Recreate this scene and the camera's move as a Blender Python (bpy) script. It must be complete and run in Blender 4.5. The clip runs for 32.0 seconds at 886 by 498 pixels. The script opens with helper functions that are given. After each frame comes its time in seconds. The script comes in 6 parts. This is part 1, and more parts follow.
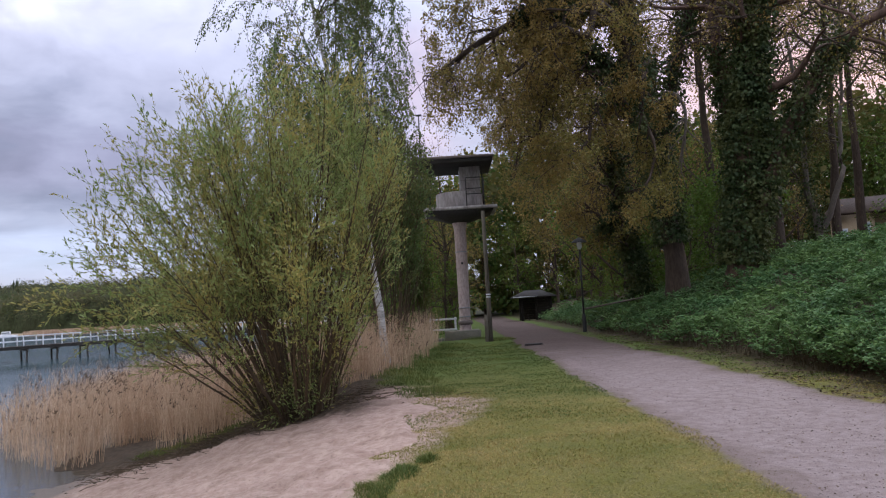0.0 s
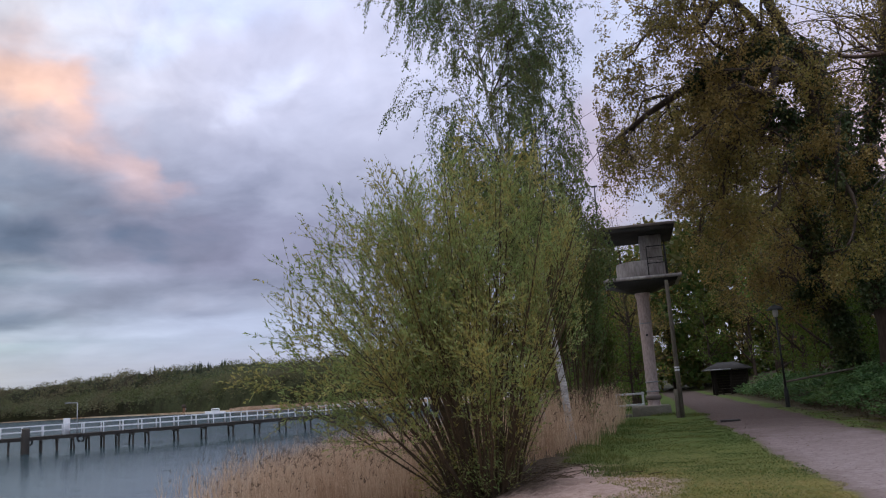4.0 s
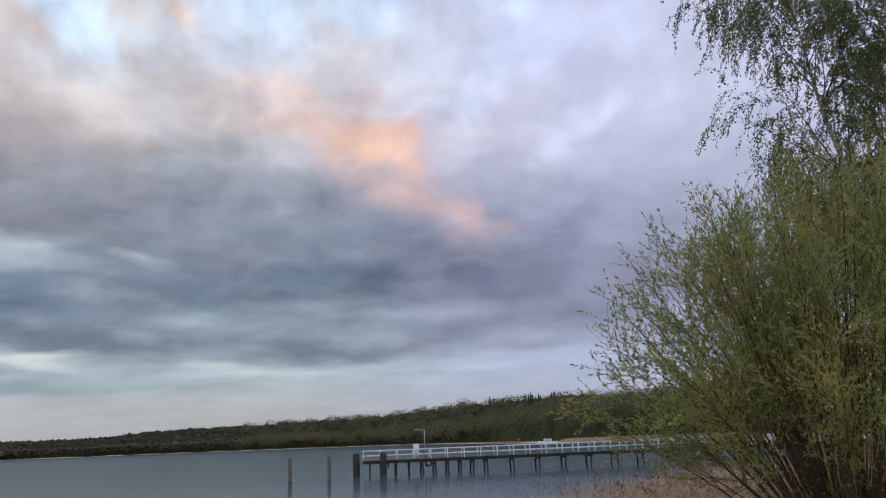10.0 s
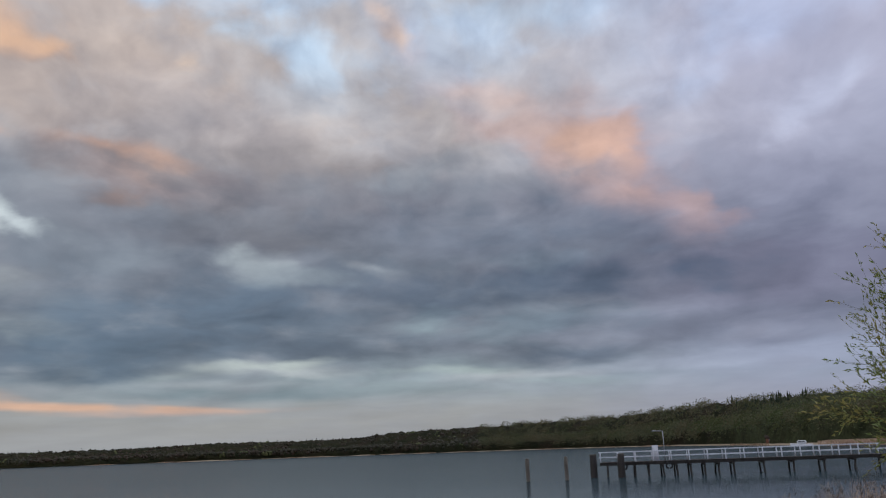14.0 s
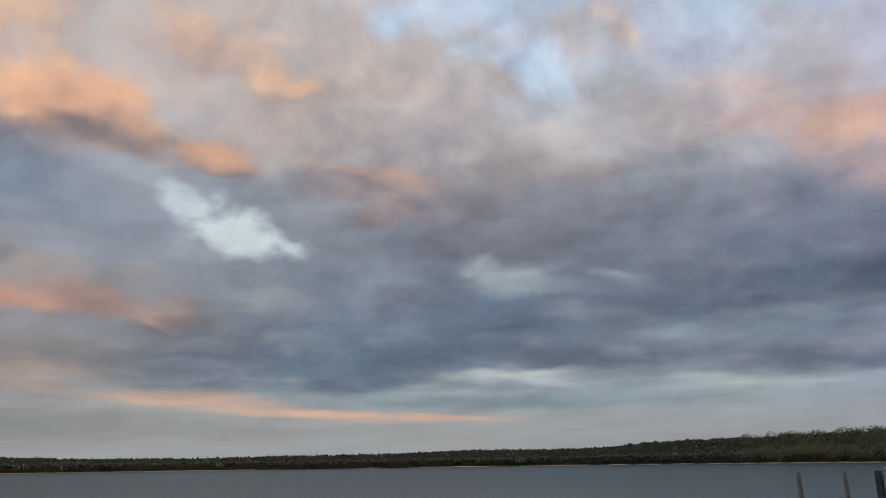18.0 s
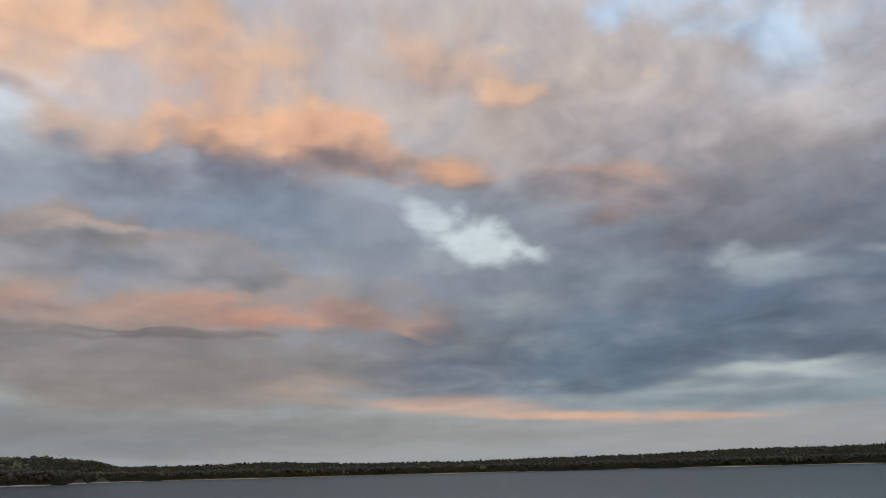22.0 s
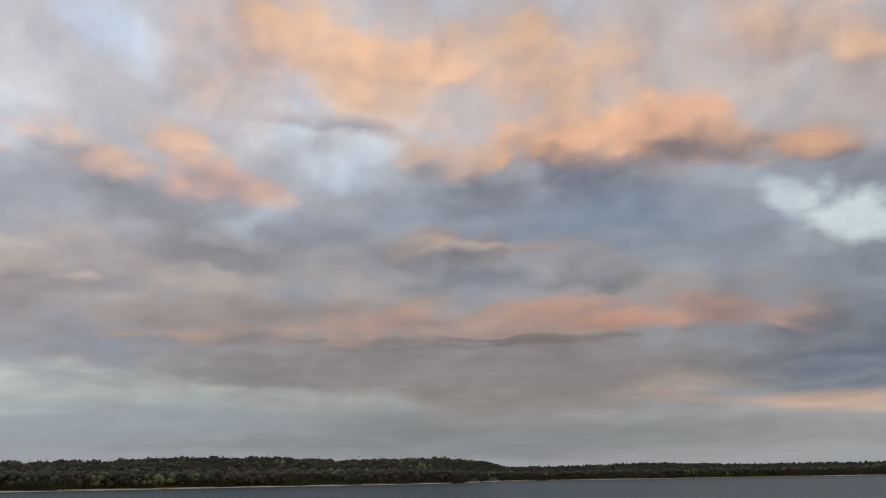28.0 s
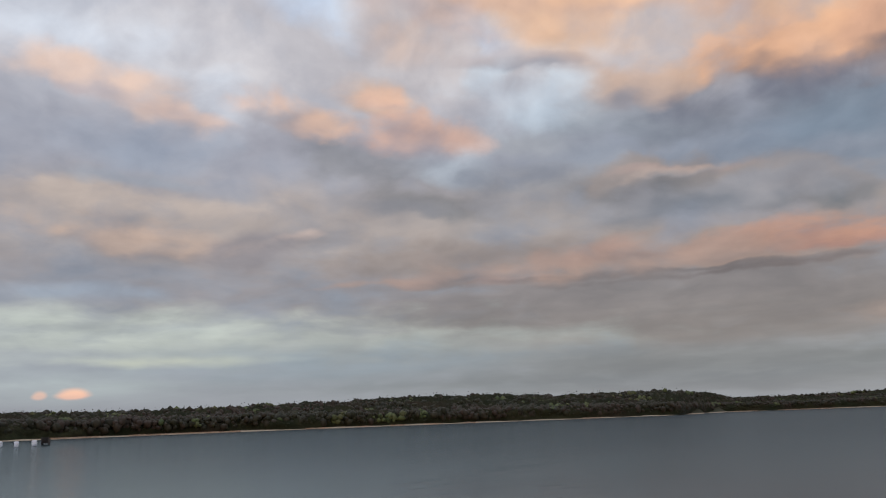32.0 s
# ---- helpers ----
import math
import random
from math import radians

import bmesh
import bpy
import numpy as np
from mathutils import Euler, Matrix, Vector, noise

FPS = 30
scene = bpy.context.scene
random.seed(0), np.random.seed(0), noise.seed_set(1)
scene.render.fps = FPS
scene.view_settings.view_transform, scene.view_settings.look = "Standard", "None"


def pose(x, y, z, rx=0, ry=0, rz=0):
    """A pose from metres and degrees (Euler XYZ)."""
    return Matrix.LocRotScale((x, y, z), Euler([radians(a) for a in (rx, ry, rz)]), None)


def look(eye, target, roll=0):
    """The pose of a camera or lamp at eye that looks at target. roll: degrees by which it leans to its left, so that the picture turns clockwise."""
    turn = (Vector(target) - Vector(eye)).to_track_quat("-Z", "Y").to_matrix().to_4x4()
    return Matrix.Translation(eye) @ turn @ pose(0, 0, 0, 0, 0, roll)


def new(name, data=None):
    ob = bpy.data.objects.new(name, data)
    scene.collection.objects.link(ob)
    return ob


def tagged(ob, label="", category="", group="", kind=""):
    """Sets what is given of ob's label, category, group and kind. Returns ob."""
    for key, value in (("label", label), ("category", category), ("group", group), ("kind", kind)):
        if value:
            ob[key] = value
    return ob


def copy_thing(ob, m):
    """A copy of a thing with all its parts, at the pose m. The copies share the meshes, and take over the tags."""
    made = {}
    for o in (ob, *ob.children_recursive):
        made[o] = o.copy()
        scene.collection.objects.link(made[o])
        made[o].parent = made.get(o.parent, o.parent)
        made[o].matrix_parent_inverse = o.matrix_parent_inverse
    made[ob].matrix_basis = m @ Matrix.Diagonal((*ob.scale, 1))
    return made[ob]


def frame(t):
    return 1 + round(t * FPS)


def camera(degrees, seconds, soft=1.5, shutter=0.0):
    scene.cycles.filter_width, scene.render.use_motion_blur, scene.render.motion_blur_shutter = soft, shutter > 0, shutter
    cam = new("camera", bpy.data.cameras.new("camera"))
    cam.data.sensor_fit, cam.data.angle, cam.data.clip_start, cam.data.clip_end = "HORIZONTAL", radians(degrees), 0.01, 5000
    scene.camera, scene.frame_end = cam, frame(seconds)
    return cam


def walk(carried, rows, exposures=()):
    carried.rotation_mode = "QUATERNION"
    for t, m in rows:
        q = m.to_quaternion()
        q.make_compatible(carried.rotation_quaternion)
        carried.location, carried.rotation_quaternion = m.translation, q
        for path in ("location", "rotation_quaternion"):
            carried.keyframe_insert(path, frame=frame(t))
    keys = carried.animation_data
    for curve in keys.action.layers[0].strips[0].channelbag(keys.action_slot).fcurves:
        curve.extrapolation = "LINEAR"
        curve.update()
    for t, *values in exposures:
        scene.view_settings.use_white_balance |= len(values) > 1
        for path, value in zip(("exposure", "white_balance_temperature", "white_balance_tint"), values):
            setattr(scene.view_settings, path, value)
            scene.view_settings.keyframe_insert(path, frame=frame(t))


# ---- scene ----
cam = camera(58.29, 32.0, soft=1.15)
EYE_HEIGHT = 1.65
# seconds, turn to the left, tilt up, lean (degrees): a slow hand-held pan from one spot
PAN = [
    (0, -0.00, 3.95, -3.24), (0.5, 1.50, 5.05, -3.59), (1, 2.87, 5.93, -3.99), (1.5, 4.12, 6.82, -4.12),
    (2, 5.10, 7.50, -4.00), (2.5, 5.83, 8.10, -3.90), (3, 7.43, 8.87, -3.86), (3.5, 10.06, 9.51, -3.77),
    (5.5, 18.09, 11.33, -3.81), (6, 19.67, 11.57, -3.42), (6.5, 21.91, 11.91, -3.17), (7, 23.93, 12.26, -2.93),
    (7.5, 26.67, 12.66, -2.58), (8, 28.85, 12.99, -2.57), (8.5, 30.48, 13.16, -2.72), (9, 32.12, 13.32, -2.60),
    (9.5, 33.61, 13.29, -2.66), (10, 35.72, 13.52, -2.34), (10.5, 38.23, 13.63, -1.88), (11, 40.77, 13.73, -1.57),
    (11.5, 43.36, 13.69, -1.53), (12, 45.09, 13.81, -1.74), (12.5, 46.73, 13.94, -2.07), (13, 48.27, 13.99, -2.15),
    (13.5, 50.60, 14.15, -2.05), (14, 52.15, 14.22, -2.10), (14.5, 54.08, 14.34, -2.22), (15, 56.47, 14.54, -2.27),
    (15.5, 59.63, 14.77, -2.28), (17.5, 68.17, 15.23, -1.04), (18, 69.93, 15.23, -0.83), (18.5, 72.04, 15.28, -0.90),
    (19, 74.19, 15.36, -1.28), (19.5, 76.24, 15.44, -1.50), (20, 78.22, 15.45, -1.53), (20.5, 80.49, 15.48, -1.49),
    (21, 83.23, 15.56, -1.50), (21.5, 85.66, 15.62, -1.49), (22, 87.73, 15.66, -1.43), (22.5, 89.71, 15.73, -1.47),
    (23, 91.64, 15.73, -1.56), (23.5, 93.64, 15.77, -1.67), (24, 95.88, 15.75, -1.95), (24.5, 98.53, 15.83, -2.26),
    (25, 100.85, 15.89, -2.12), (25.5, 103.10, 15.98, -1.67), (26, 105.34, 16.06, -1.12), (26.5, 107.60, 16.07, -0.86),
    (28.5, 115.28, 16.07, -1.08), (29, 116.64, 15.75, -1.18), (29.5, 118.52, 15.36, -1.15), (30, 120.47, 14.59, -1.16),
    (30.5, 122.65, 13.92, -1.74), (31, 124.88, 13.19, -2.14), (31.5, 127.00, 12.61, -2.26), (32, 128.88, 12.15, -2.07),
]
walk(cam, [(t, pose(0, 0, EYE_HEIGHT, 90 + tilt, 0, turn) @ pose(0, 0, 0, 0, 0, lean)) for t, turn, tilt, lean in PAN],
     exposures=[(0, 0.72), (1, 0.64), (2, 0.48), (3.5, 0.34), (6, 0.2), (8, 0.22), (10, 0.08), (12, -0.16), (14, -0.36), (17.5, -0.4), (26, -0.4), (32, -0.4)])

# ---- node helpers ----


def linear(code):
    """A hex colour as linear light."""
    out = []
    for k in (0, 2, 4):
        v = int(code[k:k + 2], 16) / 255
        out.append(v / 12.92 if v <= 0.04045 else ((v + 0.055) / 1.055) ** 2.4)
    return (*out, 1.0)


class Nodes:
    """Short spellings for building a node tree."""

    def __init__(self, tree):
        self.tree = tree
        tree.nodes.clear()

    def add(self, kind):
        return self.tree.nodes.new(kind)

    def put(self, node, index, value):
        if value is None:
            return
        if isinstance(value, bpy.types.NodeSocket):
            self.tree.links.new(value, node.inputs[index])
        else:
            node.inputs[index].default_value = value

    def math(self, op, a, b=None, c=None, clamp=False):
        node = self.add("ShaderNodeMath")
        node.operation, node.use_clamp = op, clamp
        for k, v in enumerate((a, b, c)):
            self.put(node, k, v)
        return node.outputs[0]

    def vec(self, op, a, b=None, scale=None):
        node = self.add("ShaderNodeVectorMath")
        node.operation = op
        self.put(node, 0, a)
        self.put(node, 1, b)
        self.put(node, 3, scale)
        return node.outputs["Value" if op in ("LENGTH", "DOT_PRODUCT") else "Vector"]

    def mix(self, fac, a, b, blend="MIX"):
        node = self.add("ShaderNodeMix")
        node.data_type, node.blend_type = "RGBA", blend
        self.put(node, 0, fac)
        self.put(node, 6, a)
        self.put(node, 7, b)
        return node.outputs[2]

    def noise(self, vector, scale, detail=4.0, rough=0.55, distort=0.0, colour=False):
        node = self.add("ShaderNodeTexNoise")
        self.put(node, "Vector", vector)
        for key, v in (("Scale", scale), ("Detail", detail), ("Roughness", rough), ("Distortion", distort)):
            node.inputs[key].default_value = v
        return node.outputs["Color" if colour else "Fac"]

    def fit(self, v, a, b, c=0.0, d=1.0, smooth=True):
        node = self.add("ShaderNodeMapRange")
        node.interpolation_type = "SMOOTHSTEP" if smooth else "LINEAR"
        for k, x in enumerate((v, a, b, c, d)):
            self.put(node, k, x)
        return node.outputs[0]

    def join(self, x, y, z):
        node = self.add("ShaderNodeCombineXYZ")
        for k, v in enumerate((x, y, z)):
            self.put(node, k, v)
        return node.outputs[0]

    def split(self, v):
        node = self.add("ShaderNodeSeparateXYZ")
        self.put(node, 0, v)
        return node.outputs

    def scaled(self, v, x, y, z):
        return self.vec("MULTIPLY", v, (x, y, z))


# ---- sky and light ----
world = bpy.data.worlds.new("evening_sky")
scene.world = world
world.use_nodes = True
W = Nodes(world.node_tree)
way = W.vec("NORMALIZE", W.add("ShaderNodeTexCoord").outputs["Generated"])
wx, wy, wz = W.split(way)
azimuth = W.math("MULTIPLY", W.math("ARCTAN2", W.math("MULTIPLY", wx, -1.0), wy), 57.2958)
height = W.math("MULTIPLY", W.math("ARCSINE", wz), 57.2958)
# clouds are drawn out sideways and puffed up; the same turbulence bends all of them
flat = W.join(azimuth, height, 0.0)
puff = W.vec("SUBTRACT", W.noise(W.scaled(flat, 0.06, 0.11, 1), 1.0, 3, 0.5, 0.1, colour=True), (0.5, 0.5, 0.5))
wisp = W.vec("SUBTRACT", W.noise(W.scaled(flat, 0.26, 0.46, 1), 1.0, 3, 0.5, 0.0, colour=True), (0.5, 0.5, 0.5))
calm = W.fit(height, 2.0, 13.0, 0.22, 1.0)
# the cloud deck lies level overhead: its lumps are broad above and flatten towards the horizon
rise = W.math("MULTIPLY", W.math("LOGARITHM", W.math("ADD", W.math("MAXIMUM", height, -3.0), 5.0), 2.71828), 3.7)
deck = W.join(W.math("MULTIPLY", azimuth, 0.10), rise, 0.0)
swirl = W.vec("SUBTRACT", W.noise(deck, 1.1, 3, 0.5, colour=True), (0.5, 0.5, 0.5))
deck = W.vec("ADD", deck, W.scaled(swirl, 0.45, 0.45, 0))
bent = W.vec("ADD", flat, W.vec("SCALE", W.vec("ADD", W.scaled(puff, 3.2, 1.9, 0), W.scaled(wisp, 2.4, 1.6, 0)), scale=calm))


def cell(scale, lift):
    """Rounded heads of cloud: 0 in the middle of a head, 1 in the furrow between two."""
    node = W.add("ShaderNodeTexVoronoi")
    node.voronoi_dimensions, node.feature = "2D", "SMOOTH_F1"
    W.put(node, "Vector", W.vec("ADD", W.scaled(W.vec("ADD", flat, W.scaled(wisp, 3.2, 2.2, 0)), 0.62, 1.0, 1), (lift * 0.7, lift, 0)))
    node.inputs["Scale"].default_value, node.inputs["Smoothness"].default_value = scale, 0.55
    return node.outputs["Distance"]


billow = W.math("MULTIPLY_ADD", cell(0.55, 0), 0.45, cell(0.22, 0))
relief = W.math("MULTIPLY", W.math("SUBTRACT", W.math("MULTIPLY_ADD", cell(0.55, 0.7), 0.5, cell(0.22, 1.3)), W.math("MULTIPLY_ADD", cell(0.55, 0), 0.5, cell(0.22, 0))), calm)
fray = W.math("SUBTRACT", W.noise(deck, 2.0, 5, 0.52), 0.5)
lump = W.math("ADD", W.math("MULTIPLY", W.math("MULTIPLY", W.math("SUBTRACT", billow, 0.72), calm), 0.8), W.math("MULTIPLY", fray, W.fit(height, 2.0, 9.0, 0.5, 1.7)))

# thinner and thicker places in every cloud
mottle = W.fit(W.noise(W.vec("ADD", deck, (2.0, 9.0, 0)), 1.9, 5, 0.5), 0.36, 0.58, 0.6, 1.0)

clear = W.add("ShaderNodeTexSky")
clear.sky_type, clear.sun_disc, clear.sun_elevation, clear.sun_rotation = "NISHITA", False, radians(8), radians(58)
clear.air_density, clear.dust_density = 1.0, 2.0
band = W.add("ShaderNodeValToRGB")
W.put(band, 0, W.fit(height, -2.0, 90.0, smooth=False))
stops = ((0.0, "aeb2b8"), (0.06, "a6adbb"), (0.14, "9499a9"), (0.22, "a0a4b4"), (0.32, "bcc6da"), (0.45, "d0d6e2"), (1.0, "dfe4ee"))
while len(band.color_ramp.elements) < len(stops):
    band.color_ramp.elements.new(0.5)
for element, (place, code) in zip(band.color_ramp.elements, stops):
    element.position, element.color = place, [0.667 * v for v in linear(code)[:3]] + [1.0]
sky = band.outputs[0]
banks = 0


def group(name, values, colours):
    """A node group with vector, number and colour inputs."""
    tree = bpy.data.node_groups.new(name, "ShaderNodeTree")
    for key in values:
        tree.interface.new_socket(name=key, in_out="INPUT", socket_type="NodeSocketVector" if key in ("Bent", "Place", "Turn", "Size") else "NodeSocketFloat")
    for key in colours:
        tree.interface.new_socket(name=key, in_out="INPUT", socket_type="NodeSocketColor")
    tree.interface.new_socket(name="Sky", in_out="OUTPUT", socket_type="NodeSocketColor")
    tree.interface.new_socket(name="Thick", in_out="OUTPUT", socket_type="NodeSocketFloat")
    n = Nodes(tree)
    return n, n.add("NodeGroupInput").outputs, n.add("NodeGroupOutput")


def placed(n, into):
    mapping = n.add("ShaderNodeMapping")
    mapping.vector_type = "TEXTURE"
    for key, source in (("Vector", "Bent"), ("Location", "Place"), ("Rotation", "Turn"), ("Scale", "Size")):
        n.put(mapping, key, into[source])
    return mapping.outputs[0]


def bank_group():
    """A soft bank of one colour."""
    n, into, out = group("cloud_bank", ("Bent", "Place", "Turn", "Size", "Lump", "Mottle", "Ragged", "Inner", "Cover"), ("Sky", "Colour"))
    away = n.math("MULTIPLY_ADD", into["Lump"], into["Ragged"], n.vec("LENGTH", placed(n, into)))
    thick = n.math("MULTIPLY", n.fit(away, 1.0, into["Inner"], 0.0, into["Cover"]), into["Mottle"])
    n.put(out, "Sky", n.mix(thick, into["Sky"], into["Colour"]))
    n.put(out, "Thick", thick)
    return n.tree


def heap_group():
    """A lumpy head in the evening light over a flat, shaded base."""
    n, into, out = group("cumulus", ("Bent", "Place", "Turn", "Size", "Lump", "Mottle", "Ragged", "Inner", "Cover", "Relief"), ("Sky", "Top", "Base"))
    px, py, _ = n.split(placed(n, into))
    away = n.vec("LENGTH", n.join(px, n.math("MAXIMUM", py, n.math("MULTIPLY", py, -1.8)), 0.0))
    thick = n.math("MULTIPLY", n.fit(n.math("MULTIPLY_ADD", into["Lump"], into["Ragged"], away), 1.0, into["Inner"], 0.0, into["Cover"]), n.fit(into["Mottle"], 0.5, 1.0, 0.8, 1.0, smooth=False))
    side = n.fit(n.math("ADD", into["Relief"], py), -0.75, 0.55)
    n.put(out, "Sky", n.mix(thick, into["Sky"], n.mix(side, into["Base"], into["Top"])))
    n.put(out, "Thick", thick)
    return n.tree


BANK, HEAP = bank_group(), heap_group()
crest_light = W.math("MULTIPLY_ADD", fray, -0.5, W.math("MULTIPLY", relief, 1.15))


def lay(tree, az, el, wide, high, tilt, ragged, cover, soft, colours):
    global sky, bent, banks
    node = W.add("ShaderNodeGroup")
    node.node_tree = tree
    for key, value in (("Bent", bent), ("Lump", lump), ("Mottle", mottle), ("Sky", sky), ("Place", (az, el, 0)), ("Turn", (0, 0, radians(-tilt))), ("Size", (wide, high, 1)),
                       ("Ragged", ragged), ("Inner", 1.0 - soft), ("Cover", cover), *colours):
        W.put(node, key, value)
    sky = node.outputs["Sky"]
    banks += 1
    if banks % 6 == 0:  # keeps the shader's memory small: the next banks wait for these
        bent = W.vec("SCALE", bent, scale=W.math("MULTIPLY_ADD", node.outputs["Thick"], 1e-9, 1.0))


def cloud(az, el, wide, high, tilt, code, cover, soft):
    """One bank of cloud, or one gap between clouds: where it lies, its size (degrees), its colour and how much it covers."""
    soft = min(1.0, soft + 0.3)
    lay(BANK, az, el, wide * 1.42, high * 1.42, tilt, min(1.0, 1.7 / high), cover, soft, [("Colour", linear(code))])


def cumulus(az, el, wide, high, tilt, top, base, cover, soft):
    """A heaped cloud in two colours."""
    soft = min(1.0, soft + 0.22)
    lay(HEAP, az, el, wide * 1.40, high * 1.60, tilt, min(0.85, 2.0 / high), cover, soft, [("Relief", crest_light), ("Top", linear(top)), ("Base", linear(base))])


cloud(33.4, 25.7, 38.0, 9.8, 0, "9b9eaf", 0.9, 0.9)
cloud(27.7, 20.4, 21.8, 10.8, 0, "9397a4", 0.8, 0.9)
cloud(39.4, 10.0, 30.2, 7.4, 0, "76788b", 0.9, 0.8)
cloud(41.2, 4.7, 29.0, 2.6, 0, "8690a1", 0.85, 0.8)
cloud(48.0, 2.7, 16.3, 1.6, 0, "7f8696", 0.8, 0.9)
cloud(48.4, 26.7, 39.9, 7.3, 0, "a5a5af", 0.9, 0.9)
cloud(48.6, 12.7, 41.6, 7.7, -3, "656775", 0.95, 0.7)
cloud(52.8, 5.3, 35.8, 2.8, 0, "858d9c", 0.9, 0.8)
cloud(56.6, 2.3, 30.7, 1.7, 0, "8a8f9a", 0.9, 0.8)
cloud(73.5, 25.7, 35.5, 8.3, -3, "b0a6a4", 0.9, 0.9)
cloud(56.9, 13.1, 35.7, 6.7, -4, "5e6778", 0.95, 0.75)
cloud(69.4, 8.0, 36.7, 4.0, 0, "586579", 0.9, 0.7)
cloud(55.6, 4.8, 26.4, 1.7, 0, "7c8b97", 0.85, 0.8)
cloud(69.5, 2.2, 39.7, 1.9, 0, "8a8d93", 0.9, 0.8)
cloud(102.0, 27.9, 38.9, 8.8, 0, "b1a29d", 0.9, 0.9)
cloud(103.7, 17.7, 28.3, 4.4, 0, "80858f", 0.9, 0.8)
cloud(111.0, 11.4, 22.5, 2.3, 0, "958075", 0.85, 0.8)
cloud(110.7, 6.9, 18.5, 3.3, 0, "7d716d", 0.95, 0.6)
cloud(106.8, 2.9, 25.5, 1.9, 0, "848280", 0.9, 0.8)
cloud(130.4, 27.3, 24.0, 8.0, 0, "b9aaa4", 0.85, 0.9)
cloud(106.9, 18.1, 34.3, 3.7, 0, "798292", 0.85, 0.8)
cloud(125.3, 14.5, 23.0, 3.5, 0, "8c8482", 0.85, 0.8)
cloud(115.2, 7.3, 25.5, 3.4, 0, "786d6b", 0.95, 0.6)
cloud(128.3, 4.6, 15.8, 1.2, 0, "8d908d", 0.9, 0.8)
cloud(118.9, 2.6, 30.5, 1.2, 0, "777e86", 0.9, 0.8)
cloud(147.0, 25.6, 31.4, 8.0, 0, "bdbbc0", 0.9, 0.9)
cloud(138.7, 19.2, 28.8, 3.5, 0, "93929c", 0.85, 0.8)
cloud(146.5, 13.8, 26.2, 3.5, 0, "a2958f", 0.9, 0.8)
cloud(140.6, 9.1, 20.3, 2.0, 0, "877f82", 0.9, 0.7)
cloud(112.6, 7.0, 23.7, 3.7, 2, "766e70", 0.95, 0.5)
cloud(149.8, 6.2, 19.5, 2.0, 0, "adb3af", 0.95, 0.7)
cloud(130.7, 5.5, 16.2, 0.9, 0, "9a9e9d", 0.8, 0.8)
cloud(136.3, 4.1, 19.7, 1.3, 0, "828d9a", 0.9, 0.7)
cloud(109.2, 2.9, 18.2, 1.9, 0, "6f737c", 0.8, 0.8)
cloud(154.3, 2.9, 8.3, 1.1, 0, "a0aaaf", 0.8, 0.8)
cloud(28.2, 26.9, 9.2, 2.3, 20, "a6acbc", 0.7, 0.9)
cloud(36.7, 28.1, 5.0, 3.3, 60, "a6aebe", 0.7, 0.9)
cloud(24.9, 22.6, 3.5, 1.6, 30, "a6abb9", 0.6, 0.9)
cloud(28.4, 22.4, 5.8, 2.1, 0, "a0a2ad", 0.6, 0.9)
cloud(30.3, 6.0, 6.5, 2.2, 0, "737a8c", 0.6, 0.9)
cloud(50.0, 16.0, 8.7, 2.9, 0, "86889b", 0.7, 0.9)
cloud(45.3, 22.7, 7.4, 2.2, -30, "a194a0", 0.7, 0.9)
cloud(39.9, 20.1, 8.2, 3.2, -33, "a99499", 0.85, 0.9)
cloud(35.1, 16.7, 4.8, 1.8, -40, "a08e93", 0.7, 0.9)
cumulus(40.3, 20.6, 4.3, 1.8, -35, "b69c96", "9b8e96", 0.8, 0.9)
cloud(28.8, 10.6, 12.3, 2.4, 0, "737184", 0.7, 0.9)
cloud(43.2, 11.9, 8.0, 1.4, -4, "717386", 0.7, 0.8)
cloud(35.6, 8.8, 6.2, 0.9, 0, "838899", 0.6, 0.9)
cloud(44.8, 7.2, 9.1, 1.0, 0, "73788b", 0.7, 0.8)
cloud(31.3, 5.4, 9.5, 0.7, 0, "9099a9", 0.8, 0.8)
cloud(47.5, 4.8, 5.3, 0.5, 0, "9199a7", 0.7, 0.8)
cloud(41.5, 30.3, 8.6, 1.9, 0, "a8bad1", 0.85, 0.8)
cloud(29.5, 27.3, 7.0, 2.2, 10, "acbacf", 0.85, 0.8)
cloud(47.5, 27.9, 4.0, 1.9, -30, "a8b5ca", 0.6, 0.9)
cloud(63.5, 28.9, 3.7, 2.2, -40, "acb8cc", 0.75, 0.8)
cloud(58.8, 25.2, 3.8, 1.5, -40, "a8b1c1", 0.5, 0.9)
cloud(20.1, 23.1, 7.9, 4.3, 0, "a1a4b1", 0.7, 0.9)
cloud(24.8, 22.1, 2.7, 1.0, 25, "b1b8c6", 0.7, 0.8)
cumulus(55.2, 28.9, 2.1, 1.5, -55, "c1a69f", "ac9fa3", 0.85, 0.8)
cloud(70.1, 23.3, 9.5, 2.9, 0, "aa9fa1", 0.8, 0.9)
cumulus(70.7, 26.1, 1.8, 0.6, 0, "bdaca5", "aca5a6", 0.6, 0.9)
cloud(73.7, 19.5, 5.7, 1.8, -12, "a58f8e", 0.85, 0.8)
cumulus(74.7, 19.9, 2.0, 1.1, -25, "b6978c", "8c8083", 0.85, 0.7)
cloud(45.8, 23.2, 7.0, 2.4, -30, "ac9a9a", 0.75, 0.9)
cloud(39.9, 19.7, 7.7, 2.5, -33, "ae938c", 0.85, 0.9)
cumulus(40.3, 20.5, 3.9, 2.1, -40, "bd9a8a", "9e8c8c", 0.85, 0.8)
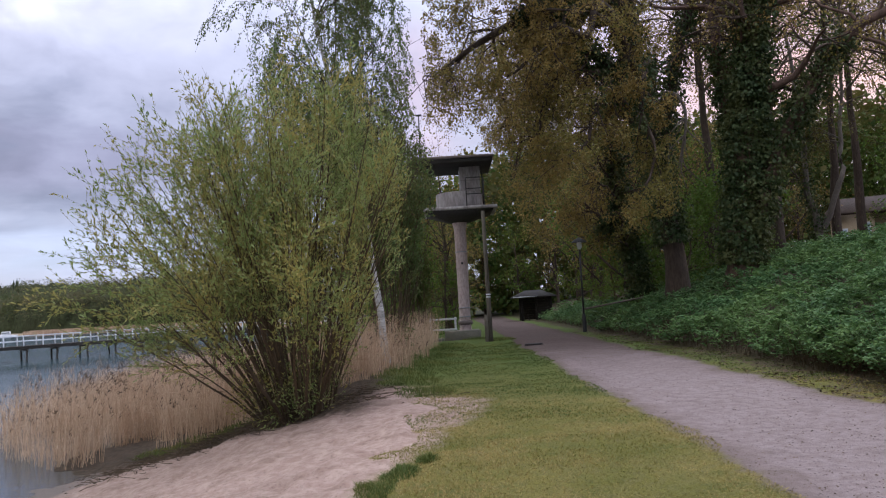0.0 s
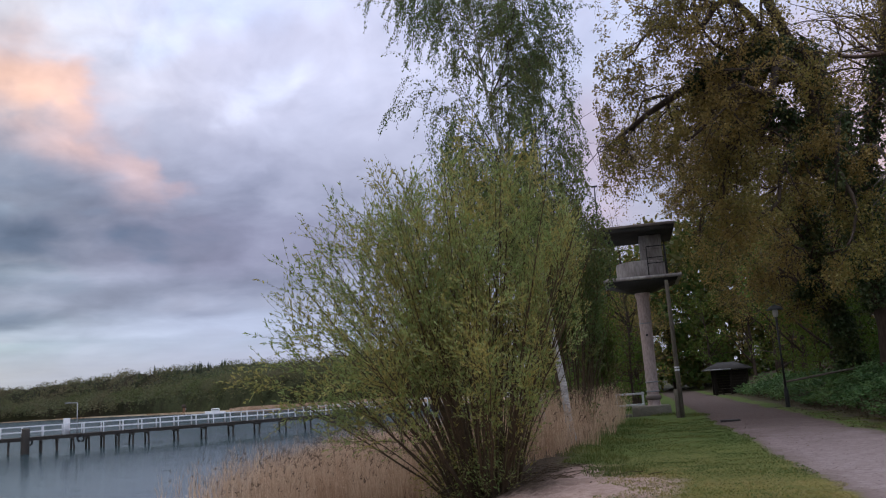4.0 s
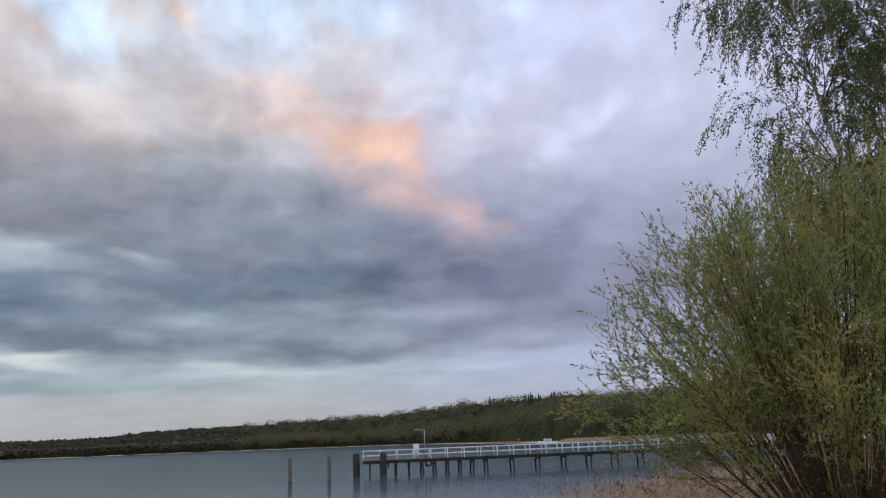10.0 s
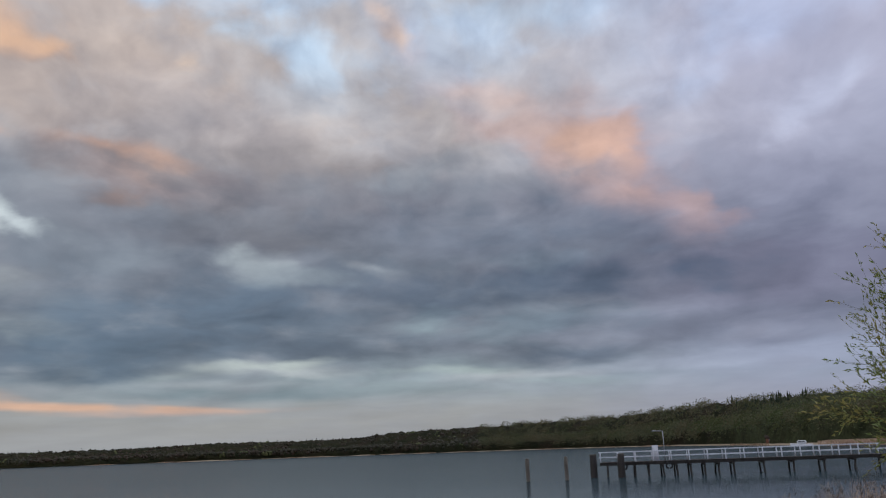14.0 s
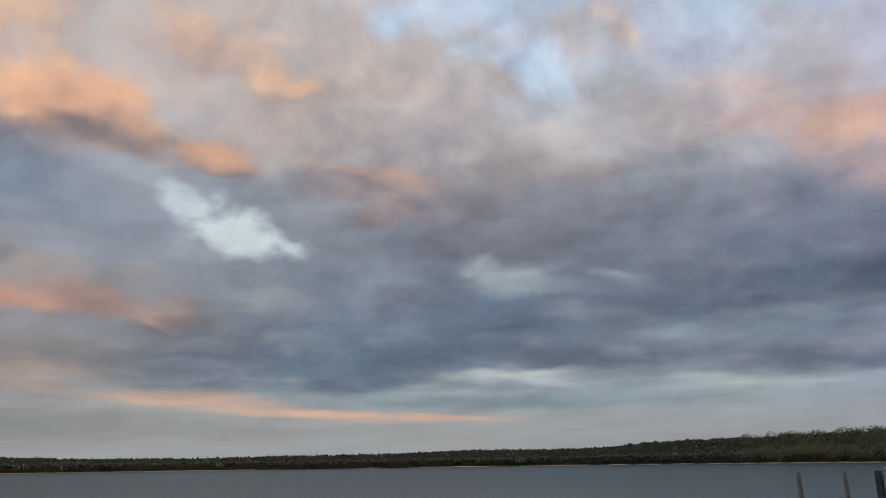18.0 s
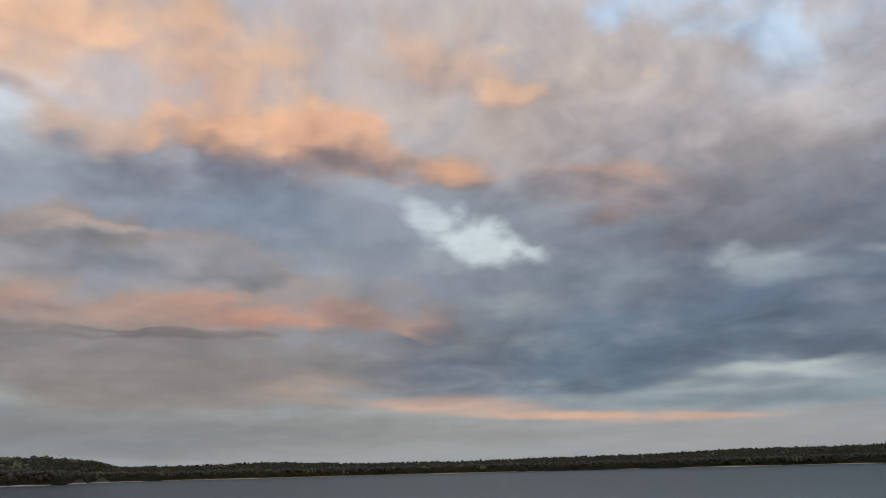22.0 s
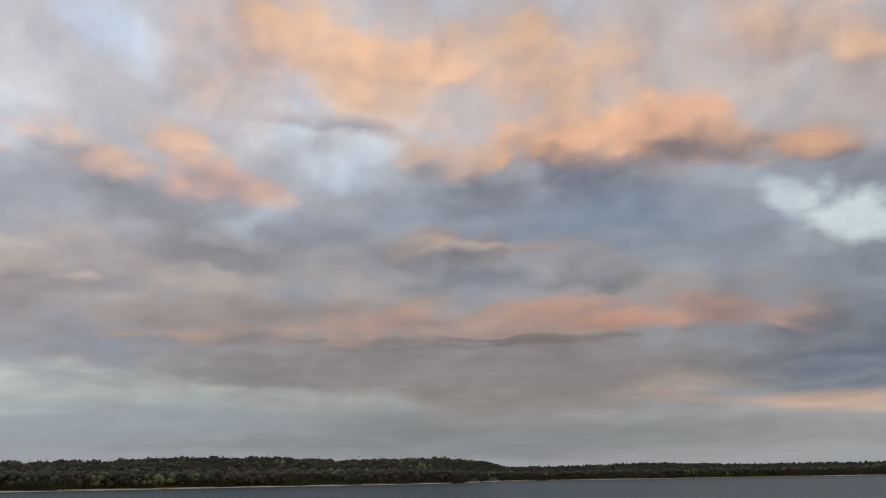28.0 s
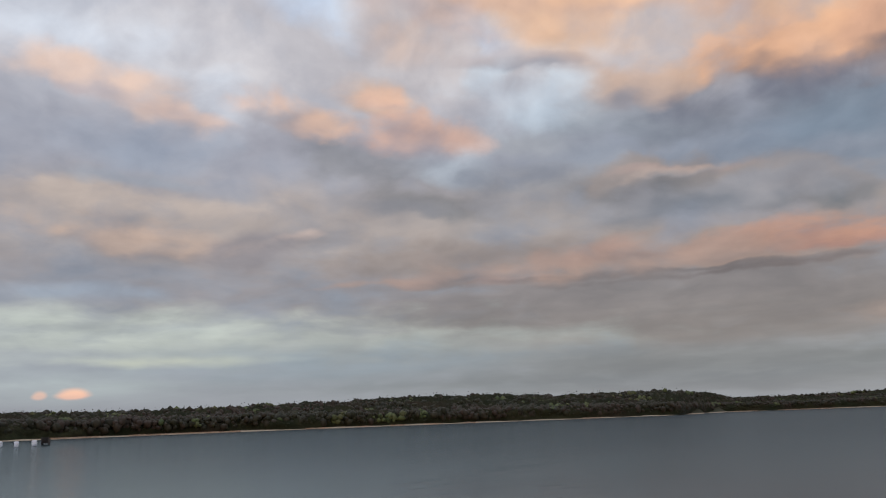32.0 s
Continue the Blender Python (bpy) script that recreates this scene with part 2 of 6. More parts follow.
cloud(34.6, 16.9, 3.3, 1.4, -40, "9a8888", 0.7, 0.9)
cloud(60.2, 18.2, 11.2, 2.0, -6, "73717c", 0.8, 0.8)
cloud(32.2, 11.5, 11.8, 3.2, -4, "5a5c6c", 0.85, 0.8)
cloud(44.5, 11.4, 10.8, 1.4, -3, "5a5d6c", 0.8, 0.7)
cloud(68.4, 14.9, 9.3, 1.1, -8, "696975", 0.7, 0.8)
cloud(65.4, 13.0, 4.8, 1.0, -12, "858c9a", 0.8, 0.7)
cloud(73.1, 13.4, 2.6, 1.6, -15, "7a818f", 0.7, 0.8)
cloud(57.6, 12.7, 2.8, 0.5, -10, "838a97", 0.6, 0.8)
cloud(42.5, 9.5, 5.3, 0.6, 0, "808693", 0.7, 0.7)
cloud(52.0, 8.3, 4.9, 0.6, 0, "7c8391", 0.6, 0.7)
cloud(65.4, 7.9, 10.1, 1.5, -3, "586172", 0.9, 0.6)
cloud(31.7, 7.9, 8.5, 0.9, 0, "5e6373", 0.8, 0.7)
cloud(44.7, 6.5, 4.5, 0.9, 0, "6a7181", 0.8, 0.6)
cloud(64.6, 5.9, 5.4, 0.5, -2, "a1a9b2", 0.9, 0.6)
cloud(68.4, 4.9, 5.5, 0.3, 0, "919aa6", 0.8, 0.7)
cloud(47.1, 5.1, 5.2, 0.4, 0, "9aa1ac", 0.8, 0.6)
cloud(34.7, 5.3, 8.6, 0.5, 0, "858e9e", 0.7, 0.7)
cloud(71.3, 3.1, 6.8, 0.3, 0, "b49a93", 0.95, 0.6)
cloud(66.6, 32.0, 7.3, 1.7, 0, "a6bddb", 0.9, 0.7)
cloud(52.3, 28.2, 6.6, 2.6, -20, "a6b9d6", 0.85, 0.8)
cloud(47.8, 28.2, 3.5, 2.1, -20, "aabbd6", 0.7, 0.8)
cloud(61.5, 27.0, 2.6, 1.5, -50, "b0bdd2", 0.7, 0.8)
cloud(67.2, 28.4, 2.7, 1.5, -40, "a09da2", 0.7, 0.8)
cumulus(56.4, 29.7, 1.8, 1.3, -40, "d0b7aa", "aaa2a8", 0.9, 0.7)
cloud(44.1, 24.2, 5.1, 2.1, -20, "aa9d9f", 0.8, 0.9)
cumulus(48.3, 24.6, 3.5, 1.3, -10, "b5a09d", "97959f", 0.7, 0.9)
cumulus(40.7, 20.5, 3.7, 2.1, -25, "bb9b8d", "8d848c", 0.85, 0.8)
cloud(64.8, 20.8, 12.9, 1.6, -6, "847e82", 0.85, 0.8)
cloud(50.6, 18.4, 9.6, 1.4, 0, "737988", 0.8, 0.8)
cloud(54.0, 19.6, 3.6, 0.9, 10, "8d95a2", 0.6, 0.8)
cloud(65.0, 15.6, 10.5, 1.9, -10, "666772", 0.85, 0.7)
cloud(47.1, 15.3, 10.8, 1.9, 0, "5c6679", 0.8, 0.8)
cloud(44.1, 11.2, 8.8, 1.7, 0, "475368", 0.9, 0.7)
cloud(55.9, 11.3, 6.6, 1.0, 0, "535e73", 0.85, 0.6)
cloud(44.2, 13.1, 5.5, 0.7, 0, "697586", 0.6, 0.8)
cloud(47.9, 8.6, 9.2, 1.0, 0, "667586", 0.7, 0.8)
cloud(66.0, 13.1, 2.9, 0.9, -14, "959fa8", 0.85, 0.7)
cloud(61.9, 12.2, 3.7, 0.6, -8, "798491", 0.7, 0.7)
cloud(54.2, 8.6, 3.0, 0.5, 0, "7c8c99", 0.7, 0.7)
cloud(43.7, 6.4, 4.2, 0.8, 0, "4f5c71", 0.8, 0.6)
cloud(65.3, 7.7, 7.7, 1.1, -4, "4d586c", 0.9, 0.5)
cloud(76.7, 7.2, 8.8, 1.8, 0, "515e73", 0.9, 0.55)
cloud(85.0, 15.0, 4.7, 1.0, 0, "8d939d", 0.7, 0.8)
cloud(77.6, 13.6, 5.8, 1.6, -10, "697180", 0.7, 0.8)
cumulus(80.3, 8.0, 2.8, 0.9, 0, "7c848f", "566273", 0.85, 0.5)
cloud(65.4, 6.1, 4.2, 0.4, 3, "9ba5aa", 0.95, 0.5)
cloud(51.9, 5.5, 4.7, 0.3, -2, "8f9da4", 0.85, 0.6)
cloud(45.3, 4.7, 3.7, 0.3, -2, "84939d", 0.7, 0.6)
cloud(71.0, 5.4, 2.4, 0.3, 6, "86929c", 0.8, 0.6)
cloud(67.4, 4.2, 11.2, 0.5, 0, "667786", 0.85, 0.6)
cloud(77.4, 3.5, 9.4, 0.3, -2, "c3a08f", 0.95, 0.55)
cloud(87.7, 4.4, 7.3, 0.5, -4, "b7978a", 0.9, 0.7)
cloud(62.4, 28.1, 5.0, 1.7, -15, "acc1db", 0.85, 0.8)
cloud(63.6, 25.1, 4.3, 1.8, -15, "a6aebd", 0.7, 0.8)
cloud(69.7, 23.1, 10.1, 2.3, 0, "97959d", 0.8, 0.9)
cloud(119.5, 28.1, 7.6, 3.1, -25, "d7b191", 0.85, 0.8)
cloud(110.4, 28.6, 8.0, 2.5, -30, "caa891", 0.8, 0.8)
cloud(119.5, 22.4, 2.4, 1.4, -20, "c2c5cb", 0.66, 0.7)
cloud(115.9, 24.8, 2.2, 0.7, -25, "b5b3b9", 0.6, 0.8)
cloud(118.4, 18.6, 4.4, 2.2, -10, "8d919b", 0.7, 0.8)
cloud(109.8, 20.0, 7.7, 1.5, 0, "77767d", 0.85, 0.7)
cumulus(113.8, 22.4, 4.1, 1.4, 8, "caa88f", "8d8486", 0.85, 0.6)
cumulus(104.1, 26.4, 7.2, 3.8, -22, "d9ae8a", "b99582", 0.9, 0.6)
cumulus(101.0, 23.1, 8.5, 2.8, -8, "d6a684", "846f69", 0.97, 0.45)
cumulus(95.8, 23.5, 3.7, 2.5, 0, "ca9d82", "7c6b69", 0.95, 0.4)
cumulus(97.6, 26.0, 1.8, 0.7, -8, "dfb18c", "cca084", 0.85, 0.6)
cumulus(87.3, 27.7, 6.7, 2.0, -8, "c4a695", "9f8d8a", 0.85, 0.8)
cumulus(82.1, 25.9, 3.3, 1.0, -6, "d6b095", "ae9991", 0.9, 0.6)
cumulus(71.1, 26.7, 1.0, 0.5, 10, "c4b1a6", "aea6a6", 0.7, 0.7)
cumulus(82.3, 29.2, 1.8, 0.6, 0, "caae9d", "b3a49f", 0.8, 0.7)
cloud(80.1, 23.3, 8.5, 1.6, 0, "9f9391", 0.7, 0.8)
cumulus(85.8, 20.8, 2.9, 1.0, -10, "c89b80", "807373", 0.97, 0.5)
cumulus(74.9, 20.5, 4.1, 0.8, -4, "b09184", "777177", 0.85, 0.7)
cumulus(76.0, 17.2, 2.4, 1.3, -6, "846f6b", "62646f", 0.9, 0.6)
cloud(78.2, 19.6, 4.6, 1.0, -6, "797379", 0.8, 0.7)
cloud(92.4, 19.7, 5.6, 0.9, -16, "97a0ae", 0.7, 0.8)
cloud(89.0, 17.8, 2.6, 1.0, -38, "b9c4ce", 0.66, 0.6)
cloud(84.0, 16.0, 3.1, 1.4, -14, "cad6dd", 0.74, 0.55)
cloud(81.1, 15.4, 1.4, 0.6, -30, "c3ced7", 0.62, 0.6)
cloud(95.8, 14.6, 8.3, 0.8, -3, "8a8f9a", 0.6, 0.8)
cloud(83.8, 11.7, 4.5, 0.9, -10, "848d98", 0.7, 0.8)
cloud(90.1, 8.1, 6.9, 2.4, 0, "68666e", 0.9, 0.6)
cumulus(82.0, 7.0, 1.4, 1.4, 0, "7e8893", "5e697b", 0.85, 0.5)
cloud(76.9, 6.8, 5.0, 1.8, 0, "4b5b72", 0.92, 0.5)
cloud(68.4, 9.6, 8.6, 2.2, 0, "536278", 0.85, 0.7)
cumulus(108.3, 15.1, 8.8, 1.6, -5, "8c7e79", "696869", 0.92, 0.5)
cumulus(110.3, 16.4, 4.1, 0.4, 0, "a68d84", "847977", 0.8, 0.7)
cumulus(95.8, 12.2, 5.4, 1.5, 0, "8d8686", "7c7575", 0.6, 0.8)
cloud(113.4, 10.8, 11.5, 0.9, -2, "a08273", 0.85, 0.6)
cumulus(102.2, 10.9, 5.9, 1.0, -3, "b5846d", "8c6962", 0.95, 0.5)
cumulus(93.3, 10.6, 3.9, 1.0, -8, "977c75", "866964", 0.9, 0.5)
cloud(107.9, 9.5, 8.6, 0.2, 1, "645859", 0.85, 0.6)
cloud(90.0, 9.4, 1.2, 0.2, -20, "a68479", 0.7, 0.7)
cloud(86.9, 4.6, 6.0, 0.5, -3, "b3978c", 0.85, 0.6)
cloud(97.3, 5.8, 4.0, 0.9, 0, "9f8a82", 0.8, 0.8)
cloud(137.7, 28.8, 3.1, 2.4, -30, "bdccdf", 0.66, 0.8)
cumulus(122.3, 29.6, 8.1, 2.6, -20, "dfb593", "c1a08d", 0.92, 0.6)
cumulus(127.1, 30.7, 2.9, 1.4, -30, "ddb391", "c8a693", 0.85, 0.7)
cumulus(131.5, 27.1, 4.9, 2.2, -12, "c8ae9f", "a69795", 0.8, 0.8)
cumulus(133.6, 22.5, 3.9, 1.2, -14, "ccac95", "978a8a", 0.88, 0.6)
cumulus(138.1, 21.4, 2.0, 0.9, -14, "d2b095", "9d8f8d", 0.85, 0.6)
cumulus(130.1, 20.4, 3.4, 1.2, -12, "c49d88", "84797c", 0.9, 0.6)
cloud(125.1, 26.9, 2.1, 1.5, -40, "aab5c8", 0.7, 0.8)
cloud(121.9, 23.3, 4.2, 1.7, -14, "bbc5d0", 0.70, 0.6)
cloud(124.1, 24.5, 1.6, 0.8, 20, "c3ccd6", 0.62, 0.6)
cumulus(120.7, 24.8, 2.5, 0.6, 0, "aa978f", "84828a", 0.8, 0.6)
cloud(117.2, 20.5, 6.3, 1.2, -10, "959da6", 0.75, 0.8)
cloud(134.2, 18.2, 5.9, 1.3, -4, "79787e", 0.85, 0.7)
cloud(122.9, 19.3, 4.0, 0.9, -6, "97999f", 0.7, 0.8)
cloud(129.2, 15.3, 5.5, 0.8, -8, "716e70", 0.8, 0.6)
cloud(121.6, 16.9, 4.4, 1.0, 0, "959191", 0.7, 0.7)
cloud(111.2, 19.4, 6.9, 1.0, 0, "696d79", 0.8, 0.6)
cumulus(109.5, 14.9, 8.0, 1.7, -7, "8d827e", "626267", 0.94, 0.45)
cumulus(110.7, 16.4, 4.2, 0.4, -2, "a28d86", "847b7b", 0.85, 0.6)
cloud(126.3, 11.7, 10.5, 1.2, 2, "827571", 0.8, 0.8)
cumulus(127.6, 9.7, 4.4, 0.5, 2, "9d7e75", "736868", 0.85, 0.6)
cloud(113.2, 9.8, 13.4, 0.2, 0, "645a5c", 0.8, 0.6)
cumulus(115.2, 10.9, 6.5, 1.0, 0, "9d7e73", "776664", 0.85, 0.6)
cloud(87.6, 6.9, 5.4, 1.9, 0, "4f586f", 0.85, 0.6)
cloud(109.1, 3.5, 12.7, 0.9, 0, "6e7077", 0.8, 0.8)
cloud(155.9, 26.1, 6.9, 2.4, 0, "c8cfdb", 0.8, 0.8)
cloud(139.7, 29.1, 4.7, 1.8, -20, "b5c4db", 0.62, 0.8)
cloud(144.9, 22.9, 2.4, 1.7, -50, "c3cad6", 0.62, 0.7)
cloud(151.2, 18.8, 6.1, 1.5, 0, "8d95a5", 0.8, 0.8)
cumulus(153.6, 22.6, 4.9, 1.6, -12, "d6b9a8", "aea2a4", 0.9, 0.6)
cumulus(147.6, 21.2, 2.7, 0.7, -10, "c8ac9f", "a0979b", 0.8, 0.7)
cumulus(139.2, 21.4, 4.1, 1.4, -6, "d2ae99", "8f888d", 0.9, 0.55)
cumulus(133.5, 22.8, 2.4, 0.7, -4, "d6ae97", "a69593", 0.9, 0.6)
cumulus(130.7, 20.0, 3.9, 1.6, -8, "c19d8d", "8a828a", 0.92, 0.5)
cumulus(129.1, 28.6, 4.9, 2.1, -20, "c3aa9f", "9f979d", 0.8, 0.8)
cumulus(117.6, 28.7, 7.8, 1.7, -10, "dbb193", "b99f93", 0.9, 0.6)
cumulus(123.1, 24.9, 4.8, 0.9, -6, "a89b9b", "8d8d97", 0.75, 0.7)
cloud(123.3, 22.6, 3.9, 2.0, -10, "b9c4d1", 0.70, 0.6)
cloud(127.8, 18.0, 2.6, 1.0, 0, "b0b9c4", 0.7, 0.7)
cumulus(114.5, 22.2, 2.5, 1.2, 0, "b59d8f", "8a868d", 0.85, 0.6)
cloud(121.9, 17.3, 4.6, 1.0, 0, "797c88", 0.8, 0.7)
cloud(101.2, 18.3, 5.8, 2.2, 0, "6a7787", 0.68, 0.8)
cloud(103.4, 21.1, 8.0, 0.9, 4, "686875", 0.85, 0.7)
cumulus(108.4, 14.2, 7.5, 1.4, 3, "86848a", "686b75", 0.92, 0.5)
cumulus(110.5, 16.4, 3.1, 0.4, 6, "b5a095", "8d888a", 0.85, 0.6)
cloud(152.0, 15.4, 9.1, 0.8, 0, "b3a49b", 0.8, 0.7)
cloud(150.3, 16.7, 5.4, 0.4, 0, "8d939f", 0.7, 0.7)
cumulus(151.2, 12.5, 5.9, 1.1, -4, "b99f8f", "8a8082", 0.88, 0.6)
cumulus(139.5, 13.0, 1.8, 0.5, 12, "c1aa9f", "938a8a", 0.9, 0.5)
cloud(142.6, 12.2, 3.5, 1.2, 6, "827b80", 0.85, 0.6)
cloud(132.5, 15.2, 5.0, 0.6, -3, "7e7c82", 0.75, 0.7)
cloud(153.4, 9.1, 5.3, 0.7, 3, "868f9f", 0.85, 0.6)
cloud(136.3, 9.6, 3.6, 0.3, 4, "9b847c", 0.7, 0.7)
cumulus(126.4, 10.2, 6.2, 0.7, 6, "9b8279", "796d6d", 0.8, 0.6)
cumulus(112.2, 10.5, 7.7, 0.9, 4, "9d8277", "73696b", 0.85, 0.6)
cloud(148.7, 4.5, 7.0, 0.4, 0, "b5b9ac", 0.7, 0.7)
cumulus(153.8, 2.4, 1.0, 0.4, 0, "e3b59f", "d6aa9b", 0.98, 0.4)
cumulus(155.9, 2.4, 0.4, 0.3, 0, "d6b0a0", "cca89d", 0.9, 0.5)

cloud(-25.0, 14.0, 10.0, 8.0, 0, "b08c84", 0.9, 0.6)
cloud(-12.0, 16.0, 9.0, 7.0, 0, "9a8a90", 0.8, 0.6)
cloud(0.8, 14.5, 3.0, 6.0, 0, "938892", 0.85, 0.6)

# fine billows over all of it, lit on the side of the bright sky
body = W.noise(deck, 1.35, 5, 0.50)
lit = W.math("SUBTRACT", body, W.noise(W.vec("ADD", deck, (0.07, 0.13, 0)), 1.35, 5, 0.50))
flock = W.math("SUBTRACT", W.noise(W.vec("ADD", deck, (7.0, 3.0, 0)), 3.6, 4, 0.5), 0.5)
rough_side = W.math("MULTIPLY", W.fit(azimuth, 95.0, 66.0, 0.6, 1.0), W.fit(azimuth, 18.0, 52.0, 0.45, 1.0))
shade = W.math("ADD", W.math("MULTIPLY", W.math("SUBTRACT", body, 0.5), -1.15), W.math("ADD", W.math("MULTIPLY", lit, 1.6), W.math("MULTIPLY", flock, -0.48)))
shade = W.math("MULTIPLY_ADD", W.math("MULTIPLY", shade, rough_side), W.fit(height, 1.0, 8.0, 0.2, 1.0), 1.02)
sky = W.mix(1.0, sky, W.join(shade, shade, W.math("POWER", shade, 0.9)), "MULTIPLY")
# long level streaks low over the far shore
low = W.math("SUBTRACT", W.noise(W.join(W.math("MULTIPLY", azimuth, 0.035), W.math("MULTIPLY_ADD", height, 0.62, W.math("MULTIPLY", fray, 0.35)), 3.0), 1.0, 5, 0.55), 0.5)
level = W.math("MULTIPLY_ADD", W.math("MULTIPLY", low, W.fit(height, 14.0, 5.0)), 0.35, 1.0)
sky = W.mix(1.0, sky, W.join(level, level, W.math("POWER", level, 0.8)), "MULTIPLY")
# a lilac cast over the bay; the unseen sky overhead is raised to light the ground
sky = W.mix(1.0, sky, W.mix(W.fit(azimuth, 85, 105), W.mix(W.fit(azimuth, 25, 50), (1.05, 1.035, 1.15, 1), (1.015, 1.0, 0.955, 1)), (1.0, 0.995, 0.99, 1)), "MULTIPLY")
bright = W.fit(height, 36, 70, 1.0, 1.75)
sky = W.mix(1.0, sky, W.join(bright, bright, bright), "MULTIPLY")
# clear evening air shines through the thin parts
sky = W.mix(0.012, sky, clear.outputs[0])
back = W.add("ShaderNodeBackground")
W.put(back, 0, sky)
back.inputs[1].default_value = 1.5
W.tree.links.new(back.outputs[0], W.add("ShaderNodeOutputWorld").inputs[0])

sun = new("sun", bpy.data.lights.new("sun", "SUN"))
sun.data.energy, sun.data.angle, sun.data.color = 0.5, radians(12), (1.0, 0.72, 0.52)
sun.matrix_world = look((52, 33, 8), (0, 0, 0))

# ---- materials ----


def material(name):
    m = bpy.data.materials.new(name)
    m.use_nodes = True
    return m, Nodes(m.node_tree)


def finish(n, colour, rough=0.8, bump=None, bump_depth=0.01, metal=0.0, spec=0.3, normal=None):
    b = n.add("ShaderNodeBsdfPrincipled")
    n.put(b, "Base Color", colour)
    n.put(b, "Roughness", rough)
    n.put(b, "Metallic", metal)
    n.put(b, "Specular IOR Level", spec)
    if bump is not None:
        k = n.add("ShaderNodeBump")
        k.inputs["Distance"].default_value = bump_depth
        n.put(k, "Height", bump)
        n.put(b, "Normal", k.outputs[0])
    n.tree.links.new(b.outputs[0], n.add("ShaderNodeOutputMaterial").inputs[0])
    return b


def surface(name, a, b, c=None, coarse=1.5, fine=25.0, rough=0.8, depth=0.01, stretch=(1, 1, 1), metal=0.0, spec=0.3):
    """Two colours in broad patches, a third in small specks, and a fine relief."""
    m, n = material(name)
    v = n.scaled(n.add("ShaderNodeTexCoord").outputs["Object"], *stretch)
    broad = n.fit(n.noise(v, coarse, 5, 0.6), 0.35, 0.65)
    grain = n.noise(v, fine, 4, 0.6)
    col = n.mix(broad, (*a, 1), (*b, 1))
    col = n.mix(n.fit(grain, 0.3, 0.75, 0.0, 0.7), col, (*(c or [0.55 * x for x in a]), 1))
    rnd = n.add("ShaderNodeObjectInfo").outputs["Random"]
    col = n.mix(n.math("MULTIPLY", rnd, 0.25), col, (*[0.6 * x for x in b], 1))
    finish(n, col, n.fit(grain, 0.2, 0.8, max(rough - 0.12, 0.05), min(rough + 0.1, 1.0)), grain, depth, metal, spec)
    return m


def foliage(name, a, b, c, patch=0.5, thin=0.35):
    """Leaves: each has a colour of its own between three, some light comes through."""
    m, n = material(name)
    geo = n.add("ShaderNodeNewGeometry")
    rnd = geo.outputs["Random Per Island"]
    drift = n.noise(geo.outputs["Position"], patch, 3, 0.5)
    col = n.mix(rnd, (*a, 1), (*b, 1))
    col = n.mix(n.fit(n.math("ADD", drift, n.math("MULTIPLY", n.math("FRACT", n.math("MULTIPLY", rnd, 37.0)), 0.25)), 0.5, 0.8), col, (*c, 1))
    d, t = n.add("ShaderNodeBsdfPrincipled"), n.add("ShaderNodeBsdfTranslucent")
    n.put(d, "Base Color", col)
    d.inputs["Roughness"].default_value, d.inputs["Specular IOR Level"].default_value = 0.6, 0.25
    n.put(t, 0, col)
    s = n.add("ShaderNodeMixShader")
    s.inputs[0].default_value = thin
    n.tree.links.new(d.outputs[0], s.inputs[1])
    n.tree.links.new(t.outputs[0], s.inputs[2])
    n.tree.links.new(s.outputs[0], n.add("ShaderNodeOutputMaterial").inputs[0])
    return m


WILLOW_LEAF = foliage("willow_leaf", (0.165, 0.24, 0.070), (0.32, 0.39, 0.15), (0.36, 0.31, 0.095), 0.9, 0.42)
BIRCH_LEAF = foliage("birch_leaf", (0.085, 0.14, 0.045), (0.15, 0.21, 0.08), (0.16, 0.17, 0.055), 0.5, 0.4)
OAK_LEAF = foliage("oak_spring_leaf", (0.215, 0.145, 0.045), (0.335, 0.24, 0.075), (0.20, 0.18, 0.05), 0.4, 0.4)
TWIG_LEAF = foliage("hanging_twig_leaf", (0.10, 0.075, 0.035), (0.15, 0.11, 0.04), (0.09, 0.10, 0.03), 0.5, 0.3)
IVY_LEAF = foliage("ivy_leaf", (0.022, 0.042, 0.015), (0.055, 0.085, 0.030), (0.085, 0.095, 0.032), 0.8, 0.12)
SHRUB_LEAF = foliage("shrub_leaf", (0.045, 0.110, 0.040), (0.125, 0.235, 0.090), (0.14, 0.23, 0.07), 0.35, 0.3)
WOOD_LEAF = foliage("wood_leaf", (0.04, 0.080, 0.016), (0.095, 0.145, 0.030), (0.12, 0.105, 0.03), 0.12, 0.4)
FRESH_LEAF = foliage("fresh_leaf", (0.07, 0.14, 0.02), (0.12, 0.20, 0.035), (0.14, 0.17, 0.03), 0.2, 0.4)
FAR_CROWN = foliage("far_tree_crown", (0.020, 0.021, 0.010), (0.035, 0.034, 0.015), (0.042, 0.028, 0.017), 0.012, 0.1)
FAR_LEAF = foliage("far_wood_leaf", (0.068, 0.082, 0.042), (0.14, 0.152, 0.068), (0.15, 0.128, 0.068), 0.03, 0.3)
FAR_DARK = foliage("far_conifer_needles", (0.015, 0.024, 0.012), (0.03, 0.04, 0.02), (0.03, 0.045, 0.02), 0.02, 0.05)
FAR_FRESH = foliage("far_fresh_leaf", (0.060, 0.085, 0.030), (0.115, 0.135, 0.045), (0.10, 0.10, 0.04), 0.02, 0.2)
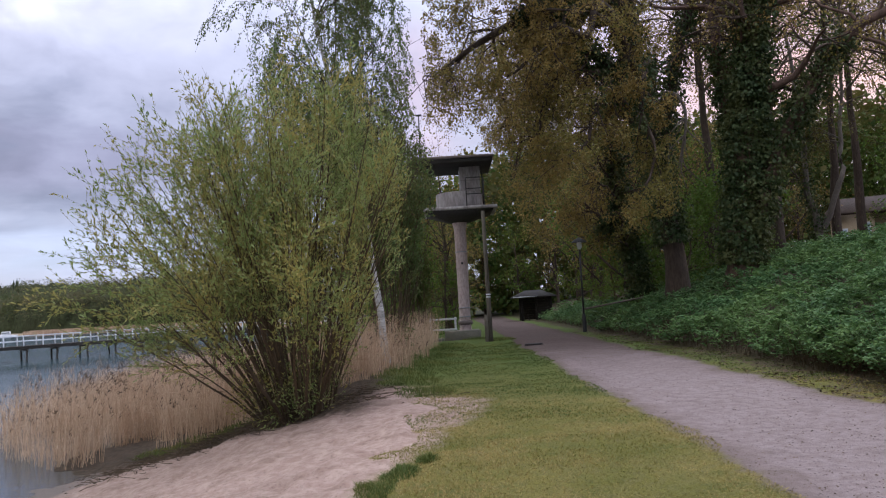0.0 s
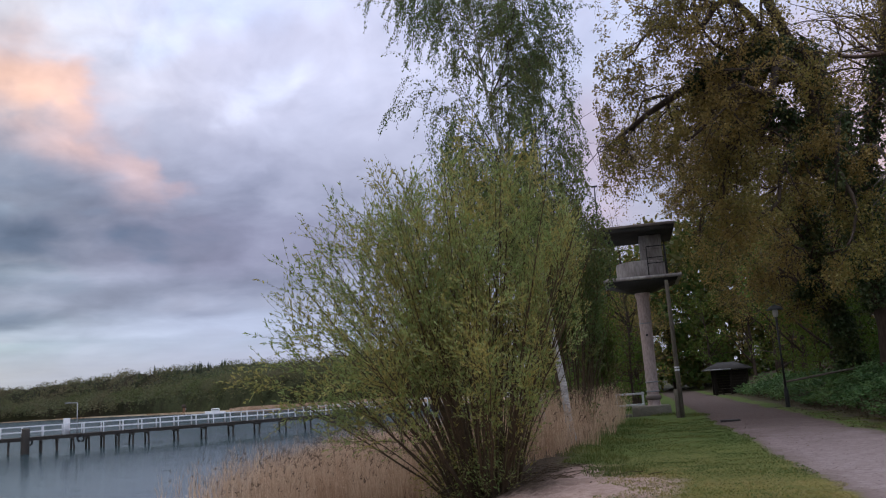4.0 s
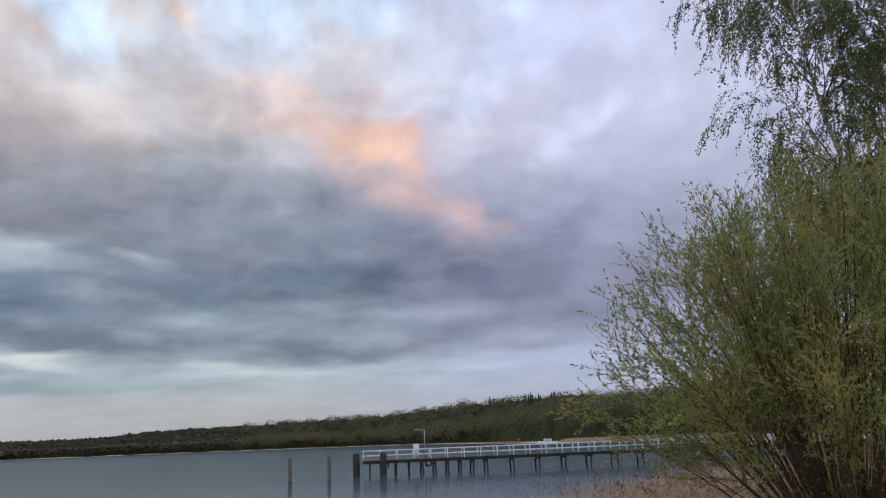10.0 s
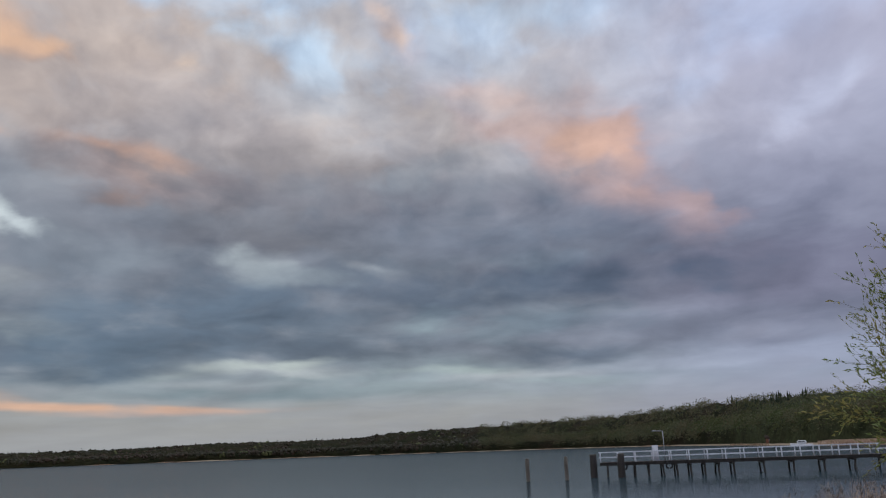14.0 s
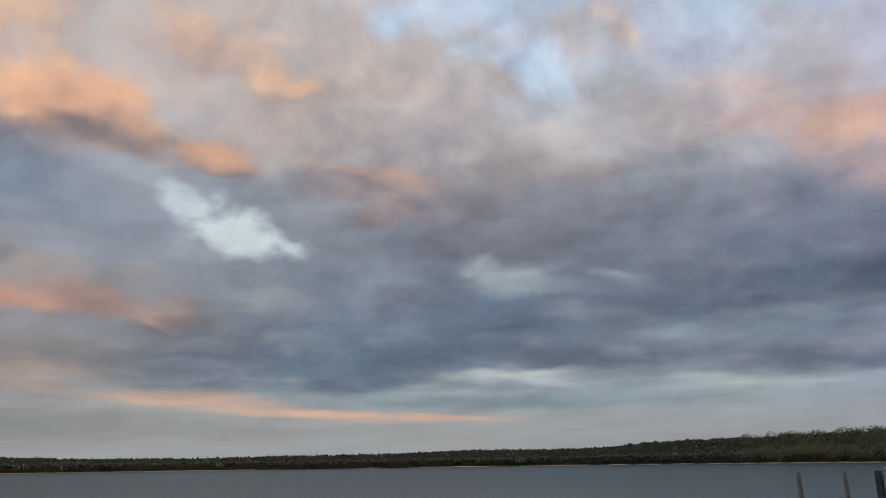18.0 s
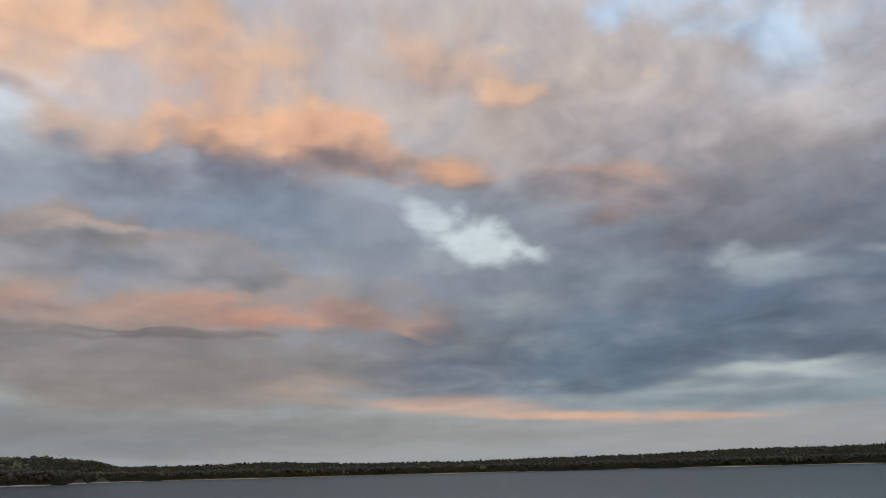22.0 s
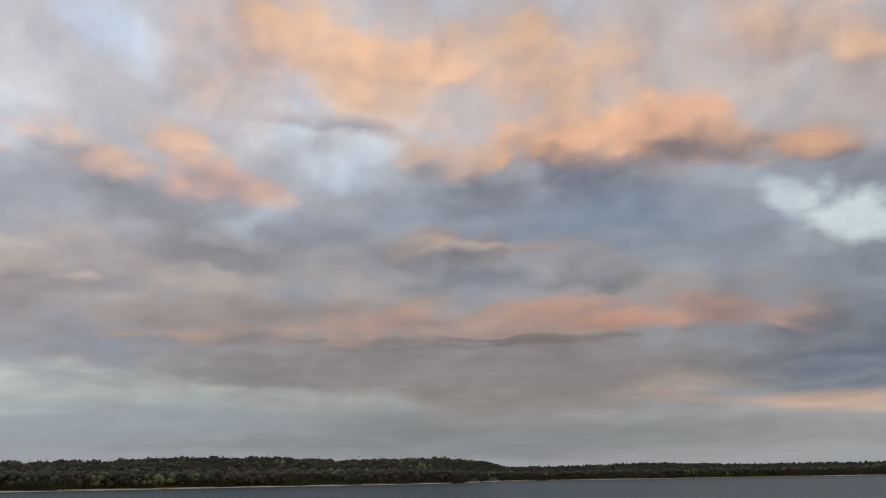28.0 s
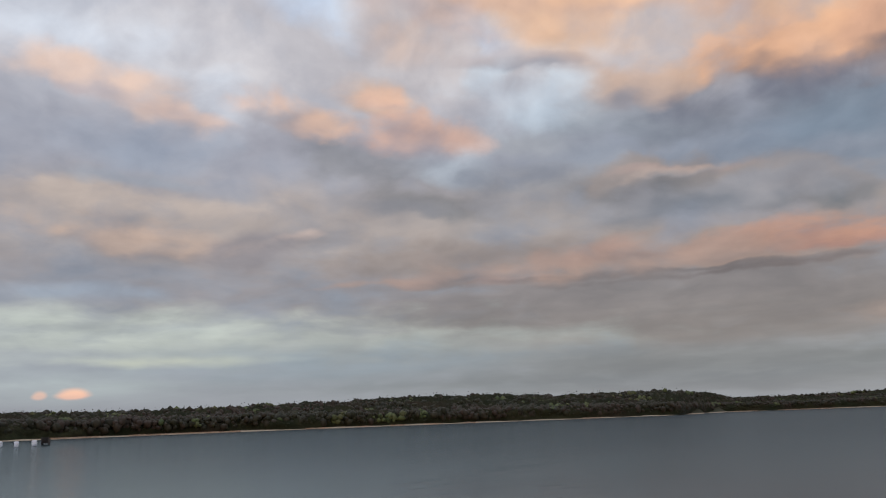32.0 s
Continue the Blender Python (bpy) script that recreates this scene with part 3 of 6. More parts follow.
REED = foliage("dry_reed", (0.56, 0.39, 0.265), (0.70, 0.54, 0.39), (0.38, 0.25, 0.16), 0.6, 0.35)
GRASS = foliage("grass_blade", (0.155, 0.160, 0.040), (0.27, 0.235, 0.065), (0.37, 0.28, 0.11), 0.9, 0.3)
LUSH = foliage("lush_grass_blade", (0.060, 0.098, 0.022), (0.115, 0.155, 0.040), (0.16, 0.165, 0.045), 0.7, 0.3)
LITTER = foliage("dead_leaf", (0.10, 0.065, 0.04), (0.17, 0.11, 0.07), (0.05, 0.035, 0.025), 1.5, 0.1)
BARK = surface("dark_bark", (0.052, 0.036, 0.027), (0.105, 0.076, 0.058), (0.022, 0.016, 0.013), 1.2, 14, 0.9, 0.03, (1, 1, 0.25))
RED_BARK = surface("oak_bark", (0.10, 0.06, 0.045), (0.16, 0.10, 0.08), (0.035, 0.025, 0.02), 1.0, 9, 0.9, 0.05, (1, 1, 0.2))
STEM = surface("willow_bark", (0.07, 0.048, 0.028), (0.13, 0.09, 0.05), (0.04, 0.03, 0.02), 2.0, 30, 0.85, 0.008, (1, 1, 0.3))
PALE_WOOD = surface("bare_grey_wood", (0.12, 0.10, 0.085), (0.18, 0.155, 0.13), (0.06, 0.05, 0.045), 2.0, 25, 0.85, 0.008, (1, 1, 0.3))
PALE_BARK = surface("birch_bark", (0.42, 0.40, 0.38), (0.62, 0.60, 0.58), (0.06, 0.055, 0.05), 2.5, 9, 0.75, 0.01, (1, 1, 3.0))
SHOOT = surface("young_willow_shoot", (0.15, 0.13, 0.055), (0.22, 0.19, 0.08), (0.09, 0.07, 0.035), 2.0, 30, 0.8, 0.004)
POST_WOOD = surface("weathered_post", (0.11, 0.095, 0.075), (0.19, 0.165, 0.13), (0.05, 0.045, 0.035), 2.0, 30, 0.85, 0.012, (1, 1, 0.15))
PILE_WOOD = surface("wet_pile", (0.030, 0.026, 0.022), (0.055, 0.048, 0.040), (0.015, 0.013, 0.011), 2.0, 20, 0.7, 0.02, (1, 1, 0.2))
DECK_WOOD = surface("pier_deck", (0.045, 0.038, 0.033), (0.075, 0.065, 0.055), None, 1.0, 20, 0.8, 0.01, (0.3, 1, 1))
WHITE_PAINT = surface("white_rail_paint", (0.76, 0.77, 0.79), (0.66, 0.68, 0.72), (0.5, 0.5, 0.5), 1.5, 30, 0.55, 0.002)
TOWER_PAINT = surface("pinkish_plaster", (0.66, 0.54, 0.52), (0.50, 0.40, 0.385), (0.25, 0.19, 0.18), 0.8, 16, 0.8, 0.006, (1, 1, 0.35))
CABIN_PAINT = surface("pale_grey_panel", (0.50, 0.47, 0.47), (0.34, 0.31, 0.31), (0.17, 0.15, 0.145), 1.3, 9, 0.75, 0.004, (1, 1, 0.3))
CONCRETE = surface("mossy_concrete", (0.16, 0.15, 0.12), (0.22, 0.20, 0.17), (0.06, 0.07, 0.04), 1.5, 22, 0.9, 0.012)
ROOF_DARK = surface("dark_roof_felt", (0.035, 0.033, 0.032), (0.06, 0.055, 0.052), None, 1.0, 20, 0.9, 0.01)
ROOF_EDGE = surface("weathered_roof_edge", (0.17, 0.14, 0.13), (0.26, 0.22, 0.20), None, 1.5, 25, 0.8, 0.004)
DARK_METAL = surface("dark_painted_steel", (0.03, 0.03, 0.032), (0.05, 0.05, 0.052), None, 3.0, 40, 0.5, 0.001, metal=0.4)
GREY_METAL = surface("galvanised_steel", (0.42, 0.43, 0.45), (0.32, 0.33, 0.35), None, 4.0, 40, 0.45, 0.001, metal=0.7)
LAMP_GLASS = surface("frosted_lamp_glass", (0.70, 0.70, 0.68), (0.6, 0.6, 0.58), None, 3.0, 40, 0.3, 0.001)
HUT_WOOD = surface("black_stained_boards", (0.016, 0.013, 0.011), (0.03, 0.025, 0.02), None, 1.0, 20, 0.85, 0.006, (1, 1, 0.2))
HOUSE_WALL = surface("ochre_render", (0.46, 0.36, 0.24), (0.38, 0.30, 0.20), (0.3, 0.22, 0.15), 0.6, 14, 0.9, 0.006)
HOUSE_ROOF = surface("brown_roof_tiles", (0.055, 0.038, 0.03), (0.08, 0.055, 0.045), None, 1.5, 14, 0.85, 0.02)
PANE = surface("reflecting_pane", (0.30, 0.36, 0.44), (0.38, 0.44, 0.52), (0.3, 0.36, 0.44), 0.5, 2, 0.15, 0.0, spec=0.6)
BOAT_WHITE = surface("white_boat_hull", (0.78, 0.79, 0.80), (0.70, 0.71, 0.73), (0.6, 0.6, 0.6), 0.8, 6, 0.35, 0.001, spec=0.5)
BOAT_DARK = surface("dark_boat_trim", (0.04, 0.045, 0.06), (0.07, 0.075, 0.09), None, 1.0, 8, 0.4, 0.001)
SHED_RED = surface("reddish_boat_shed", (0.28, 0.13, 0.08), (0.36, 0.18, 0.11), None, 0.5, 3, 0.85, 0.01)
IRON = surface("rusty_iron_cover", (0.022, 0.018, 0.017), (0.04, 0.03, 0.028), None, 3.0, 30, 0.7, 0.004, metal=0.3)
RUBBER = surface("old_tyre_rubber", (0.012, 0.012, 0.012), (0.02, 0.02, 0.02), None, 3.0, 30, 0.8, 0.004)


def canopy_material():
    """The unbroken leaf canopy of far woods: green, olive and brown by turns, kept dark for the shade among its trunks.
    """
    m, n = material("far_canopy")
    p = n.add("ShaderNodeNewGeometry").outputs["Position"]
    col = n.mix(n.fit(n.noise(p, 0.035, 4, 0.6), 0.35, 0.65), (0.018, 0.021, 0.010, 1), (0.036, 0.035, 0.016, 1))
    col = n.mix(n.fit(n.noise(p, 0.02, 3, 0.5), 0.5, 0.68, 0, 0.8), col, (0.042, 0.030, 0.020, 1))
    # fresh green round the bay, its colour lightened by distance in place of haze
    hazy_green = n.math("MULTIPLY", n.fit(n.vec("LENGTH", p), 580, 430), n.fit(n.noise(p, 0.03, 3, 0.6), 0.35, 0.55, 0.45, 1.0))
    col = n.mix(hazy_green, col, (0.075, 0.086, 0.042, 1))
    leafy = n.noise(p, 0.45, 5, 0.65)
    # low spots of the relief darkened: shade between crowns put into the colour
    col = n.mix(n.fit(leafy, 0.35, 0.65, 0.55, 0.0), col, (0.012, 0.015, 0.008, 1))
    finish(n, col, 0.95, leafy, 1.2, spec=0.05)
    return m


CANOPY = canopy_material()


def ground_material():
    """Sand, lawn, gravel path, leaf mould and the floor of the far woods, each where it lies."""
    m, n = material("shore_ground")
    p = n.add("ShaderNodeNewGeometry").outputs["Position"]
    x, y, z = n.split(p)
    rag = n.math("SUBTRACT", n.noise(p, 0.9, 6, 0.65), 0.5)
    rag2 = n.math("SUBTRACT", n.noise(p, 4.0, 5, 0.65), 0.5)
    edge = n.math("ADD", n.math("MULTIPLY", rag, 1.1), n.math("MULTIPLY", rag2, 0.5))
    fine = n.noise(p, 45.0, 4, 0.7)
    mid = n.noise(p, 7.0, 5, 0.6)
    big = n.noise(p, 0.45, 4, 0.6)
    # sand: pinkish grey, trodden, wet and dark next to the lake
    sand = n.mix(n.fit(mid, 0.3, 0.7), (0.38, 0.26, 0.215, 1), (0.52, 0.385, 0.325, 1))
    sand = n.mix(n.fit(n.noise(p, 16.0, 4, 0.7), 0.56, 0.68, 0, 0.55), sand, (0.17, 0.125, 0.10, 1))
    sand = n.mix(n.fit(n.math("ADD", n.noise(p, 1.3, 6, 0.7), n.math("MULTIPLY", rag2, 0.25)), 0.50, 0.66, 0, 0.55), sand, (0.235, 0.155, 0.12, 1))
    sand = n.mix(n.fit(n.noise(p, 38.0, 3, 0.7), 0.60, 0.70, 0, 0.6), sand, (0.10, 0.07, 0.055, 1))
    sand = n.mix(n.fit(z, -1.08, -1.34), sand, (0.22, 0.185, 0.165, 1))
    # lawn: short, yellowish and worn thin
    lawn = n.mix(n.fit(big, 0.35, 0.65), (0.17, 0.165, 0.036, 1), (0.29, 0.235, 0.070, 1))
    lawn = n.mix(n.fit(mid, 0.35, 0.75, 0, 0.6), lawn, (0.22, 0.19, 0.085, 1))
    lawn = n.mix(n.fit(fine, 0.36, 0.62, 0.55, 0.0), lawn, (0.055, 0.058, 0.018, 1))
    lawn = n.mix(n.fit(n.noise(p, 2.2, 5, 0.65), 0.45, 0.7, 0, 0.55), lawn, (0.085, 0.105, 0.026, 1))
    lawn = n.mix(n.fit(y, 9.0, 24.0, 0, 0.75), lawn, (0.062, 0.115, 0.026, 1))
    lawn = n.mix(n.fit(n.math("ADD", rag2, rag), 0.22, 0.42, 0, 0.8), lawn, (0.30, 0.24, 0.18, 1))
    # path: grey-violet grit with dark crumbs
    path = n.mix(n.fit(mid, 0.3, 0.7), (0.265, 0.205, 0.195, 1), (0.35, 0.28, 0.27, 1))
    path = n.mix(n.fit(fine, 0.58, 0.72, 0, 0.6), path, (0.09, 0.07, 0.065, 1))
    path = n.mix(n.fit(n.noise(p, 1.6, 5, 0.7), 0.55, 0.72, 0, 0.45), path, (0.15, 0.115, 0.105, 1))
    path = n.mix(n.fit(n.noise(p, 26.0, 3, 0.6), 0.62, 0.70, 0, 0.8), path, (0.06, 0.045, 0.042, 1))
    path = n.mix(n.fit(n.noise(p, 60.0, 2, 0.5), 0.66, 0.74, 0, 0.7), path, (0.42, 0.37, 0.36, 1))
    side_wear = n.math("ADD", n.math("ABSOLUTE", n.math("SUBTRACT", x, 4.08)), n.math("MULTIPLY", rag, 1.2))
    path = n.mix(n.fit(side_wear, 0.9, 1.7, 0, 0.7), path, (0.15, 0.108, 0.088, 1))
    # browner grit farther off, darkened for the tree shade painted into it
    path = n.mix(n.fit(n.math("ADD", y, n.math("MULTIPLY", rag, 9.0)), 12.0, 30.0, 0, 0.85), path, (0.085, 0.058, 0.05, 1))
    mould = n.mix(n.fit(mid, 0.3, 0.7), (0.05, 0.037, 0.026, 1), (0.10, 0.072, 0.05, 1))
    col = lawn
    sandy = n.fit(n.math("ADD", x, n.math("ADD", edge, n.math("ADD", n.fit(y, 6.5, 13.5, 0.55, -0.85), n.fit(y, 13.5, 15.8, 0.0, 1.0)))), -0.1, -0.6)
    col = n.mix(n.math("MULTIPLY", sandy, n.fit(n.math("ADD", y, n.math("MULTIPLY", edge, 2.0)), 17.0, 15.6)), col, sand)
    shore = n.math("MULTIPLY", n.fit(n.math("ADD", x, edge), -0.9, -1.9), n.fit(n.math("ADD", n.math("ADD", y, n.math("MULTIPLY", x, 0.35)), n.math("MULTIPLY", edge, 2.0)), 12.5, 13.6))
    col = n.mix(shore, col, mould)
    gap = n.math("ABSOLUTE", n.math("SUBTRACT", x, 4.08))
    lane = n.fit(n.math("ADD", gap, n.math("MULTIPLY", edge, 0.5)), 1.62, 1.40)
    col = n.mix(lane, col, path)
    litter = n.math("MULTIPLY", n.fit(x, 5.7, 6.2), n.fit(n.math("ADD", mid, n.fit(x, 5.8, 7.2, 0, 0.5)), 0.55, 0.75))
    col = n.mix(n.math("MULTIPLY", litter, 0.85), col, mould)
    col = n.mix(n.fit(x, 7.0, 7.6), col, mould)
    far = n.fit(n.vec("LENGTH", p), 60, 110)
    col = n.mix(far, col, (0.035, 0.036, 0.018, 1))
    strand = n.math("MULTIPLY", far, n.fit(n.math("ADD", z, n.math("MULTIPLY", n.math("SUBTRACT", n.noise(p, 0.012, 3, 0.6), 0.5), 1.6)), -0.3, -0.75))
    col = n.mix(strand, col, (0.42, 0.33, 0.23, 1))
    trodden = n.math("MULTIPLY", n.math("ADD", mid, n.noise(p, 14.0, 3, 0.6)), n.math("MULTIPLY_ADD", n.fit(x, -0.9, -1.6), 0.75, 0.12))
    relief = n.math("ADD", n.math("MULTIPLY", fine, 0.45), trodden)
    finish(n, col, 0.92, relief, 0.05, spec=0.15)
    return m


def water_material():
    m, n = material("lake_water")
    p = n.add("ShaderNodeNewGeometry").outputs["Position"]
    away = n.vec("LENGTH", p)
    small = n.noise(n.scaled(p, 1.0, 1.6, 1), 2.2, 4, 0.6, 0.3)
    swell = n.noise(n.scaled(p, 1.0, 1.9, 1), 0.35, 4, 0.55, 0.3)
    patch = n.fit(n.noise(n.scaled(p, 1, 2.5, 1), 0.02, 3, 0.5), 0.4, 0.65)
    waves = n.math("MULTIPLY", n.math("ADD", n.math("MULTIPLY", small, 0.25), swell), n.fit(patch, 0, 1, 0.5, 1.0))
    k = n.add("ShaderNodeBump")
    k.inputs["Distance"].default_value = 0.05
    n.put(k, "Height", waves)
    deep, gloss, mixed = n.add("ShaderNodeBsdfDiffuse"), n.add("ShaderNodeBsdfGlossy"), n.add("ShaderNodeMixShader")
    deep.inputs[0].default_value = (0.030, 0.050, 0.056, 1)
    gloss.inputs[0].default_value = (0.93, 0.96, 1.0, 1)
    gloss.inputs["Roughness"].default_value = 0.12
    n.put(gloss, "Normal", k.outputs[0])
    lean = n.add("ShaderNodeFresnel")
    lean.inputs[0].default_value = 1.33
    n.put(mixed, 0, n.fit(lean.outputs[0], 0.0, 0.9, 0.51, 0.32, smooth=False))
    n.tree.links.new(deep.outputs[0], mixed.inputs[1])
    n.tree.links.new(gloss.outputs[0], mixed.inputs[2])
    n.tree.links.new(mixed.outputs[0], n.add("ShaderNodeOutputMaterial").inputs[0])
    return m


GROUND, WATER = ground_material(), water_material()

# ---- mesh helpers ----


def rng(seed):
    return np.random.default_rng(seed)


def unit(v):
    return v / np.maximum(np.linalg.norm(v, axis=-1, keepdims=True), 1e-9)


class Shape:
    """Collects the faces of one mesh."""

    def __init__(self):
        self.points, self.quads, self.tris, self.count = [], [], [], 0

    def give(self, points, quads=None, tris=None):
        points = np.asarray(points, float).reshape(-1, 3)
        if quads is not None and len(quads):
            self.quads.append(np.asarray(quads).reshape(-1, 4) + self.count)
        if tris is not None and len(tris):
            self.tris.append(np.asarray(tris).reshape(-1, 3) + self.count)
        self.points.append(points)
        self.count += len(points)
        return self

    def box(self, x0, y0, z0, x1, y1, z1, bevel=0.0):
        """A box with chamfered edges."""
        b = min(bevel, (x1 - x0) / 3, (y1 - y0) / 3, (z1 - z0) / 3)
        if b <= 0:
            c = [(x, y, z) for z in (z0, z1) for y in (y0, y1) for x in (x0, x1)]
            return self.give(c, [(0, 2, 3, 1), (4, 5, 7, 6), (0, 1, 5, 4), (2, 6, 7, 3), (0, 4, 6, 2), (1, 3, 7, 5)])
        bm = bmesh.new()
        bmesh.ops.create_cube(bm, size=1)
        for v in bm.verts:
            v.co = Vector((x0 if v.co.x < 0 else x1, y0 if v.co.y < 0 else y1, z0 if v.co.z < 0 else z1))
        bmesh.ops.bevel(bm, geom=bm.edges[:], offset=b, segments=1, affect="EDGES")
        self.take(bm)
        return self

    def take(self, bm, m=None):
        bmesh.ops.triangulate(bm, faces=[f for f in bm.faces if len(f.verts) > 4])
        bm.verts.index_update()
        pts = [(m @ v.co if m else v.co)[:] for v in bm.verts]
        self.give(pts, [[v.index for v in f.verts] for f in bm.faces if len(f.verts) == 4],
                  [[v.index for v in f.verts] for f in bm.faces if len(f.verts) == 3])
        bm.free()
        return self

    def tubes(self, P, R, sides=5, caps=False):
        """Round limbs: P holds n lines of k points, R their radii."""
        P, R = np.asarray(P, float), np.asarray(R, float)
        n, k, _ = P.shape
        T = unit(np.gradient(P, axis=1))
        ref = np.where(np.abs(T[:, :1, 2:3]) > 0.9, np.array([1.0, 0, 0]), np.array([0, 0, 1.0]))
        A = unit(np.cross(T, np.broadcast_to(ref, T.shape)))
        B = np.cross(T, A)
        ang = np.arange(sides) * 2 * np.pi / sides
        ring = P[:, :, None] + R[:, :, None, None] * (A[:, :, None] * np.cos(ang)[:, None] + B[:, :, None] * np.sin(ang)[:, None])
        base = (np.arange(n) * k * sides)[:, None, None] + (np.arange(k - 1) * sides)[None, :, None]
        s = np.arange(sides)[None, None]
        s2 = (s + 1) % sides
        quads = np.stack([base + s, base + s2, base + sides + s2, base + sides + s], -1).reshape(-1, 4)
        tris = None
        if caps:
            tris = []
            for i in range(n):
                for j in range(1, sides - 1):
                    q = i * k * sides
                    tris += [(q, q + j + 1, q + j), (q + (k - 1) * sides, q + (k - 1) * sides + j, q + (k - 1) * sides + j + 1)]
        return self.give(ring.reshape(-1, 3), quads, tris)

    def rod(self, a, b, r0, r1=None, sides=10):
        return self.tubes([[a, b]], [[r0, r1 if r1 is not None else r0]], sides, caps=True)

    def leaves(self, at, along, length, width, seed=0, normal=None, bend=0.0):
        """Flat pointed leaves: a place, a direction and a size for each."""
        g = rng(seed)
        along = unit(along)
        n = len(at)
        normal = unit(g.normal(size=(n, 3))) if normal is None else normal
        side = unit(np.cross(along, normal))
        length, width = np.broadcast_to(length, n)[:, None], np.broadcast_to(width, n)[:, None]
        up = np.cross(side, along)
        p = np.stack([at, at + along * length * 0.45 + side * width / 2 + up * bend * length, at + along * length,
                      at + along * length * 0.45 - side * width / 2 + up * bend * length], 1)
        return self.give(p.reshape(-1, 3), np.arange(4 * n).reshape(-1, 4))

    def blades(self, at, tip, width, seed=0):
        """Narrow blades of grass and reed, bent half way."""
        g = rng(seed)
        n = len(at)
        a = g.uniform(0, 6.283, n)
        side = np.stack([np.cos(a), np.sin(a), 0 * a], 1) * np.broadcast_to(width, n)[:, None] / 2
        mid = at + (tip - at) * np.array([0.35, 0.35, 0.6])
        p = np.stack([at - side, at + side, mid + side * 0.8, mid - side * 0.8, tip], 1)
        i = np.arange(n)[:, None] * 5
        return self.give(p.reshape(-1, 3), i + np.array([[0, 1, 2, 3]]), i + np.array([[3, 2, 4]]))

    def lathe(self, profile, sides=20, centre=(0, 0, 0)):
        """A turned form: rows of radius and height."""
        ang = np.arange(sides) * 2 * np.pi / sides
        pts = [(centre[0] + r * np.cos(a), centre[1] + r * np.sin(a), centre[2] + z) for r, z in profile for a in ang]
        q = [(i * sides + j, i * sides + (j + 1) % sides, (i + 1) * sides + (j + 1) % sides, (i + 1) * sides + j)
             for i in range(len(profile) - 1) for j in range(sides)]
        return self.give(pts, q)

    def mesh(self, name, mat, smooth=False):
        me = bpy.data.meshes.new(name)
        co = np.concatenate(self.points)
        quads = np.concatenate(self.quads) if self.quads else np.zeros((0, 4), int)
        tris = np.concatenate(self.tris) if self.tris else np.zeros((0, 3), int)
        me.vertices.add(len(co))
        me.vertices.foreach_set("co", co.ravel().astype(np.float32))
        loops = np.concatenate([quads.ravel(), tris.ravel()]).astype(np.int32)
        me.loops.add(len(loops))
        me.loops.foreach_set("vertex_index", loops)
        me.polygons.add(len(quads) + len(tris))
        starts = np.concatenate([np.arange(len(quads)) * 4, len(quads) * 4 + np.arange(len(tris)) * 3]).astype(np.int32)
        me.polygons.foreach_set("loop_start", starts)
        if smooth:
            me.polygons.foreach_set("use_smooth", np.ones(len(starts), bool))
        me.materials.append(mat)
        me.update(calc_edges=True)
        return me


def part(name, shape, mat, parent=None, label="", smooth=False):
    """One mesh object under a thing or a part."""
    ob = new(name, shape.mesh(name, mat, smooth))
    if parent is not None:
        ob.parent = parent
    return tagged(ob, label)


def thing(name, label, category, at=(0, 0, 0), group="", turn=0):
    """An Empty at the base of a thing; its parts are its children."""
    ob = new(name)
    ob.matrix_world = pose(*at, 0, 0, turn)
    return tagged(ob, label, category, group)


def lattice(x, y, seed=0):
    """Smooth value noise between 0 and 1."""
    xi, yi = np.floor(x).astype(int), np.floor(y).astype(int)
    fx, fy = x - xi, y - yi
    fx, fy = fx * fx * (3 - 2 * fx), fy * fy * (3 - 2 * fy)

    def h(a, b):
        v = np.sin(a * 127.1 + b * 311.7 + seed * 74.7) * 43758.5453
        return v - np.floor(v)
    return (h(xi, yi) * (1 - fx) + h(xi + 1, yi) * fx) * (1 - fy) + (h(xi, yi + 1) * (1 - fx) + h(xi + 1, yi + 1) * fx) * fy


def step(v, a, b):
    t = np.clip((v - a) / (b - a), 0, 1)
    return t * t * (3 - 2 * t)


# ---- ground and water ----
LAKE = -1.35  # level of the lake below the lawn


def far_shore(az):
    """Distance of the opposite shore, and the height of its ground behind the strand, by direction."""
    d = np.interp(az, [8, 14, 20, 27, 31, 35, 40, 50, 60, 75, 90, 105, 110.5, 113, 120, 130, 140, 150, 158, 165, 172],
                  [150, 240, 300, 330, 400, 560, 800, 1050, 1250, 1350, 1300, 1250, 1200, 760, 700, 640, 600, 560, 520, 380, 150])
    top = np.interp(az, [8, 22, 27, 30, 33, 37, 42, 47, 52, 56, 59, 64, 68, 73, 80, 88, 95, 100, 104, 108, 109.5, 111, 114, 121, 126, 131, 136, 141, 147, 158, 172],
                    [3.2, 2.5, 2.5, 2.4, 2.35, 2.05, 1.75, 1.6, 1.42, 1.30, 1.0, 0.95, 1.0, 0.84, 0.76, 0.66, 0.72, 0.9, 0.82, 0.80, 0.78, 1.2, 1.52, 1.45, 1.70, 1.75, 1.6, 1.5, 1.38, 1.40, 3.0])
    return d, top


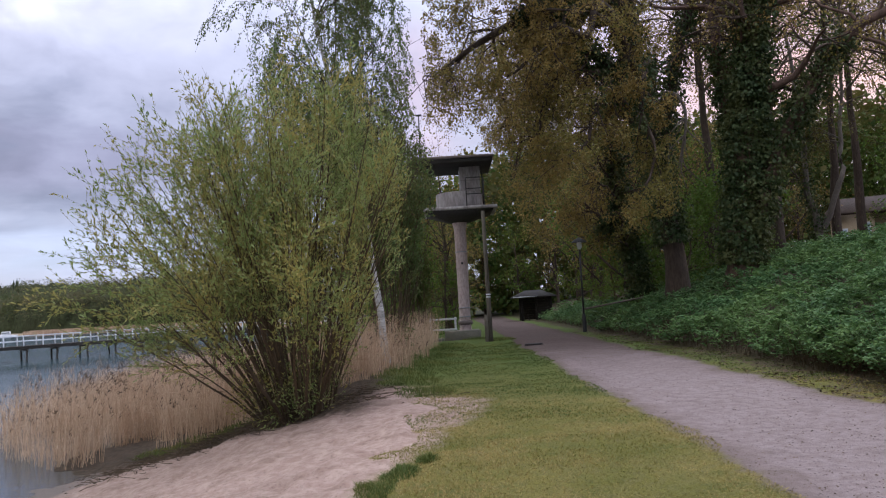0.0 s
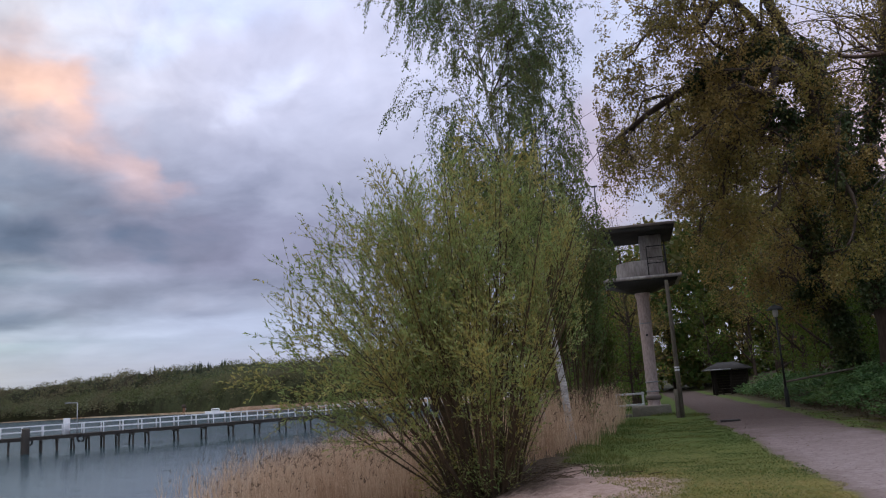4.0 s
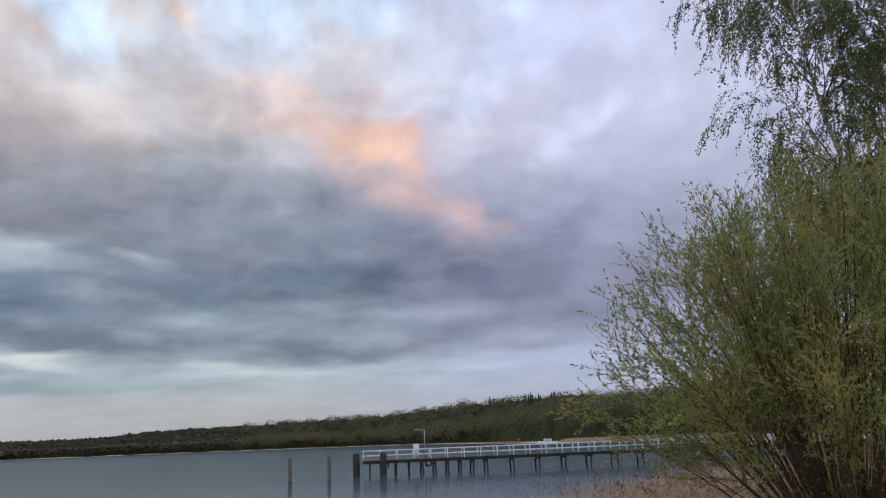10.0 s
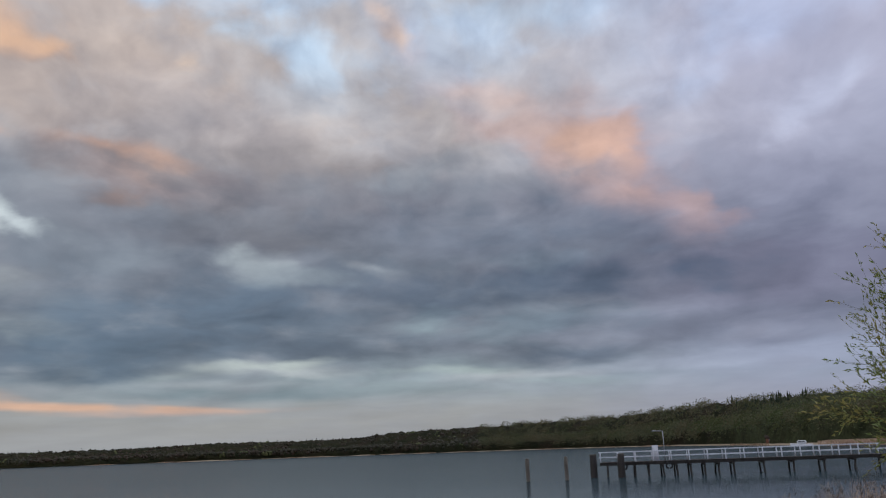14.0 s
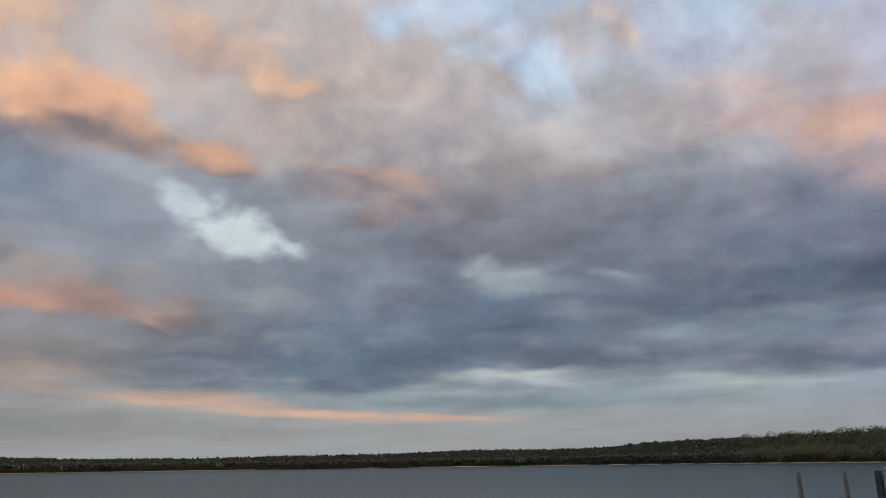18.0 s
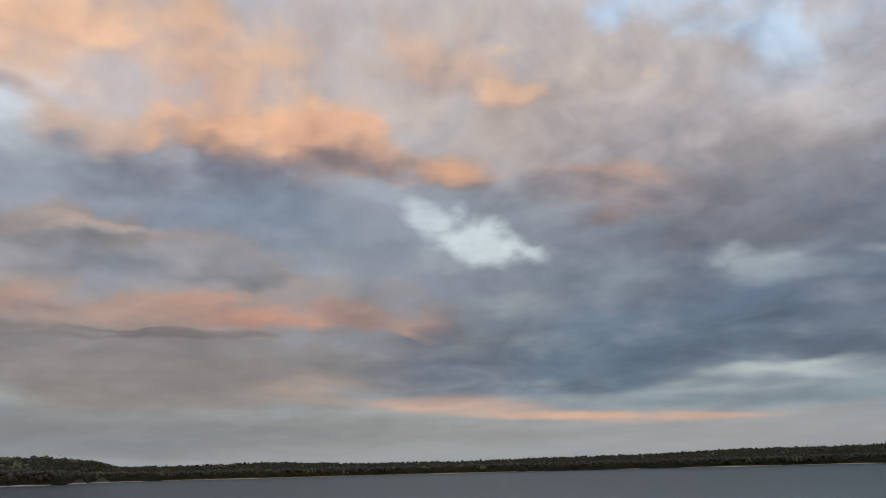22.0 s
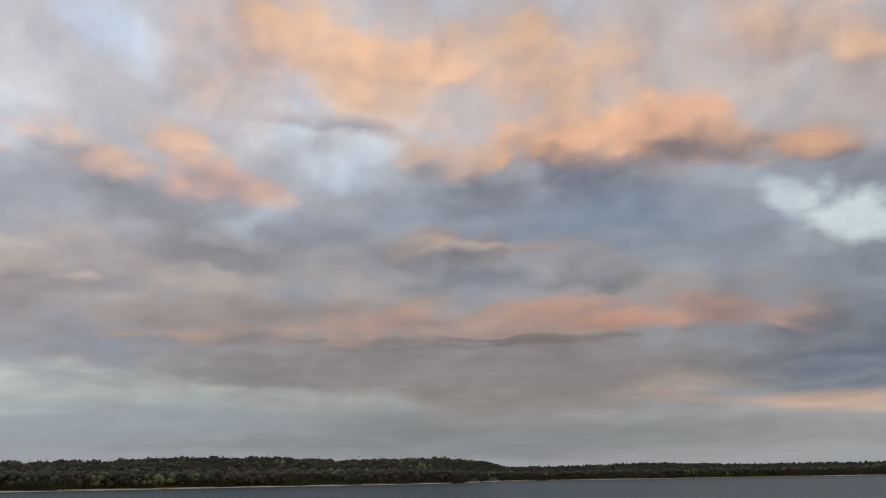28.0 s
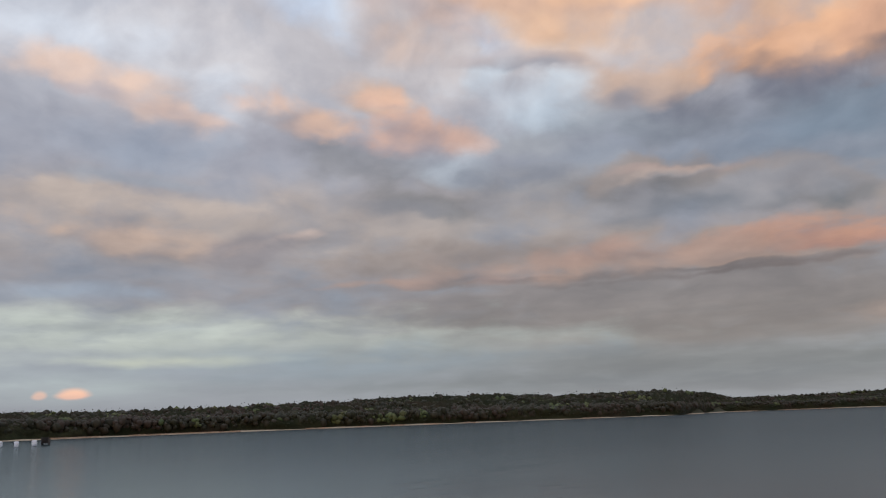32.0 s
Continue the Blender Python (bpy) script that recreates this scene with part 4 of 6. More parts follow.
def land(x, y):
    """Height of the ground at a place."""
    r = np.hypot(x, y)
    az = np.degrees(np.arctan2(-x, y))
    ripple = (lattice(x * 2.3, y * 2.3) - 0.5) * np.where(x > 2.3, 0.018, 0.045) + (lattice(x * 0.5, y * 0.5, 3) - 0.5) * 0.12
    prints = (lattice(x * 5.5, y * 5.5, 5) - 0.5) * 0.075 + (lattice(x * 1.6, y * 1.6, 6) - 0.5) * 0.10
    shore = np.interp(y, [-80, -10, 5, 15, 24, 45, 70, 100, 140], [-4, -6, -8, -8.2, -9.0, -10, -11, -8, -14])
    # lawn, then the beach falling to the lake, then the lake bed
    rise = np.interp(y, [-50, 14, 22, 40, 60], [-0.6, -0.6, -1.6, -1.0, -1.0])
    beach = LAKE * step(x, rise, shore) ** 0.9
    z = np.where(x > rise, 0.0, beach)
    z = np.where(x < shore, LAKE - 0.10 * (shore - x), z)
    z = z + np.where(x > shore, ripple, 0) + np.where((x < rise) & (x > shore), prints, 0)
    # wooded bank beside the path
    bank = np.clip(x - 7.0, 0, None)
    bank = np.where(bank < 6, 0.40 * bank, 2.4 + 0.16 * (bank - 6))
    z = z + bank * np.interp(y, [-20, 8, 35, 60, 100], [1.0, 1.0, 1.0, 0.7, 0.5]) * np.interp(bank, [0, 0.6], [0.7, 1.0])
    z = np.clip(z, -5.0, 16)
    # far shores
    d, top = far_shore(az)
    crest = np.clip((d + 160) * np.tan(np.radians(top)) + EYE_HEIGHT - 11.0, 0.5, None)
    back = LAKE - 1.2 + 2.15 * step(r, d - 25, d + 6) + (crest + 0.5) * step(r, d + 10, d + 150)
    water_side = (az > 6) & (az < 174)
    z = np.where(water_side & (r > 60), np.where(r > d - 25, back, np.minimum(z, -2.6)), z)
    near = (az > 6) & (az < 174) & (r > 60) & (x > shore) & (r < 150)
    z = np.where(near, np.maximum(z, 0.1), z)
    return z


def build_ground():
    radii = np.concatenate([np.linspace(0.0, 3.0, 8)[1:], np.geomspace(3.15, 46, 205), np.geomspace(47.5, 4200, 120)])
    ang = np.radians(np.concatenate([np.arange(-34, 62, 0.42), np.arange(62, 326, 1.2)]))
    rr, aa = np.meshgrid(radii, ang, indexing="ij")
    x, y = -rr * np.sin(aa), rr * np.cos(aa)
    z = land(x, y)
    m, k = len(radii), len(ang)
    i, j = np.meshgrid(np.arange(m - 1), np.arange(k), indexing="ij")
    j2 = (j + 1) % k
    quads = np.stack([i * k + j, (i + 1) * k + j, (i + 1) * k + j2, i * k + j2], -1).reshape(-1, 4)
    s = Shape().give(np.stack([x, y, z], -1).reshape(-1, 3), quads)
    s.give([(0, 0, float(land(np.array(0.0), np.array(0.0))))])
    s.tris.append(np.stack([np.full(k, m * k), np.arange(k), (np.arange(k) + 1) % k], -1))
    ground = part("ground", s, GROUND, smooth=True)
    tagged(ground, "sandy lake shore with worn lawn, grey gravel path and wooded bank", "ground", kind="structure")
    radii = np.geomspace(4, 4300, 60)
    ang = np.radians(np.arange(0, 360, 6))
    pts = [(-r * math.sin(a), r * math.cos(a), LAKE) for r in radii for a in ang]
    k = len(ang)
    quads = [(i * k + j, (i + 1) * k + j, (i + 1) * k + (j + 1) % k, i * k + (j + 1) % k) for i in range(len(radii) - 1) for j in range(k)]
    water = part("water", Shape().give(pts, quads), WATER)
    tagged(water, "calm grey lake with small ripples", "lake", kind="structure")


build_ground()

# ---- plants ----


def along_line(P, t):
    """Points and directions at the shares t of lines P (n lines of k points)."""
    k = P.shape[1] - 1
    f = np.clip(t * k, 0, k - 1e-6)
    i = f.astype(int)
    n = np.arange(len(P))
    a, b = P[n, i], P[n, i + 1]
    return a + (b - a) * (f - i)[:, None], unit(b - a), i


def sprout(P, R, per, length, angle, g, droop=0.0, wiggle=0.15, k=5, lo=0.2, hi=1.0, ratio=0.6, thin=0.15, lift=0.0):
    """Side branches on the lines P: per of them on each, at an angle (degrees), drooping or lifting towards their ends."""
    idx = np.repeat(np.arange(len(P)), per)
    t = g.uniform(lo, hi, len(idx))
    p, tan, i = along_line(P[idx], t)
    r = R[idx, i] * ratio
    side = unit(np.cross(tan, unit(g.normal(size=tan.shape))))
    a = np.radians(g.uniform(angle * 0.6, angle * 1.35, len(idx)))[:, None]
    d = unit(tan * np.cos(a) + side * np.sin(a) + np.array([0, 0, lift]))
    ln = (length * g.uniform(0.55, 1.25, len(idx)))[:, None] / (k - 1)
    pts = [p]
    for _ in range(k - 1):
        d = unit(d + g.normal(size=d.shape) * wiggle + np.array([0, 0, -droop]))
        p = p + d * ln
        pts.append(p)
    return np.stack(pts, 1), np.maximum(r[:, None] * np.linspace(1, thin, k)[None], 0.002)


def bend_line(points, k, wiggle=0.0, g=None):
    """A smooth line of k points through a few."""
    pts = np.asarray(points, float)
    t = np.linspace(0, len(pts) - 1, k)
    i = np.clip(t.astype(int), 0, len(pts) - 2)
    f = (t - i)[:, None]
    ext = np.vstack([2 * pts[0] - pts[1], pts, 2 * pts[-1] - pts[-2]])
    p0, p1, p2, p3 = ext[i], ext[i + 1], ext[i + 2], ext[i + 3]
    out = 0.5 * (2 * p1 + (p2 - p0) * f + (2 * p0 - 5 * p1 + 4 * p2 - p3) * f ** 2 + (3 * p1 - p0 - 3 * p2 + p3) * f ** 3)
    if g is not None:
        out[1:] += g.normal(size=out[1:].shape) * wiggle
    return out


def sight(p):
    """Bearing and height of places as one standing on the lawn sees them, in degrees."""
    return np.degrees(np.arctan2(-p[:, 0], p[:, 1])), np.degrees(np.arctan2(p[:, 2] - EYE_HEIGHT, np.hypot(p[:, 0], p[:, 1])))


def pruned(P, R, base, trim):
    """Only the twigs that the trimming leaves standing."""
    if trim is None:
        return P, R
    ok = trim(P[:, -1] + base) & trim(P[:, P.shape[1] // 2] + base)
    return P[ok], R[ok]


def leaf_on(shape, P, per, size, g, spread=0.05, ratio=0.35, lo=0.15, hang=0.0, follow=1.0, base=None, trim=None):
    """Leaves along the twigs P."""
    idx = np.repeat(np.arange(len(P)), per)
    p, tan, _ = along_line(P[idx], g.uniform(lo, 1.0, len(idx)))
    p = p + g.normal(size=p.shape) * spread
    d = tan * follow + g.normal(size=p.shape) * 0.7 + np.array([0, 0, -hang])
    ln = size * g.uniform(0.6, 1.35, len(idx))
    if trim is not None:
        ok = trim(p + base)
        p, d, ln = p[ok], d[ok], ln[ok]
    shape.leaves(p, d, ln, ln * ratio, int(g.integers(1 << 30)), bend=0.06)


def willow(name, at, stems, height, spread, leaf_mat, label, seed, leaf=0.075, lean=(0, 0), leaves_per=5, twigs=9, base=0.55, low=0.42, trim=None, ratio=0.30):
    """A many-stemmed bush: a fan of stems, straight side shoots and leaves in two rows along them."""
    g = rng(seed)
    ob = thing(name, label, "bush", at)
    a = g.uniform(0, 6.283, stems)
    out = g.uniform(0.02, 1.0, stems) ** 0.5
    root = np.stack([np.cos(a) * base * out, np.sin(a) * base * out * 0.8, 0 * a], 1)
    h = height * (1.02 - low * out ** 2.2) * g.uniform(0.80, 1.04, stems)
    tip = np.stack([np.cos(a) * spread * out + lean[0] * h / height, np.sin(a) * spread * out * 0.85 + lean[1] * h / height, h], 1)
    k = 9
    t = np.linspace(0, 1, k)[None, :, None]
    P = root[:, None] + (tip - root)[:, None] * np.concatenate([t ** 1.1, t ** 1.1, t ** 0.9], 2)
    P = P + np.cumsum(g.normal(size=P.shape) * 0.03, 1) * (t > 0)
    R = (g.uniform(0.014, 0.036, stems)[:, None]) * np.linspace(1, 0.12, k)[None]
    if trim is not None:
        ok = trim(P[:, -1] + np.array(at)) | trim(P[:, -2] + np.array(at))
        P, R = P[ok], R[ok]
    for line, rad in zip(P, R):
        part("stem", Shape().tubes(line[None], rad[None], 6), STEM, ob)
    wood = Shape()
    P2, R2 = sprout(P, R, twigs, height * 0.15, 32, g, 0.0, 0.05, 6, 0.30, 0.95, 0.5, 0.2, 0.08)
    here = np.array(at)
    P2, R2 = pruned(P2, R2, here, trim)
    wood.tubes(P2, R2, 4)
    P3, R3 = sprout(P2, R2, 6, height * 0.085, 32, g, 0.0, 0.05, 4, 0.2, 1.0, 0.6, 0.3, 0.10)
    P3, R3 = pruned(P3, R3, here, trim)
    # short leafy shoots about the foot
    P4, R4 = sprout(P, R, 3, height * 0.09, 60, g, 0.05, 0.2, 4, 0.01, 0.16, 0.3, 0.4, 0.2)
    fine = Shape().tubes(P3, R3, 3).tubes(P4, R4, 3)
    crown = Shape()
    for lines, per in ((P3, leaves_per), (P2, leaves_per + 7), (P[:, 4:], leaves_per + 12)):
        leaf_on(crown, lines, per, leaf, g, 0.012, ratio, 0.05, 0.0, 1.7, here, trim)
    leaf_on(crown, P4, 9, leaf, g, 0.05, ratio, 0.1, 0.0, 1.0)
    tagged(part("side_shoot_mass", wood, STEM, ob), kind="stuff")
    tagged(part("twig_mass", fine, SHOOT, ob), kind="stuff")
    part("crown", crown, leaf_mat, ob)
    return ob


def ivy_on(shape, line, radius, count, g, size=0.10, ragged=0.12, reach=1.0, start=0.0):
    """Ivy leaves all round a trunk."""
    P = np.repeat(line[None], count, 0)
    t = g.uniform(start, reach, count)
    p, tan, i = along_line(P, t)
    r = np.interp(t, np.linspace(0, 1, len(radius)), radius)
    side = unit(np.cross(tan, unit(g.normal(size=tan.shape))))
    clump = lattice(t * len(line) * 3.1, np.arctan2(side[:, 1], side[:, 0]) * 2.2 + 9, 7)
    p = p + side * (r + np.abs(g.normal(size=count)) * ragged * (0.4 + 1.6 * clump))[:, None]
    d = side * 0.4 + np.array([0, 0, -0.7]) + g.normal(size=p.shape) * 0.5
    ln = size * g.uniform(0.6, 1.4, count)
    shape.leaves(p, d, ln, ln * 0.85, int(g.integers(1 << 30)), bend=0.1)


def wood_tree(name, label, height, seed, leaf_mat, leaf=0.30, bark=None, low=0.25, wide=0.32, count=9, group="trees of the wood", thick=24):
    """A tree of the wood: tapered trunk, limbs, twigs and a loose crown."""
    g = rng(seed)
    ob = thing(name, label, "tree", group=group)
    lean = g.normal(size=2) * height * 0.03
    line = bend_line([(0, 0, -0.6), (lean[0] * 0.2, lean[1] * 0.2, height * 0.3), (lean[0], lean[1], height * 0.65), (lean[0] * 1.5, lean[1] * 1.5, height)], 12, 0.06, g)
    rad = height * 0.0125 * np.linspace(1.25, 0.10, 12)
    P, R = line[None], rad[None]
    wood = Shape().tubes(P, R, 9)
    P1, R1 = sprout(P, R, count * 2, height * wide, 58, g, 0.02, 0.16, 6, low, 0.97, 0.5, 0.15, 0.1)
    wood.tubes(P1, R1, 5)
    P2, R2 = sprout(P1, R1, 6, height * wide * 0.45, 45, g, 0.03, 0.18, 4, 0.25, 1.0, 0.6, 0.2)
    wood.tubes(P2, R2, 3)
    crown = Shape()
    leaf_on(crown, P2, thick, leaf, g, height * 0.026, 0.6, 0.1, 0.2, 0.4)
    part("trunk", wood, bark or BARK, ob)
    part("crown", crown, leaf_mat, ob)
    return ob

# ---- the watch tower and what stands round it ----


def watch_tower():
    ob = thing("watch_tower", "pale watch tower on one round column with a flat dark roof", "tower", (0.82, 36.0, 0.0))
    part("foundation", Shape().box(-0.95, -0.85, -0.35, 0.65, 0.85, 0.42, 0.03), CONCRETE, ob, "mossy concrete block")
    part("step", Shape().box(-1.75, -0.75, -0.3, -0.97, 0.35, 0.10, 0.02), CONCRETE, ob)
    column = part("column", Shape().lathe([(0.30, 0.42), (0.27, 0.48), (0.25, 0.9), (0.26, 3.0), (0.27, 5.0), (0.33, 5.22), (0.33, 5.4)], 24), TOWER_PAINT, ob, "pinkish plastered column", True)
    for z in (0.78, 1.02, 1.42, 3.95):
        part("band", Shape().lathe([(0.262, z - 0.025), (0.283, z - 0.02), (0.283, z + 0.02), (0.262, z + 0.025)], 24), GREY_METAL if z > 1 else ROOF_EDGE, column)
    part("collar", Shape().lathe([(0.26, 0.66), (0.33, 0.68), (0.33, 0.84), (0.26, 0.86)], 20), ROOF_EDGE, column)
    part("hatch", Shape().box(-0.04, -0.285, 3.38, 0.05, -0.25, 3.47, 0.005), DARK_METAL, column)
    # platform with its tapered underside
    under = Shape()
    a, b = 0.36, 1.5
    ring = [(-a, -a, 5.28), (a, -a, 5.28), (a, a, 5.28), (-a, a, 5.28), (-b, -b, 5.72), (b, -b, 5.72), (b, b, 5.72), (-b, b, 5.72)]
    under.give(ring, [(0, 3, 2, 1), (0, 1, 5, 4), (1, 2, 6, 5), (2, 3, 7, 6), (3, 0, 4, 7), (4, 5, 6, 7)])
    part("platform_base", under, ROOF_DARK, ob, "dark tapered underside")
    part("platform", Shape().box(-1.58, -1.6, 5.722, 1.66, 1.6, 5.86, 0.015), CABIN_PAINT, ob)
    # curved parapet, stair core, roof
    wall = Shape()
    ang = np.linspace(math.pi * 0.92, math.pi * 2.02, 30)
    prof = [(1.02, 5.862), (1.06, 5.90), (1.06, 6.50), (1.03, 6.60), (0.97, 6.60), (0.95, 6.5), (0.95, 5.862)]
    pts = [(0.05 + r * math.cos(t), r * math.sin(t), z) for t in ang for r, z in prof]
    k = len(prof)
    wall.give(pts, [(i * k + j, (i + 1) * k + j, (i + 1) * k + j + 1, i * k + j + 1) for i in range(len(ang) - 1) for j in range(k - 1)])
    part("parapet", wall, CABIN_PAINT, ob, "rounded grey parapet", True)
    core = part("cabin_wall", Shape().box(0.10, -0.55, 5.862, 1.02, 0.75, 7.75, 0.012), CABIN_PAINT, ob, "pale grey panel wall")
    for z in (6.62, 7.12):
        part("panel_joint", Shape().box(0.095, -0.558, z, 1.025, -0.552, z + 0.012), ROOF_EDGE, core)
    part("roof", Shape().box(-2.10, -1.7, 7.752, 1.55, 1.7, 7.95, 0.02), ROOF_DARK, ob, "flat dark roof")
    part("fascia", Shape().box(-2.16, -1.76, 7.952, 1.61, 1.76, 8.06, 0.012), ROOF_EDGE, ob, "weathered pale roof edge")
    for x, y in ((-1.3, -1.2), (-1.3, 1.2), (1.2, 1.2)):
        part("roof_post", Shape().rod((x, y, 5.862), (x, y, 7.752), 0.035, sides=8), DARK_METAL, ob)
    rail = part("railing", Shape().rod((0.33, -1.5, 7.1), (1.1, -1.5, 7.1), 0.022, sides=8), DARK_METAL, ob, "thin dark steel railing")
    for x in (0.33, 1.1):
        part("rail_post", Shape().rod((x, -1.5, 5.862), (x, -1.5, 7.1), 0.022, sides=8), DARK_METAL, rail)
    for z in (6.38, 6.62):
        part("rail_bar", Shape().rod((0.33, -1.5, z), (1.1, -1.5, z), 0.02, sides=8), DARK_METAL, rail)
    mast = part("mast", Shape().rod((-1.62, 0, 8.062), (-1.60, 0, 10.3), 0.035, 0.025, 8), DARK_METAL, ob, "thin mast")
    part("mast_head", Shape().box(-1.74, -0.05, 10.3, -1.46, 0.05, 10.38, 0.02), DARK_METAL, mast)


watch_tower()


def old_pole():
    ob = thing("wooden_pole", "tall weathered wooden pole with a short stub post", "pole", (1.72, 32.15, 0.0))
    line = np.array([[(0, 0, -0.3), (0.0, 0, 1.5), (-0.01, 0, 3.5), (-0.02, 0, 5.33)]], float)
    part("pole", Shape().tubes(line, [[0.095, 0.09, 0.08, 0.07]], 12, caps=True), POST_WOOD, ob, smooth=True)
    part("stub", Shape().box(-0.23, -0.3, -0.2, -0.09, -0.14, 1.12, 0.02), POST_WOOD, ob)
    for z in (1.80, 1.90):
        part("mark", Shape().lathe([(0.088, z), (0.094, z + 0.005), (0.094, z + 0.055), (0.088, z + 0.06)], 14), WHITE_PAINT, ob, "small white band")


old_pole()


def street_lamp():
    ob = thing("street_lamp", "dark green park lamp with a hat-shaped shade", "street lamp", (6.13, 35.7, 0.0))
    part("base", Shape().lathe([(0.09, -0.2), (0.09, 0.7), (0.06, 0.85)], 14), DARK_METAL, ob)
    part("post", Shape().rod((0, 0, 0.8), (0, 0, 3.75), 0.045, 0.038, 12), DARK_METAL, ob)
    part("globe", Shape().lathe([(0.04, 3.75), (0.10, 3.80), (0.115, 3.98), (0.10, 4.08)], 16), LAMP_GLASS, ob, "frosted glass cylinder", True)
    part("shade", Shape().lathe([(0.34, 4.06), (0.34, 4.09), (0.20, 4.20), (0.07, 4.26), (0.0, 4.30)], 20), DARK_METAL, ob, "dark hat-shaped shade", True)
    part("shade_plate", Shape().lathe([(0.02, 4.07), (0.335, 4.065)], 20), DARK_METAL, ob)


street_lamp()


def shelter():
    ob = thing("shelter", "black-stained open wooden shelter with a hipped roof", "shelter", (6.9, 62.6, 0.0))
    for x, y in ((-1.15, -1.0), (1.35, -1.0), (-1.15, 1.0), (1.35, 1.0), (0.1, -1.0)):
        part("post", Shape().box(x - 0.11, y - 0.11, -0.2, x + 0.11, y + 0.11, 2.0, 0.01), HUT_WOOD, ob)
    for k in range(9):
        part("board", Shape().box(-1.04, 1.02, 0.05 + k * 0.215, 1.24, 1.06, 0.255 + k * 0.215, 0.006), HUT_WOOD, ob)
    for k in range(9):
        part("board", Shape().box(0.22, -1.06, 0.05 + k * 0.215, 1.24, -1.02, 0.255 + k * 0.215, 0.006), HUT_WOOD, ob)
        part("board", Shape().box(1.37, -0.89, 0.05 + k * 0.215, 1.41, 0.89, 0.255 + k * 0.215, 0.006), HUT_WOOD, ob)
    roof = Shape().give([(-1.95, -1.6, 2.0), (1.85, -1.6, 2.0), (1.85, 1.6, 2.0), (-1.95, 1.6, 2.0), (-0.75, 0, 2.66), (0.65, 0, 2.66),
                         (-1.95, -1.6, 2.08), (1.85, -1.6, 2.08), (1.85, 1.6, 2.08), (-1.95, 1.6, 2.08)],
                        [(0, 3, 2, 1), (0, 1, 7, 6), (1, 2, 8, 7), (2, 3, 9, 8), (3, 0, 6, 9), (6, 7, 5, 4), (8, 9, 4, 5)], [(7, 8, 5), (9, 6, 4)])
    part("roof", roof, ROOF_DARK, ob, "dark hipped roof")
    part("gutter", Shape().rod((-1.97, -1.65, 2.06), (0.1, -1.65, 2.06), 0.045, sides=8), GREY_METAL, ob, "pale gutter")
    part("bench", Shape().box(-0.6, -0.15, 0.40, 1.1, 0.3, 0.46, 0.01), HUT_WOOD, ob)
    for x in (-0.5, 1.0):
        part("bench_leg", Shape().box(x - 0.04, -0.1, -0.1, x + 0.04, 0.25, 0.40, 0.006), HUT_WOOD, ob)
    ob.scale = (0.88, 0.88, 0.88)


shelter()


def white_barrier():
    ob = thing("white_barrier", "low white-painted wooden barrier beside the wood", "barrier", (-0.85, 38.6, 0.0))
    for x in (0.05, 1.25):
        part("post", Shape().box(x - 0.05, -0.05, -0.3, x + 0.05, 0.05, 0.98, 0.01), WHITE_PAINT, ob)
    for z in (0.36, 0.86):
        part("rail", Shape().box(-0.02, -0.09, z, 1.32, -0.052, z + 0.09, 0.006), WHITE_PAINT, ob)


white_barrier()
cover = part("drain_cover", Shape().lathe([(0.0, 0.035), (0.30, 0.035), (0.33, 0.03), (0.34, -0.05)], 24, (3.12, 29.2, 0.0)), IRON)
tagged(cover, "dark round iron drain cover sunk in the path", "drain cover")


def slope_rail():
    """A rustic pole rail that climbs the bank."""
    ob = thing("slope_rail", "grey rustic pole rail climbing the bank", "fence", (0, 0, 0))
    line = bend_line([(6.3, 36.6, 1.05), (9.4, 35.6, 1.52), (12.3, 34.9, 2.05), (15.4, 33.6, 2.95), (18.6, 32.2, 3.6)], 5)
    for a, b in zip(line[:-1], line[1:]):
        part("rail", Shape().rod(tuple(a), tuple(b + (b - a) * 0.03), 0.045, 0.04, 8), PALE_WOOD, ob)
    for p in line:
        z = float(land(np.array(p[0]), np.array(p[1])))
        part("post", Shape().rod((p[0], p[1] + 0.1, z - 0.3), (p[0], p[1] + 0.1, p[2] + 0.1), 0.06, 0.055, 8), PALE_WOOD, ob)


slope_rail()


